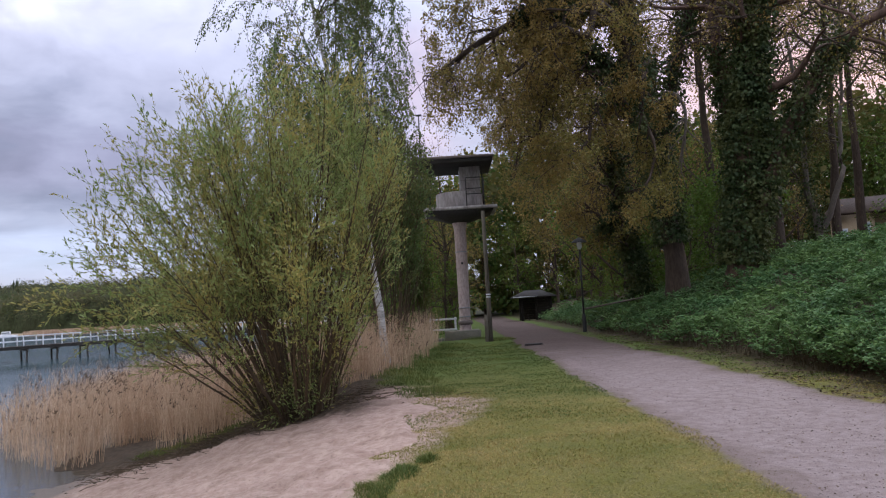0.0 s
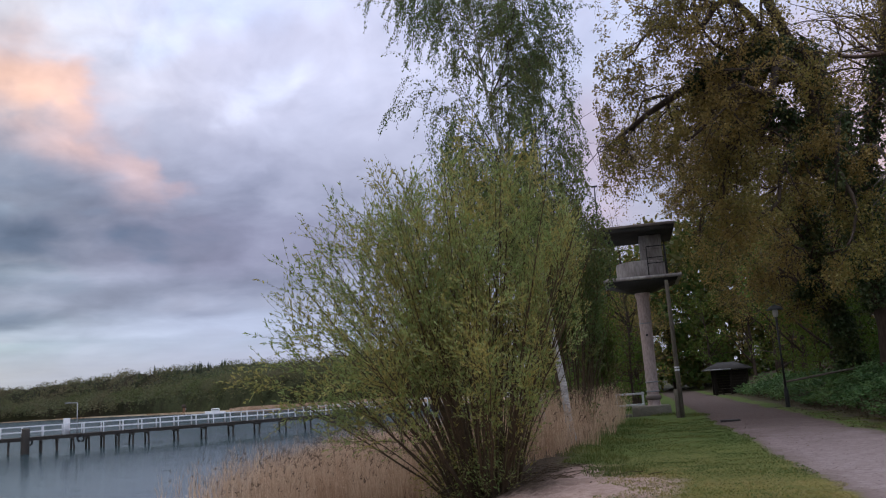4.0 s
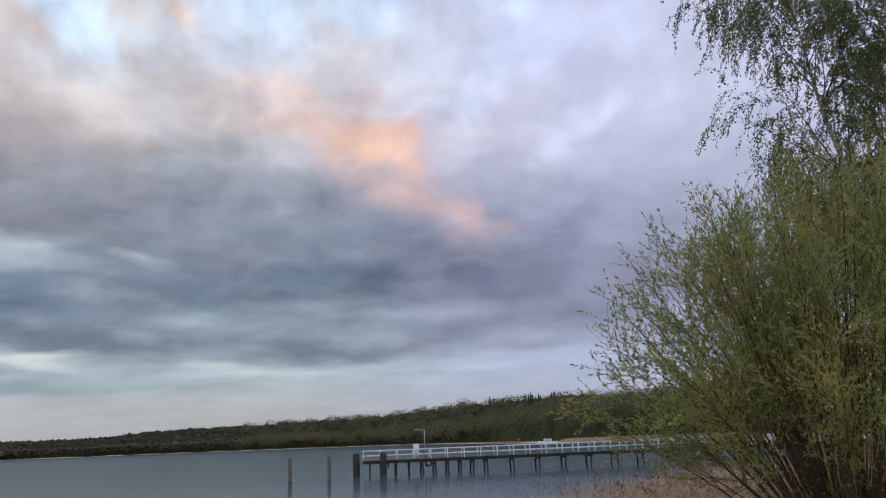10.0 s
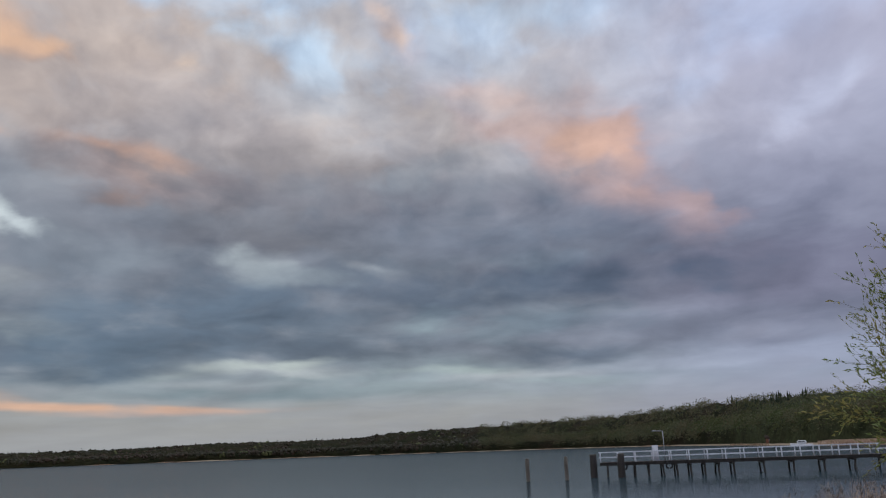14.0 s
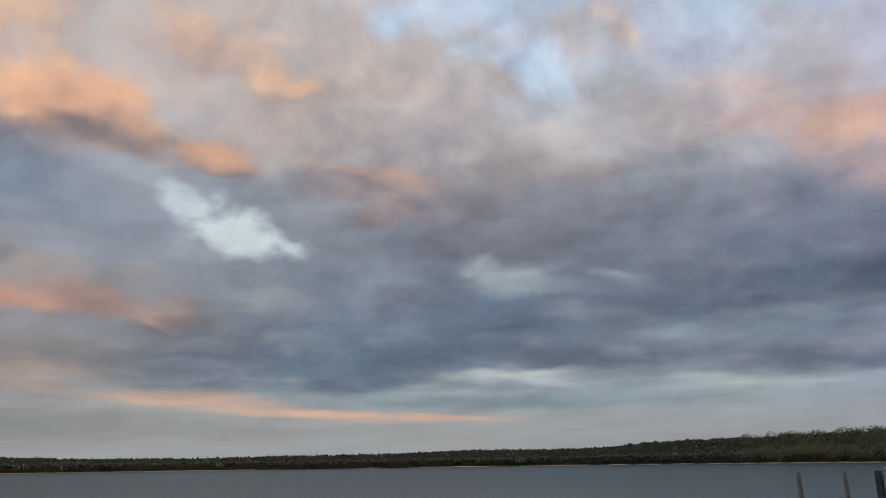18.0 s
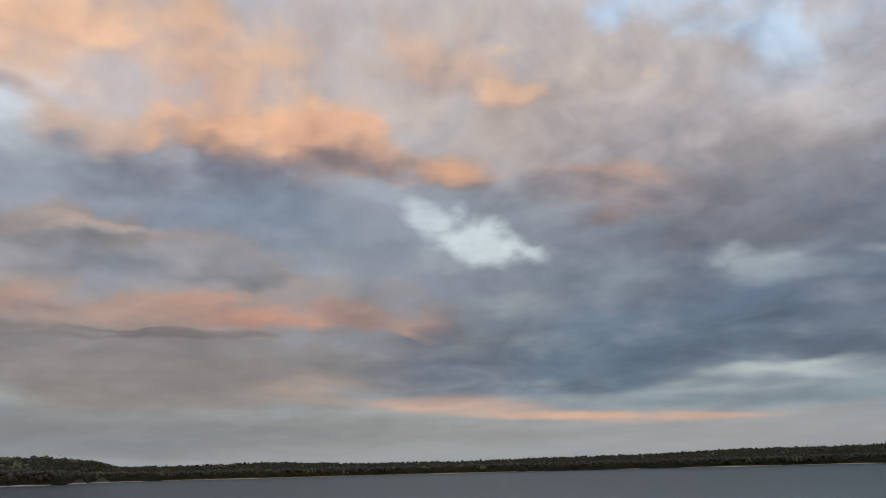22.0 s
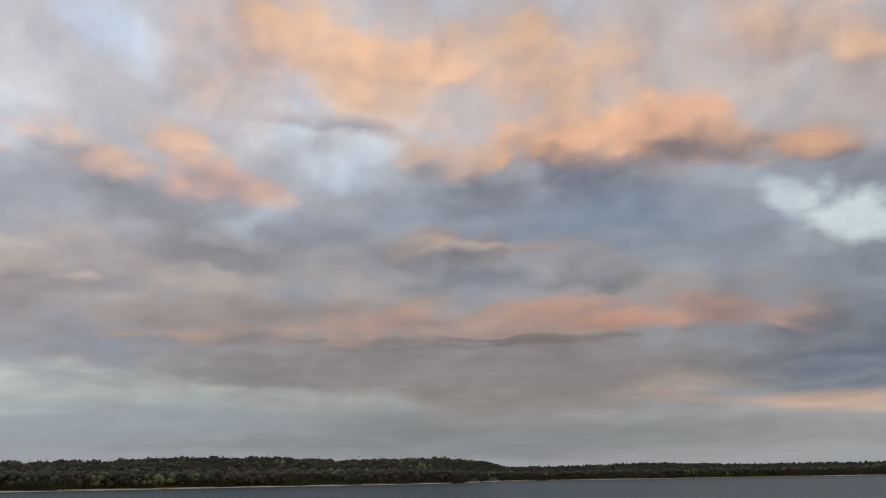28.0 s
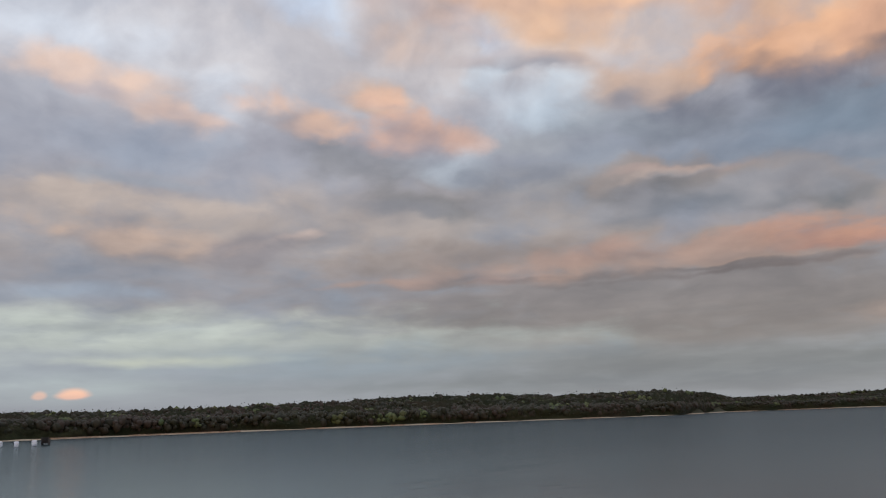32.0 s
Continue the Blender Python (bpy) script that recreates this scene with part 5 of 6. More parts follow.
def house():
    ob = thing("house", "small ochre house with pale blue windows among trees", "house", (28.6, 58.4, 4.15), turn=-27)
    wall = Shape().box(0, 0, -2.2, 2.9, 4.0, 2.45)
    part("wall", wall, HOUSE_WALL, ob)
    part("side_wall", Shape().box(2.904, 0.5, -2.2, 7.0, 4.0, 2.3), HOUSE_WALL, ob)
    roof = Shape().give([(-0.4, -0.5, 2.45), (7.3, -0.5, 2.45), (7.3, 4.5, 2.45), (-0.4, 4.5, 2.45), (0.6, 2.0, 3.7), (6.4, 2.0, 3.7),
                         (-0.4, -0.5, 2.33), (7.3, -0.5, 2.33), (7.3, 4.5, 2.33), (-0.4, 4.5, 2.33)],
                        [(0, 1, 5, 4), (2, 3, 4, 5), (6, 9, 8, 7), (6, 7, 1, 0), (7, 8, 2, 1), (8, 9, 3, 2), (9, 6, 0, 3)], [(1, 2, 5), (3, 0, 4)])
    part("roof", roof, HOUSE_ROOF, ob)
    for x, z0, z1 in ((0.35, 0.1, 1.25), (1.85, 0.35, 1.6), (3.6, 0.3, 1.5)):
        y = 0.0 if x < 2.9 else 0.5
        w = part("window", Shape().box(x - 0.08, y - 0.05, z0 - 0.08, x + 0.78, y - 0.004, z1 + 0.08, 0.01), WHITE_PAINT, ob)
        part("pane", Shape().box(x, y - 0.062, z0, x + 0.33, y - 0.054, z1), PANE, w)
        part("pane", Shape().box(x + 0.37, y - 0.062, z0, x + 0.70, y - 0.054, z1), PANE, w)


house()

# ---- the pier ----
PIER_TURN = math.degrees(math.atan2(0.666, 0.745))


def pier():
    g = rng(11)
    ob = thing("pier", "long wooden pier with white railings on dark piles", "pier", (-53.4, 59.5, 0.0), turn=PIER_TURN)
    length, w = 64.0, 2.3
    for k in range(16):
        x = k * 4.0
        part("deck", Shape().box(x, -w / 2, -0.06 + g.normal() * 0.006, x + 3.99, w / 2, 0.0, 0.008), DECK_WOOD, ob)
        for y in (-w / 2 + 0.12, w / 2 - 0.12):
            part("beam", Shape().box(x, y - 0.08, -0.30, x + 3.995, y + 0.08, -0.062, 0.01), PILE_WOOD, ob)
    post = Shape().box(-0.05, -0.05, 0.0, 0.05, 0.05, 0.94, 0.008).mesh("rail_post", WHITE_PAINT)
    pole = Shape().box(0, -0.03, -0.045, 3.985, 0.03, 0.045, 0.006).mesh("rail", WHITE_PAINT)
    for side, y in enumerate((-w / 2 + 0.06, w / 2 - 0.06)):
        for k in range(40):
            p = new("rail_post", post)
            p.parent, p.location, p.rotation_euler = ob, (0.08 + k * 1.62, y, -0.004), (0, g.normal() * 0.012, 0)
        for k in range(16):
            for z in (0.90, 0.44):
                p = new("rail", pole)
                p.parent, p.location = ob, (k * 4.0, y + (0.085 if side == 0 else -0.085), z)
    for z in (0.90, 0.44):
        part("end_rail", Shape().box(-0.06, -w / 2 + 0.1, z - 0.045, 0.0, w / 2 - 0.1, z + 0.045, 0.006), WHITE_PAINT, ob)
    for k in range(25):
        x = 0.7 + k * (1.25 if k < 9 else 2.6) - (0 if k < 9 else 12.1)
        if x > length:
            break
        for y in (-w / 2 + 0.15, w / 2 - 0.15):
            lean = g.normal() * 0.14
            part("support_post", Shape().rod((x + lean, y + g.normal() * 0.1, -3.2), (x, y, -0.25), 0.10, 0.085, 9), PILE_WOOD, ob)
        part("cross_beam", Shape().box(x - 0.09, -w / 2 - 0.1, -0.46, x + 0.09, w / 2 + 0.1, -0.302, 0.01), PILE_WOOD, ob)
    for x in (2.2, 6.3):
        tyre = Shape()
        a = np.linspace(0, 2 * math.pi, 17)
        ring = np.stack([x + 0.27 * np.cos(a), np.full(17, -w / 2 - 0.16), -0.42 + 0.27 * np.sin(a)], 1)
        part("tyre_fender", tyre.tubes([ring], [[0.085] * 17], 8), RUBBER, ob, "black tyre fender")
    return ob


pier()


def mooring_post(name, label, az, dist, top, r, mat):
    x, y = -dist * math.sin(radians(az)), dist * math.cos(radians(az))
    g = rng(int(az * 10))
    ob = thing(name, label, "mooring post", (x, y, LAKE), group="mooring posts")
    line = np.array([[(0, 0, -2.6), (0.01, 0, 0.0), (g.normal() * 0.02, 0, (top - LAKE) * 0.6), (g.normal() * 0.03, 0, top - LAKE)]])
    part("post", Shape().tubes(line, [[r * 1.05, r * 1.03, r, r * 0.95]], 12, caps=True), mat, ob)
    part("cap", Shape().lathe([(r * 0.93, top - LAKE - 0.02), (r * 1.02, top - LAKE), (r * 0.9, top - LAKE + 0.05), (0.0, top - LAKE + 0.07)], 12), POST_WOOD, ob)


mooring_post("mooring_post", "round weathered mooring post standing in the lake", 46.85, 75, 0.60, 0.18, POST_WOOD)
mooring_post("mooring_post", "round weathered mooring post standing in the lake", 44.2, 75.5, 0.66, 0.17, POST_WOOD)
mooring_post("mooring_post", "thick dark mooring post at the pier head", 42.35, 79.3, 0.70, 0.33, PILE_WOOD)
mooring_post("mooring_post", "thick dark mooring post at the pier head", 40.5, 77.6, 0.72, 0.33, PILE_WOOD)

pole_lamp = thing("pier_lamp", "thin grey pier lamp with a short arm", "lamp", (-48.6, 63.2, -0.004), turn=PIER_TURN)
part("post", Shape().rod((0, 0, 0), (0, 0, 2.72), 0.05, 0.04, 10), GREY_METAL, pole_lamp)
arm = part("arm", Shape().rod((0.02, 0, 2.70), (-0.75, 0, 2.74), 0.035, sides=8), GREY_METAL, pole_lamp)
part("lamp_head", Shape().box(-1.0, -0.09, 2.69, -0.55, 0.09, 2.78, 0.02), GREY_METAL, arm)
box = thing("pier_cabinet", "white metal cabinet standing on the pier", "cabinet", (-49.2, 62.6, -0.004), turn=PIER_TURN)
part("body", Shape().box(-0.27, -0.2, 0, 0.27, 0.2, 1.42, 0.02), WHITE_PAINT, box)
part("door", Shape().box(-0.22, -0.215, 0.25, 0.22, -0.203, 1.32, 0.004), BOAT_WHITE, box)


def boat(name, label, at, turn, size=6.0, cabin=True, cover=None):
    ob = thing(name, label, "boat", at, turn=turn, group="moored boats")
    s = Shape()
    t = np.linspace(0, 1, 9)
    half = 0.17 * size * np.sin(np.clip(t * 1.15 + 0.30, 0, math.pi / 2)) * (1 - t ** 3.2)
    pts = []
    for k, u in enumerate(t):
        x, h = (u - 0.5) * size, half[k]
        z = 0.10 * size * (1 + 0.45 * u ** 2)
        pts += [(x, -h, z), (x, -h * 0.75, -0.25), (x, h * 0.75, -0.25), (x, h, z)]
    q = [(i * 4 + j, i * 4 + (j + 1) % 4, (i + 1) * 4 + (j + 1) % 4, (i + 1) * 4 + j) for i in range(8) for j in range(4)]
    part("hull", s.give(pts, q + [(0, 3, 2, 1)]), BOAT_WHITE, ob)
    if cabin:
        c = part("cabin", Shape().box(-0.22 * size, -0.11 * size, 0.10 * size, 0.18 * size, 0.11 * size, 0.26 * size, 0.04 * size), BOAT_WHITE, ob)
        part("windscreen", Shape().box(-0.18 * size, -0.112 * size, 0.18 * size, 0.14 * size, 0.112 * size, 0.225 * size, 0.005), BOAT_DARK, c)
    if cover:
        part("cover", Shape().box(-0.40 * size, -0.14 * size, 0.11 * size, 0.12 * size, 0.14 * size, 0.20 * size, 0.04 * size), cover, ob, "tarpaulin cover")
    return ob


def at_az(az, dist, z=0.0):
    return (-dist * math.sin(radians(az)), dist * math.cos(radians(az)), z)


boat("motor_boat", "white motor boat moored in the bay", at_az(29.0, 318, LAKE), 200, 7.5)
boat("motor_boat", "white motor boat with a dark blue cover moored in the bay", at_az(27.1, 312, LAKE), 190, 7.0, False, BOAT_DARK)
boat("motor_boat", "white motor boat moored in the bay", at_az(26.0, 318, LAKE), 185, 6.0)
boat("motor_boat", "white motor boat lying at the far jetty", at_az(155.9, 255, LAKE), 60, 6.0)
boat("motor_boat", "white boat with a dark cover lying at the far jetty", at_az(156.9, 252, LAKE), 70, 5.5, True, BOAT_DARK)
boat("motor_boat", "white motor boat lying at the far jetty", at_az(157.8, 256, LAKE), 65, 6.0)


def far_jetty():
    x, y, _ = at_az(155.3, 258)
    ob = thing("far_jetty", "small dark boat jetty on the far side", "jetty", (x, y, LAKE), turn=64)
    part("deck", Shape().box(-18.0, -1.0, 0.55, 0.5, 1.0, 0.75, 0.02), PILE_WOOD, ob)
    for k in range(8):
        for y0 in (-0.9, 0.9):
            part("support_post", Shape().rod((0.3 - k * 2.5, y0, -2), (0.3 - k * 2.5, y0, 2.3 if k == 0 else 1.6), 0.16, sides=8), PILE_WOOD, ob)
    part("shed", Shape().box(-0.9, -0.8, 0.75, 0.4, 0.8, 2.2, 0.03), HUT_WOOD, ob)


far_jetty()


def far_house(label, az, dist, wide, high, wall_mat):
    x, y, _ = at_az(az, dist)
    z = float(land(np.array(x), np.array(y)))
    ob = thing("far_house", label, "house", (x, y, z - 0.5), turn=az, group="houses on the far shore")
    body = part("wall", Shape().box(-wide / 2, -2, 0, wide / 2, 2.5, high), wall_mat, ob)
    a, b = wide / 2 + 0.4, high + 1.6
    part("roof", Shape().give([(-a, -2.5, high), (a, -2.5, high), (a, 3, high), (-a, 3, high), (-a, 0.2, b), (a, 0.2, b)],
                              [(0, 1, 5, 4), (2, 3, 4, 5), (0, 3, 2, 1)], [(1, 2, 5), (3, 0, 4)]), HOUSE_ROOF, ob)
    for k in (-0.25, 0.25):
        part("window", Shape().box(k * wide - 0.5, -2.06, 1.0, k * wide + 0.5, -2.004, 2.2), PANE, body)


far_house("reddish boat shed at the edge of the bay", 32.8, 408, 11, 2.6, SHED_RED)
far_house("reddish boat shed at the edge of the bay", 30.6, 404, 7, 2.4, SHED_RED)
far_house("small white house at the foot of the far wood", 151.0, 590, 6, 3.0, BOAT_WHITE)
far_house("small white house at the foot of the far wood", 148.3, 600, 4, 3.0, BOAT_WHITE)
far_house("small white house at the foot of the far wood", 68.0, 1345, 10, 4.0, BOAT_WHITE)
far_house("small white house at the foot of the far wood", 89.0, 1320, 9, 4.0, BOAT_WHITE)

# ---- trees and bushes by the shore ----


def z_at(x, y):
    return land(np.asarray(x, float), np.asarray(y, float))


def clear_of_birch(p):
    a, e = sight(p)
    rag = (lattice(p[:, 2] * 1.6, p[:, 1] * 1.3, 8) - 0.5) * 1.6 + (lattice(p[:, 2] * 5, p[:, 1] * 5, 9) - 0.5) * 0.9
    lane = np.abs(a - np.interp(e, [-2, 7, 9], [4.46, 4.85, 4.95])) < 0.42
    return (a + rag > np.interp(e, [-4, 0, 5, 10, 16], [5.6, 4.4, 2.6, 1.9, 3.6])) & ~(lane & (e < 8.0) & (lattice(p[:, 2] * 9, p[:, 0] * 9, 3) < 0.62))


def clear_of_tower(p):
    a, e = sight(p)
    rag = (lattice(p[:, 2] * 1.4, p[:, 0] * 1.4, 18) - 0.5) * 1.2
    return a + rag > np.interp(e, [0, 5, 9, 12, 17, 21, 30], [2.1, 0.9, 0.3, 1.2, 1.8, 1.2, -0.5])


def canopy_edge(p):
    a, e = sight(p)
    return a < np.interp(e, [0, 10.4, 11.2, 13, 20, 30], [-4.3, -4.3, -1.6, 0.9, 0.7, -0.5])


willow("willow_bush", (-2.8, 15.3, float(z_at(-2.8, 15.3)) - 0.05), 142, 6.6, 4.3, WILLOW_LEAF,
       "broad many-stemmed willow bush in fresh spring leaf", 21, 0.080, (0.1, -0.2), 11, 10, 0.9, 0.60, clear_of_birch)
willow("young_alder", (-1.75, 25.5, float(z_at(-1.75, 25.5)) - 0.05), 34, 8.2, 1.7, BIRCH_LEAF,
       "tall slender young alder in leaf behind the birch", 22, 0.10, (0.2, 0), 9, 12, 0.4, 0.42, clear_of_tower, 0.55)
willow("alder_saplings", (-1.25, 34.0, float(z_at(-1.25, 34.0)) - 0.05), 16, 5.2, 0.6, WOOD_LEAF,
       "clump of thin dark alder saplings beside the tower", 23, 0.10, (-0.2, 0), 7, 9, 0.5, 0.42, None, 0.55)


def birch(name, line, r0, seed, crown_size, label, count=36):
    g = rng(seed)
    ob = thing(name, label, "tree", tuple(line[0]))
    pts = bend_line(np.array(line) - np.array(line[0]), 16, 0.03, g)
    R = np.linspace(r0, r0 * 0.12, 16)
    P = pts[None]
    part("trunk", Shape().tubes(P, R[None], 12), PALE_BARK, ob, "white birch bark with dark scars", True)
    P1, R1 = sprout(P, R[None], count, crown_size, 48, g, -0.02, 0.10, 7, 0.33, 0.97, 0.4, 0.2, 0.25)
    P2, R2 = sprout(P1, R1, 10, crown_size * 0.42, 50, g, 0.16, 0.10, 6, 0.25, 1.0, 0.55, 0.25)
    P3, R3 = sprout(P2, R2, 8, crown_size * 0.30, 45, g, 0.45, 0.06, 6, 0.3, 1.0, 0.6, 0.4)
    here = np.array(line[0])
    P2, R2 = pruned(P2, R2, here, clear_of_tower)
    P3, R3 = pruned(P3, R3, here, clear_of_tower)
    for limb, rad in zip(P1, R1):
        part("branch", Shape().tubes(limb[None], rad[None], 5), BARK, ob)
    tagged(part("hanging_twig_mass", Shape().tubes(P2, R2, 3).tubes(P3, np.maximum(R3, 0.003), 3), BARK, ob), kind="stuff")
    crown = Shape()
    leaf_on(crown, P3, 30, 0.064, g, 0.03, 0.62, 0.05, 1.2, 0.5, here, clear_of_tower)
    leaf_on(crown, P2, 12, 0.062, g, 0.04, 0.62, 0.2, 1.0, 0.3, here, clear_of_tower)
    part("crown", crown, BIRCH_LEAF, ob)


birch("birch", [(-1.55, 21.9, -0.8), (-1.78, 21.9, 1.0), (-2.06, 21.9, 3.9), (-2.20, 21.9, 5.0), (-3.0, 21.9, 8.5), (-3.5, 22, 12.0), (-3.8, 22, 16.0)],
      0.115, 31, 3.6, "white-barked birch with drooping spring twigs in the reeds")
birch("birch", [(-2.6, 24.0, -1.0), (-2.75, 24.0, 1.5), (-3.0, 24.0, 5.0), (-3.3, 24.2, 9.0), (-3.2, 24.3, 12.5)], 0.09, 32, 2.2,
      "thin young birch standing in the reeds", 16)


def ivy_oak(name, label, stems, seed, bark, ivy_counts, sprouts, leaf_mat, leaf_size=0.11):
    """An old oak: stems are lines with a root radius and an end radius; some are clad in ivy."""
    g = rng(seed)
    base = np.array(stems[0][0][0])
    ob = thing(name, label, "tree", tuple(base))
    crown, ivy, twigs = Shape(), Shape(), Shape()
    for s, (line, r0, r1) in enumerate(stems):
        pts = bend_line(np.array(line, float) - base, 20, 0.05, g)
        R = np.linspace(r0, r1, 20)
        if s == 0:
            R[0] *= 1.5
            R[1] *= 1.15
        part("trunk" if s == 0 else "limb", Shape().tubes(pts[None], R[None], 14 if s == 0 else 9), bark, ob, smooth=True)
        if ivy_counts[s]:
            ivy_on(ivy, pts, R, ivy_counts[s], g, 0.125, 0.19, 0.78 if s == 0 else 0.7, 0.13 if s == 0 else 0.0)
        if sprouts[s]:
            per, ln, droop, lo = sprouts[s]
            P1, R1 = sprout(pts[None], R[None], per, ln, 55, g, droop, 0.24, 8, lo, 1.0, 0.42, 0.2)
            P2, R2 = sprout(P1, R1, 6, ln * 0.42, 55, g, droop, 0.28, 6, 0.15, 1.0, 0.6, 0.25)
            P3, R3 = sprout(P2, R2, 5, ln * 0.20, 55, g, droop * 1.5, 0.26, 5, 0.15, 1.0, 0.6, 0.35)
            P1, R1 = pruned(P1, R1, base, canopy_edge)
            P2, R2 = pruned(P2, R2, base, canopy_edge)
            P3, R3 = pruned(P3, R3, base, canopy_edge)
            for branch, rad in zip(P1, R1):
                part("branch", Shape().tubes(branch[None], rad[None], 6), bark, ob)
            twigs.tubes(P2, R2, 4).tubes(P3, np.maximum(R3, 0.004), 3)
            leaf_on(crown, P3, 18 if seed == 42 else 12, leaf_size, g, 0.09, 0.6, 0.2, 0.2, 0.5, base, canopy_edge)
    tagged(part("twig_mass", twigs, BARK, ob), kind="stuff")
    part("crown", crown, leaf_mat, ob)
    if ivy.count:
        part("ivy", ivy, IVY_LEAF, ob, "dark ivy clinging to the trunk")
    return ob


ivy_oak("oak", "huge old oak with an ivy-clad forked trunk on the bank",
        [([(11.1, 30.0, 1.0), (11.3, 29.9, 3.5), (11.7, 29.8, 7.0), (12.1, 29.6, 10.0), (12.5, 29.5, 14.0), (12.8, 29.4, 19.0)], 0.62, 0.25),
         ([(11.5, 29.8, 3.6), (12.4, 29.5, 5.8), (13.4, 29.1, 8.0), (14.5, 28.5, 10.0), (15.8, 28.0, 11.0), (18.5, 27, 12.5)], 0.36, 0.12),
         ([(11.5, 30.0, 4.5), (11.6, 30.8, 8.0), (11.4, 31.0, 11.0), (11.1, 31.2, 15.0)], 0.30, 0.16)],
        41, RED_BARK, [26000, 7000, 4500], [(8, 5.0, 0.02, 0.5), (10, 4.0, 0.05, 0.5), (8, 4.0, 0.02, 0.5)], OAK_LEAF)
ivy_oak("oak", "leaning ivy-clad oak with long crooked limbs over the path",
        [([(9.55, 32.6, 0.6), (9.4, 32.6, 3.5), (9.1, 32.7, 6.8), (8.6, 32.8, 10.4), (7.7, 31.2, 12.6), (5.9, 28.6, 12.7), (3.5, 27.8, 11.7), (1.7, 27.9, 10.9), (0.2, 28.0, 9.9)], 0.46, 0.06),
         ([(8.9, 32.7, 8.2), (7.6, 31.0, 9.3), (6.4, 29.5, 10.6), (5.0, 29.6, 10.9), (4.1, 29.8, 9.2), (3.9, 29.9, 6.8)], 0.22, 0.03),
         ([(9.3, 32.7, 7.5), (9.7, 32.6, 9.2), (10.2, 32.4, 11.4), (10.9, 32.2, 14.0), (11.2, 32, 18)], 0.28, 0.14),
         ([(8.8, 32.7, 9.5), (7.5, 34.5, 11.5), (5.5, 37.5, 12.0), (4.4, 39.5, 10.5), (3.9, 40.5, 8.0)], 0.25, 0.04),
         ([(8.4, 32.6, 10.8), (6.5, 30.0, 15.0), (4.5, 28.5, 16.5), (2.8, 27.5, 16.0)], 0.25, 0.05),
         ([(9.0, 32.4, 7.8), (8.0, 30.4, 8.6), (7.1, 28.8, 8.0), (6.5, 28.0, 8.9), (5.6, 27.4, 8.3), (5.0, 27.2, 6.7), (4.2, 27.0, 6.3)], 0.17, 0.03),
         ([(8.7, 32.4, 9.9), (7.2, 29.4, 11.4), (6.0, 27.6, 11.9), (5.3, 26.9, 10.6), (4.2, 26.6, 10.9), (3.1, 26.5, 9.6), (2.4, 26.6, 9.3)], 0.19, 0.03),
         ([(8.9, 32.4, 8.6), (8.3, 29.6, 10.2), (7.6, 28.0, 9.6), (7.2, 27.3, 8.0), (7.5, 27.0, 6.4), (7.0, 26.9, 5.2)], 0.15, 0.03),
         ([(8.6, 33.0, 10.5), (6.8, 35.5, 13.0), (4.8, 36.8, 14.2), (3.0, 37.0, 13.4), (1.6, 37.0, 12.0)], 0.22, 0.04),
         ([(8.8, 33.2, 9.5), (8.0, 37.5, 12.0), (6.0, 41.0, 12.6), (4.2, 42.5, 11.0)], 0.22, 0.04),
         ([(8.4, 32.4, 11.0), (6.2, 29.2, 13.2), (4.6, 27.6, 14.4), (3.4, 27.0, 13.2), (2.2, 26.8, 13.5), (0.8, 26.8, 12.4)], 0.18, 0.03)],
        42, BARK, [24000, 3500, 3000, 0, 0, 600, 0, 900, 0, 0, 0],
        [(30, 3.6, 0.13, 0.45), (24, 3.0, 0.13, 0.25), (8, 3.0, 0.02, 0.5), (30, 3.6, 0.10, 0.2), (26, 3.6, 0.12, 0.3),
         (11, 1.9, 0.10, 0.3), (12, 2.0, 0.08, 0.3), (10, 1.8, 0.12, 0.3), (28, 3.4, 0.08, 0.25), (28, 3.4, 0.08, 0.25), (14, 2.2, 0.06, 0.3)], OAK_LEAF, 0.10)
ivy_oak("oak", "crooked ivy-clad tree leaning over the path",
        [([(9.2, 36.9, 0.6), (9.0, 36.9, 2.4), (8.6, 37.0, 4.2), (7.6, 37.3, 5.2), (6.8, 37.6, 6.0)], 0.30, 0.05),
         ([(8.6, 37.0, 4.2), (8.4, 37.5, 7.5), (8.0, 38, 11.0)], 0.22, 0.06)],
        43, BARK, [9000, 5000], [(12, 2.2, 0.05, 0.4), (20, 3.2, 0.06, 0.2)], OAK_LEAF)


def dead_branch():
    ob = thing("dead_branch", "bare grey hooked branch hanging from the oak", "branch", (9.6, 30.9, 9.3))
    g = rng(5)
    line = bend_line([(-0.5, 1.5, 0.4), (-0.1, 0.6, 0.3), (0.25, 0.2, -0.3), (0.22, 0, -1.2), (0.05, 0, -2.0), (-0.1, 0, -2.9)], 14)
    P, R = line[None], np.linspace(0.10, 0.03, 14)[None]
    P1, R1 = sprout(P, R, 12, 1.5, 40, g, 0.12, 0.22, 7, 0.5, 1.0, 0.6, 0.2)
    part("branch", Shape().tubes(P, R, 8), PALE_WOOD, ob)
    for twig, rad in zip(P1, R1):
        part("twig", Shape().tubes(twig[None], rad[None], 4), PALE_WOOD, ob)


dead_branch()

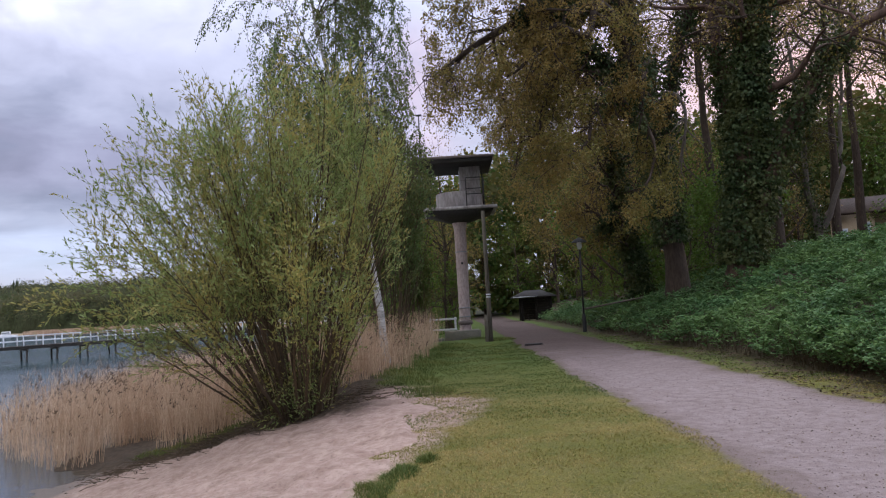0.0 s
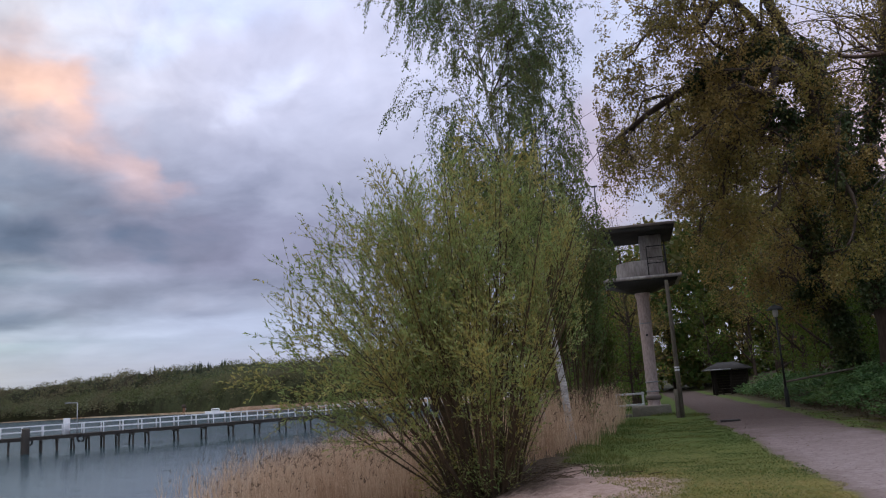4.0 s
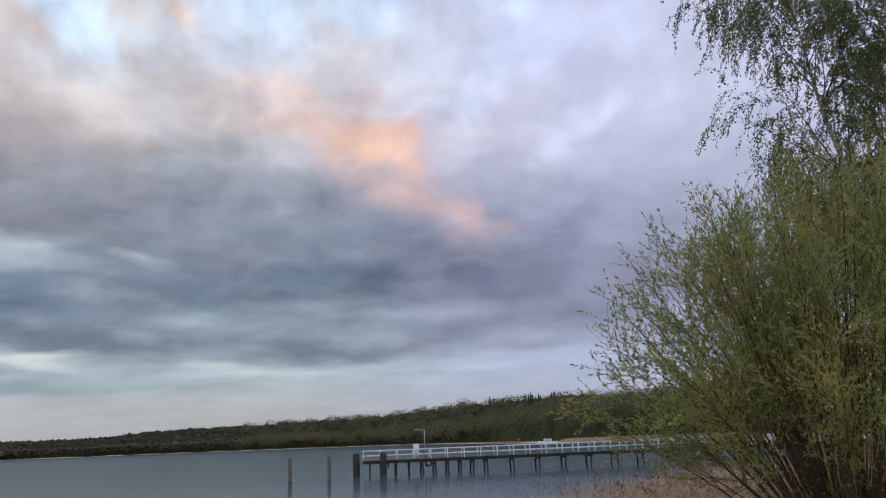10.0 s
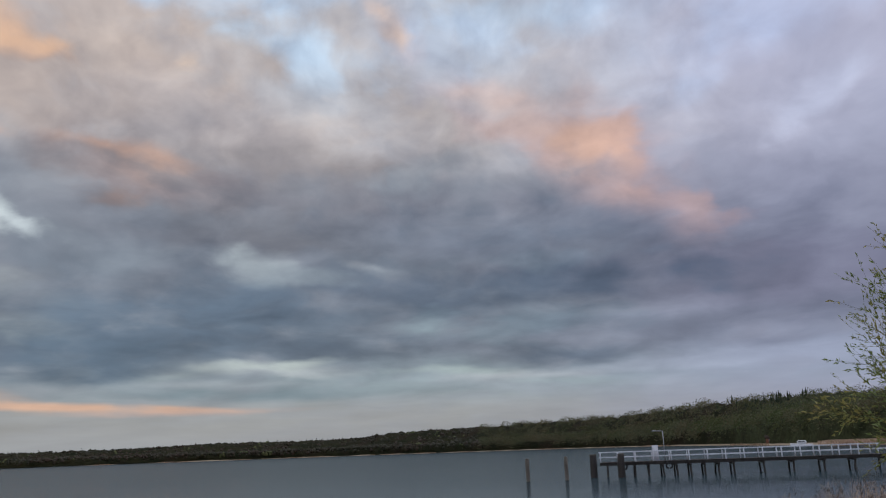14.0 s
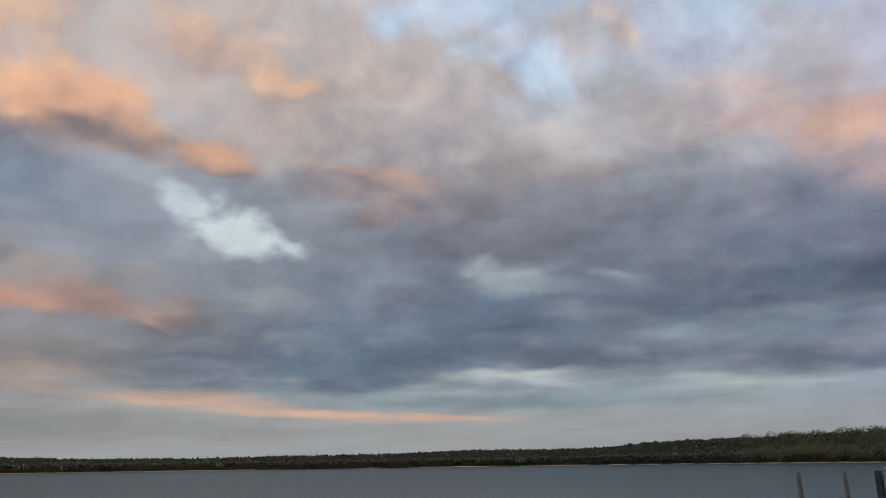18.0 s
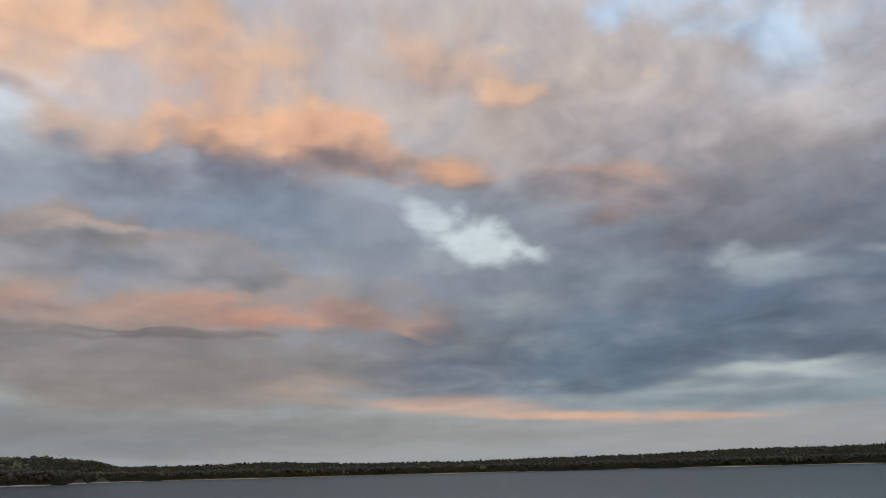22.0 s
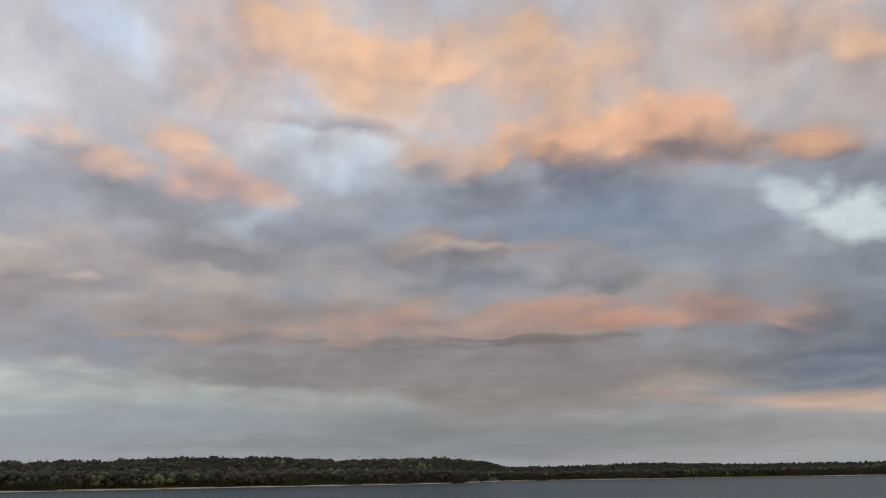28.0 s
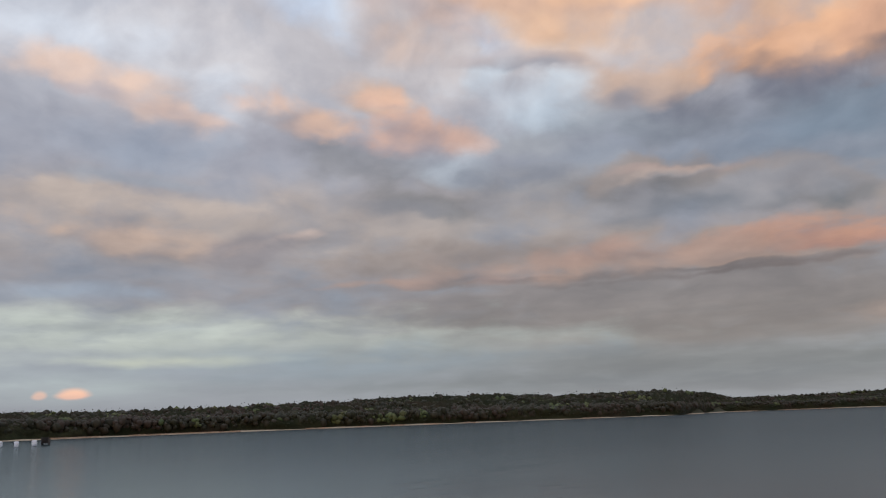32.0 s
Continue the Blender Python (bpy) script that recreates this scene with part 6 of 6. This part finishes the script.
# forked birch and the trees of the wood behind
fork = [[(19.4, 40.6, 2.5), (19.3, 40.7, 4.6), (19.0, 40.8, 6.6), (18.95, 40.8, 9.6), (18.6, 41, 15)], [(19.35, 40.65, 4.2), (20.2, 40.2, 6.2), (20.5, 40.1, 8.0), (20.7, 40, 11), (20.9, 40, 15)]]
ivy_oak("forked_birch", "forked pale-barked birch on the wooded bank", [(fork[0], 0.22, 0.08), (fork[1], 0.17, 0.06)], 44, PALE_WOOD, [1500, 0], [(12, 3.0, 0.05, 0.5), (12, 3.0, 0.05, 0.5)], WOOD_LEAF)


def plant_wood():
    g = rng(77)
    kinds = [wood_tree("wood_tree", "tall dark-stemmed tree in spring leaf", 19, 51, WOOD_LEAF, 0.30, None, 0.30, 0.30, 13, thick=10),
             wood_tree("wood_tree", "slim dark-stemmed tree in spring leaf", 17, 52, WOOD_LEAF, 0.28, None, 0.20, 0.28, 13, thick=11),
             wood_tree("wood_tree", "tall bronze-leaved oak of the wood", 16, 53, OAK_LEAF, 0.24, None, 0.12, 0.38, 15, thick=15),
             wood_tree("wood_tree", "young fresh green tree of the wood", 9, 54, FRESH_LEAF, 0.20, None, 0.10, 0.34, 12, thick=16),
             wood_tree("undergrowth_bush", "fresh green undergrowth bush in the wood", 4.5, 55, FRESH_LEAF, 0.16, STEM, 0.04, 0.42, 14, "bushes of the wood", 18),
             wood_tree("wood_tree", "tall bare-stemmed oak coming into bronze leaf", 21, 56, OAK_LEAF, 0.17, None, 0.40, 0.30, 16, thick=17)]
    spots = [(2, 0.2, 46.5), (2, 9.9, 43.5), (2, 0.4, 52.0), (2, 10.3, 52.5), (4, 11.0, 36.0), (4, 13.0, 37.5), (4, 10.2, 40.5), (3, 12.5, 41.5), (4, 16.0, 39.0),
             (3, 15.0, 45.0), (2, 11.5, 48.0), (0, -3.5, 50.0), (1, -5.0, 56.0), (1, -2.4, 45.0), (4, -2.6, 42.0), (3, -1.2, 47.5), (4, 0.2, 56.0),
             (2, 0.2, 60.0), (2, 10.5, 57.0), (2, 10.8, 65.0), (2, 0.0, 69.0), (2, 10.4, 74.0), (2, -0.4, 79.0), (2, 4.5, 92.0), (2, 8.0, 96.0), (2, 13.5, 52.0), (2, 17.0, 49.0), (2, 22.0, 52.0), (2, 19.0, 57.0),
             (4, 11.0, 44.0), (4, 9.8, 46.5), (4, 12.5, 47.0), (4, 10.6, 50.0), (4, 10.4, 54.0), (4, 0.3, 44.0),
             (5, 21.5, 43.0), (5, 25.5, 48.0), (5, 17.5, 44.5), (5, 29.5, 50.0), (5, 23.0, 55.0), (5, 14.5, 42.0), (5, 19.5, 50.5), (5, 33.0, 57.0), (5, 27.0, 43.5), (5, 16.0, 37.5)]
    for _ in range(3000):
        if len(spots) > 150:
            break
        y = g.uniform(40, 135)
        x = g.uniform(-12, 75)
        if 1.0 < x < 9.8 and y < 78:
            continue
        if x < np.interp(y, [40, 70, 100, 140], [-1, -8, -5, -10]) or x > 0.72 * y + 4 or math.hypot(x - 30, y - 58) < 9:
            continue
        if abs(x / y - 0.49) < 0.055 and y < 60 and x > 18:
            continue
        if min(math.hypot(x - a, y - b) for _, a, b in spots) < (2.2 if y < 80 else 2.8):
            continue
        spots.append((int(g.choice([0, 0, 1, 2, 3, 3, 4, 4, 4])), x, y))
    used = set()
    for kind, x, y in spots:
        size = g.uniform(0.82, 1.18)
        if x < 2.0:  # only low growth behind the tower and the birch
            size = min(size, (0.178 * math.hypot(x, y) + 1.65) / (19, 17, 16, 9, 4.5, 21)[kind])
        m = pose(x, y, float(z_at(x, y)), 0, 0, g.uniform(0, 360)) @ Matrix.Scale(size, 4)
        if kind in used:
            copy_thing(kinds[kind], m)
        else:
            kinds[kind].matrix_world = m
            used.add(kind)


plant_wood()


def wood_depths():
    """Leafage of the deep wood, too far in to tell its trees apart."""
    g = rng(78)
    n = 70000
    x, y = g.uniform(-9, 62, n), g.uniform(82, 112, n)
    z = z_at(x, y) + np.where(x < 2.5, 15.0, 17.5) * g.uniform(0, 1, n) ** 0.8
    c = np.stack([x, y, z], 1)
    c = c[lattice(x * 0.5, z * 0.5, 5) > 0.2]
    size = g.uniform(0.45, 1.0, len(c))
    leaves = Shape().leaves(c, g.normal(size=c.shape), size, size * 0.7, 3)
    tagged(part("deep_wood_leafage", leaves, WOOD_LEAF), "dark closed leafage of the deep wood", "wood", kind="stuff")


wood_depths()


# ---- low plants ----
def bank_shrubs():
    """The dense leafy shrubs that cover the bank: arching shoots, each ending in a rosette of level leaves."""
    g = rng(61)
    n = 11000
    y = 8.5 + 51 * g.uniform(0, 1, n) ** 1.55
    x = 6.95 + (np.clip(0.64 * y + 1.5, 8.6, 17) - 6.95) * g.uniform(0, 1, n) ** 1.1
    keep = (y < 42) | (x < 9.5)
    x, y = x[keep], y[keep]
    n = len(x)
    z = z_at(x, y)
    clump = lattice(x * 1.1, y * 1.1, 9)
    tall = (0.30 + 0.85 * clump) * np.interp(x, [6.9, 7.5, 9.5], [0.75, 1.0, 0.85]) * np.interp(y, [9, 30, 42], [1.0, 0.95, 0.85]) * g.uniform(0.75, 1.1, n)
    k = 5
    a = g.uniform(0, 6.283, n)
    out = g.uniform(0.1, 0.45, n)
    t = np.linspace(0, 1, k)[None, :]
    P = np.stack([x[:, None] + np.cos(a)[:, None] * out[:, None] * t ** 1.5 - 0.12 * t, y[:, None] + np.sin(a)[:, None] * out[:, None] * t ** 1.5 - 0.05 * t,
                  z[:, None] - 0.05 + tall[:, None] * (1.15 * t - 0.15 * t ** 3)], -1)
    R = np.full((n, k), 0.006) * np.linspace(1, 0.4, k)[None]
    s = Shape()

    def rosette(lines, per, size, at, reach):
        idx = np.repeat(np.arange(len(lines)), per)
        p, tan, _ = along_line(lines[idx], np.clip(g.normal(at, reach, len(idx)), 0.1, 1.0))
        b = g.uniform(0, 6.283, len(idx))
        d = np.stack([np.cos(b), np.sin(b), g.normal(0.02, 0.30, len(idx))], 1)
        nrm = unit(np.array([0, 0, 1.0]) + 0.45 * g.normal(size=d.shape) + 0.2 * tan)
        ln = size * g.uniform(0.65, 1.3, len(idx))
        s.leaves(p + d * 0.02, d, ln, ln * 0.5, int(g.integers(1 << 30)), nrm, 0.05)

    near = y < 22
    rosette(P[near], 18, 0.088, 0.96, 0.04)
    rosette(P[near], 17, 0.085, 0.62, 0.16)
    rosette(P[~near], 14, 0.12, 0.95, 0.05)
    rosette(P[~near], 7, 0.14, 0.6, 0.16)
    plants = part("bank_shrubs", s, SHRUB_LEAF)
    tagged(plants, "dense low green shrubs covering the bank", "shrubs", kind="stuff")
    stems = part("shrub_stems", Shape().tubes(P[x < 8.2], R[x < 8.2], 3), STEM)
    tagged(stems, "thin brown shoots under the bank shrubs", "shrub stems", kind="stuff")


bank_shrubs()


def lawn_grass():
    g = rng(62)
    s = Shape()
    n = 230000
    y = 5.2 + 26 * g.uniform(0, 1, n) ** 1.8
    x = g.uniform(-1.3, 7.0, n)
    keep = ((x < 2.55 + 0.35 * (lattice(y * 1.3, x * 0, 2) - 0.3)) & (x > -0.7 + 0.9 * (lattice(x * 1.1, y * 1.1, 4) - 0.3))) | ((x > 5.75) & (lattice(x * 2, y * 2, 6) > 0.35))
    keep &= lattice(x * 1.6, y * 1.6, 12) + 0.5 * g.uniform(0, 1, n) > 0.42
    x, y = x[keep], y[keep]
    at = np.stack([x, y, z_at(x, y) - 0.005], 1)
    h = (0.010 + 0.020 * lattice(x * 0.9, y * 0.9, 15)) * g.uniform(0.6, 1.5, len(x))
    tip = at + np.stack([g.normal(size=len(x)) * 0.025, g.normal(size=len(x)) * 0.025, h], 1)
    green = y + 6 * (lattice(x * 0.7, y * 0.7, 21) - 0.5) + g.normal(size=len(y)) * 1.5 > 13.5
    tagged(part("lawn_grass", s.blades(at[~green], tip[~green], 0.005 + y[~green] * 0.0006, 3), GRASS), "short worn yellow-green lawn grass", "grass", kind="stuff")
    shade_side = Shape().blades(at[green], tip[green], 0.005 + y[green] * 0.0006, 4)
    tagged(part("lawn_grass", shade_side, LUSH), "greener lawn grass towards the trees", "grass", kind="stuff")
    # taller lush tufts along the sand, the reeds and the tower
    s = Shape()
    spots = [(-0.75, 7.4, 0.20), (-0.55, 7.9, 0.20), (-0.3, 8.5, 0.12), (-0.5, 15.3, 0.6), (-0.9, 17.5, 0.7), (-1.1, 19.5, 0.8), (-0.8, 22, 0.9), (-0.6, 25, 0.9),
             (-0.3, 28, 0.9), (0.1, 31, 0.8), (1.2, 34.8, 0.6), (2.2, 33.0, 0.6), (-6.0, 16.2, 0.4), (-5.4, 16.8, 0.4), (-4.6, 16.6, 0.5)]
    for cx, cy, r in spots:
        k = int((3500 if cy < 14 else 1300) * r)
        a, q = g.uniform(0, 6.283, k), r * np.sqrt(g.uniform(0, 1, k))
        x, y = cx + np.cos(a) * q, cy + np.sin(a) * q * 1.6
        at = np.stack([x, y, z_at(x, y) - 0.01], 1)
        h = g.uniform(0.03, 0.10, k) * (1.3 - 0.6 * q / r) * (1.4 if cy > 14 else 1.0)
        tip = at + np.stack([g.normal(size=k) * 0.05, g.normal(size=k) * 0.05, h], 1)
        s.blades(at, tip, 0.008 if cy < 14 else 0.013, int(cy * 10))
    tagged(part("grass_tufts", s, LUSH), "lush green grass tufts along the sand and reeds", "grass", kind="stuff")


lawn_grass()


def reed_bed():
    g = rng(63)
    n = 60000
    y = 15.5 + 34 * g.uniform(0, 1, n) ** 1.3
    x = g.uniform(-17, 0.5, n)
    edge = np.interp(y, [15.5, 17, 19, 21, 25, 31, 40, 50], [-6.2, -3.2, -1.7, -1.1, -0.9, -0.5, -0.9, -2.0]) + (lattice(y * 0.9, x * 0.2, 3) - 0.5) * 0.6
    left = np.interp(y, [16.5, 17.5, 19, 22, 28, 40, 50], [-8.6, -10.4, -11.8, -13.2, -15, -16.5, -17]) + (lattice(y * 1.1, y * 0, 8) - 0.5) * 2.0
    front = np.interp(x, [-12, -10, -8.5, -7, -5.5, -4], [19, 17.7, 17.0, 17.1, 16.7, 16.3]) + (lattice(x * 1.7, x * 0, 11) - 0.5) * 1.0
    keep = (x < edge) & (x > left) & (y > front) & (np.hypot(x + 2.8, y - 15.3) > 1.2)
    keep &= (lattice(x * 0.8, y * 0.8, 14) > 0.2) & (g.uniform(0, 1, n) < np.interp(x - left, [0, 2.5], [0.35, 1]))
    x, y = x[keep], y[keep]
    z = np.maximum(z_at(x, y), LAKE - 0.4)
    at = np.stack([x, y, z - 0.05], 1)
    h = 0.80 * g.uniform(0.7, 1.85, len(x)) ** 1.1 * (0.8 + 0.4 * lattice(x * 0.5, y * 0.5, 16)) + (LAKE - z).clip(0)
    tip = at + np.stack([g.normal(size=len(x)) * 0.27 + 0.08, g.normal(size=len(x)) * 0.27, h], 1)
    s = Shape().blades(at, tip, g.uniform(0.006, 0.016, len(x)), 5)
    # loose leaf blades half way up the stalks
    j = g.integers(0, len(x), 34000)
    p = at[j] + (tip[j] - at[j]) * g.uniform(0.25, 0.95, len(j))[:, None]
    s.leaves(p, g.normal(size=p.shape) * 0.6 + np.array([0.1, 0, 0.7]), g.uniform(0.12, 0.34, len(j)), 0.013, 8)
    plume = g.choice(len(x), 4200, replace=False)
    at_top = np.repeat(tip[plume], 5, 0) + g.normal(size=(len(plume) * 5, 3)) * np.array([0.012, 0.012, 0.05])
    heads = Shape().leaves(at_top, g.normal(size=at_top.shape) * 0.4 + np.array([0.5, 0, 0.8]), g.uniform(0.05, 0.12, len(at_top)), 0.022, 9)
    tagged(part("reed_plumes", heads, LITTER), "small brown seed plumes on the dry reeds", "reeds", kind="stuff")
    tagged(part("reeds", s, REED), "dense bed of dry straw-coloured reeds at the water", "reeds", kind="stuff")


reed_bed()


def litter():
    """Dead leaves, broken reed and sticks on the sand, the path and under the shrubs."""
    g = rng(64)
    s = Shape()
    n = 9000
    x, y = g.uniform(5.6, 7.6, n), 9 + 28 * g.uniform(0, 1, n) ** 1.5
    p = np.stack([x, y, z_at(x, y) + 0.012], 1)
    m = 5200
    x, y = g.uniform(2.5, 5.9, m), 5.5 + 22 * g.uniform(0, 1, m) ** 1.6
    p = np.vstack([p, np.stack([x, y, z_at(x, y) + 0.008], 1)])
    m = 7000
    t = g.uniform(0, 1, m)
    x, y = -6.0 + 4.2 * t + g.normal(size=m) * 0.55, 15.1 + 0.9 * t + g.normal(size=m) * 0.55
    p = np.vstack([p, np.stack([x, y, z_at(x, y) + 0.012], 1)])
    d = g.normal(size=p.shape) * np.array([1, 1, 0.15])
    nrm = unit(g.normal(size=p.shape) * 0.35 + np.array([0, 0, 1.0]))
    ln = np.where((p[:, 0] > 2.4) & (p[:, 0] < 5.6), g.uniform(0.012, 0.032, len(p)), g.uniform(0.02, 0.07, len(p)))
    s.leaves(p, d, ln, ln * 0.6, 4, nrm, 0.1)
    tagged(part("leaf_litter", s, LITTER), "brown dead leaves scattered on the ground", "leaf litter", kind="stuff")
    n = 900
    t = g.uniform(0, 1, n)
    x, y = -6.0 + 4.4 * t + g.normal(size=n) * 0.6, 15.0 + 0.9 * t + g.normal(size=n) * 0.6
    z = z_at(x, y)
    a = g.uniform(0, 6.283, n)
    ln = g.uniform(0.1, 0.5, n)
    p0 = np.stack([x, y, z + 0.012], 1)
    p2 = p0 + np.stack([np.cos(a) * ln, np.sin(a) * ln, g.uniform(0, 0.06, n)], 1)
    p1 = (p0 + p2) / 2 + g.normal(size=p0.shape) * 0.02
    tagged(part("driftwood_sticks", Shape().tubes(np.stack([p0, p1, p2], 1), np.full((n, 3), 0.006), 4), STEM), "dark broken sticks and reed stalks at the bush", "sticks", kind="stuff")


litter()


# ---- the far shores ----
def far_woods():
    g = rng(71)
    leafy, dark, fresh = Shape(), Shape(), Shape()

    def spires(shape, x, y, z, h, w):
        """Pointed conifers: tiers of drooping boughs that narrow to a tip."""
        t = np.linspace(0, 1, 15)[None]
        tier = np.where(np.arange(15) % 2 == 0, 1.0, 0.55)[None]
        sway = np.cumsum(g.normal(size=(len(x), 15, 2)) * 0.06, 1)
        P = np.stack([x[:, None] + sway[..., 0], y[:, None] + sway[..., 1], z[:, None] + h[:, None] * t], -1)
        R = w[:, None] * (1.02 - t) ** 0.8 * tier * g.uniform(0.75, 1.25, (len(x), 15))
        shape.tubes(P, np.maximum(R, 0.05), 7)

    # one heaving canopy from the strand up over the hill
    az = np.arange(9.0, 171.0, 0.09)
    d, _ = far_shore(az)
    back = np.array([5, 5.5, 6, 6.5, 7.5, 9, 11, 14, 17, 20, 24, 28, 33, 38, 44, 50, 57, 64, 72, 80, 90, 100, 112, 125, 140, 160, 185], float)
    up = np.array([0, 0.12, 0.26, 0.4, 0.56, 0.70, 0.80, 0.86, 0.9, 0.93, 0.95, 0.97] + [1.0] * 15)
    A, B = np.meshgrid(az, back, indexing="ij")
    D = np.repeat(d[:, None], len(back), 1)
    s_arc = np.radians(A) * 700.0 * (D / 700.0) ** 0.15
    lump = (lattice(s_arc * 0.16, B * 0.14, 31) - 0.5) * 4.2 + (lattice(s_arc * 0.37, B * 0.33, 32) - 0.5) * 2.6 + (lattice(s_arc * 0.8, B * 0.6, 33) - 0.5) * 1.2
    tall = 11.4 + (lattice(s_arc * 0.035, B * 0.03, 34) - 0.5) * 3.0
    tall = tall * np.interp(A, [28, 36, 108, 113], [1.0, 0.93, 0.88, 0.84])
    U = np.repeat(up[None], len(az), 0)
    r = D + B + (lattice(s_arc * 0.2, U * 6, 35) - 0.5) * 6.0 * np.sin(np.pi * np.clip(U, 0, 1)) + (lattice(s_arc * 0.03, U * 0, 36) - 0.5) * 8
    x, y = -r * np.sin(np.radians(A)), r * np.cos(np.radians(A))
    gz = z_at(x, y)
    z = gz - 0.4 + U * (tall + lump * np.clip(U * 1.3, 0, 1))
    m, k2 = A.shape
    k = k2
    ii, jj = np.meshgrid(np.arange(m - 1), np.arange(k - 1), indexing="ij")
    quads = np.stack([ii * k + jj, ii * k + jj + 1, (ii + 1) * k + jj + 1, (ii + 1) * k + jj], -1).reshape(-1, 4)
    sheet = Shape().give(np.stack([x, y, z], -1).reshape(-1, 3), quads)
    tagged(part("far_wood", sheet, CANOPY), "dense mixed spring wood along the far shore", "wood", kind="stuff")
    # rounded crowns that make up the canopy, dense along the shore and on the skyline
    ball = bmesh.new()
    bmesh.ops.create_icosphere(ball, subdivisions=1, radius=1)
    ball.verts.index_update()
    bv = np.array([v.co[:] for v in ball.verts])
    bf = np.array([[v.index for v in f.verts] for f in ball.faces])
    ball.free()
    n = 15000
    ca = g.uniform(9, 170, n)
    near = ca < 50
    spare = near & (g.uniform(0, 1, n) < 0.5)
    cd, _ = far_shore(ca)
    deep = np.where(g.uniform(0, 1, n) < 0.6, 4 + 40 * g.uniform(0, 1, n) ** 1.2, g.uniform(40, 165, n))
    rr = cd + deep + 2
    cx, cy = -rr * np.sin(np.radians(ca)), rr * np.cos(np.radians(ca))
    low = np.interp(ca, [28, 36, 108, 113], [1.0, 0.92, 0.86, 0.82])
    wide = g.uniform(1.0, 2.5, n) * (0.8 + 0.5 * lattice(ca * 3, deep * 0.05, 38)) * np.clip(cd / 520, 0.55, 1.15)
    cz = z_at(cx, cy) + (g.uniform(9.2, 11.8, n) + (lattice(ca * 1.7, deep * 0.03, 39) - 0.5) * 2.6) * low - 0.4
    cz = cz - np.where(deep < 9, g.uniform(0, 5, n), 0)
    bump = 1 + g.normal(size=(n, len(bv))) * 0.16
    pts = bv[None] * bump[..., None] * np.stack([wide, wide, wide * g.uniform(0.75, 1.25, n)], -1)[:, None] + np.stack([cx, cy, cz], -1)[:, None]
    wide = np.where(near, wide * 2.7, wide)
    cz = cz + np.where(near, 0.9, 0.0)
    young = lattice(ca * 1.3, deep * 0.04, 37) < np.interp(ca, [30, 45], [0.46, 0.2])
    for shape, ok in ((leafy, ~young & ~near), (fresh, young & ~near)):
        k = int(ok.sum())
        shape.give(pts[ok], None, (bf[None] + (np.arange(k) * len(bv))[:, None, None]))
    # nearer the pier every crown is a cluster of leafage
    olive = Shape()
    for shape, ok in ((olive, ~young & near & ~spare), (fresh, young & near & ~spare)):
        i = np.repeat(np.nonzero(ok)[0], 95)
        d3 = unit(g.normal(size=(len(i), 3)))
        d3[:, 2] = np.abs(d3[:, 2]) * 1.1 - 0.45
        c = np.stack([cx[i], cy[i], cz[i]], 1) + d3 * (wide[i] * g.uniform(0.75, 1.35, len(i)))[:, None]
        size = np.clip(cd[i] * 0.0020, 0.5, 1.3) * g.uniform(0.5, 1.2, len(i))
        shape.leaves(c, d3 + g.normal(size=c.shape) * 0.5, size, size * 0.75, 4)
    tagged(part("bay_wood_leafage", olive, FAR_LEAF), "fresh olive-green trees round the bay", "wood", kind="stuff")
    n = 45000
    a, b = g.integers(0, m, n), g.integers(3, k2, n)
    c = np.stack([x[a, b], y[a, b], z[a, b]], 1) + g.normal(size=(n, 3)) * np.array([2.0, 2.0, 1.2])
    size = np.clip(D[a, b] * 0.0018, 0.6, 1.8) * g.uniform(0.5, 1.2, n)
    leafy.leaves(c, g.normal(size=c.shape), size, size * 0.8, 1)
    # single conifers that stand out of it
    n = 190
    a = np.concatenate([g.normal(31.5, 1.5, 40), g.uniform(36, 170, n - 40)])
    dd, _ = far_shore(a)
    dd = dd + g.uniform(70, 150, n)
    px, py = -dd * np.sin(np.radians(a)), dd * np.cos(np.radians(a))
    h = g.uniform(10.8, 15.5, n) * np.interp(a, [34, 37, 108, 113], [1.13, 0.97, 0.92, 0.90])
    spires(dark, px, py, z_at(px, py) - 0.5, h, h * 0.15)
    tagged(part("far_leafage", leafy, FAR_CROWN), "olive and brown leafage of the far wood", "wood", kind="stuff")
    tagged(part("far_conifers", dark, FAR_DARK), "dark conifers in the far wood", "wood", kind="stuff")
    tagged(part("far_fresh_trees", fresh, FAR_FRESH), "fresh green trees in the far wood", "wood", kind="stuff")
    # pale reeds at the foot of the woods
    n = 42000
    az = np.concatenate([g.uniform(15, 27.6, n // 2), g.uniform(9, 170, n // 2)])
    d, _ = far_shore(az)
    keep = (az < 28) | (lattice(az * 0.8, az * 0, 5) > 0.62)
    az, d = az[keep], d[keep]
    d = d + np.where(az < 28, g.uniform(-40, -4, len(d)), g.uniform(-6, 2, len(d)))
    x, y = -d * np.sin(np.radians(az)), d * np.cos(np.radians(az))
    at = np.stack([x, y, np.full(len(x), LAKE - 0.1)], 1)
    top = np.where(az < 28, 1.6, 1.0) * g.uniform(0.6, 1.3, len(x))
    tip = at + np.stack([g.normal(size=len(x)) * 0.4, g.normal(size=len(x)) * 0.4, top], 1)
    tagged(part("far_reeds", Shape().blades(at, tip, np.clip(d * 0.0012, 0.2, 0.9), 9), REED), "pale reeds fringing the far shore", "reeds", kind="stuff")


far_woods()
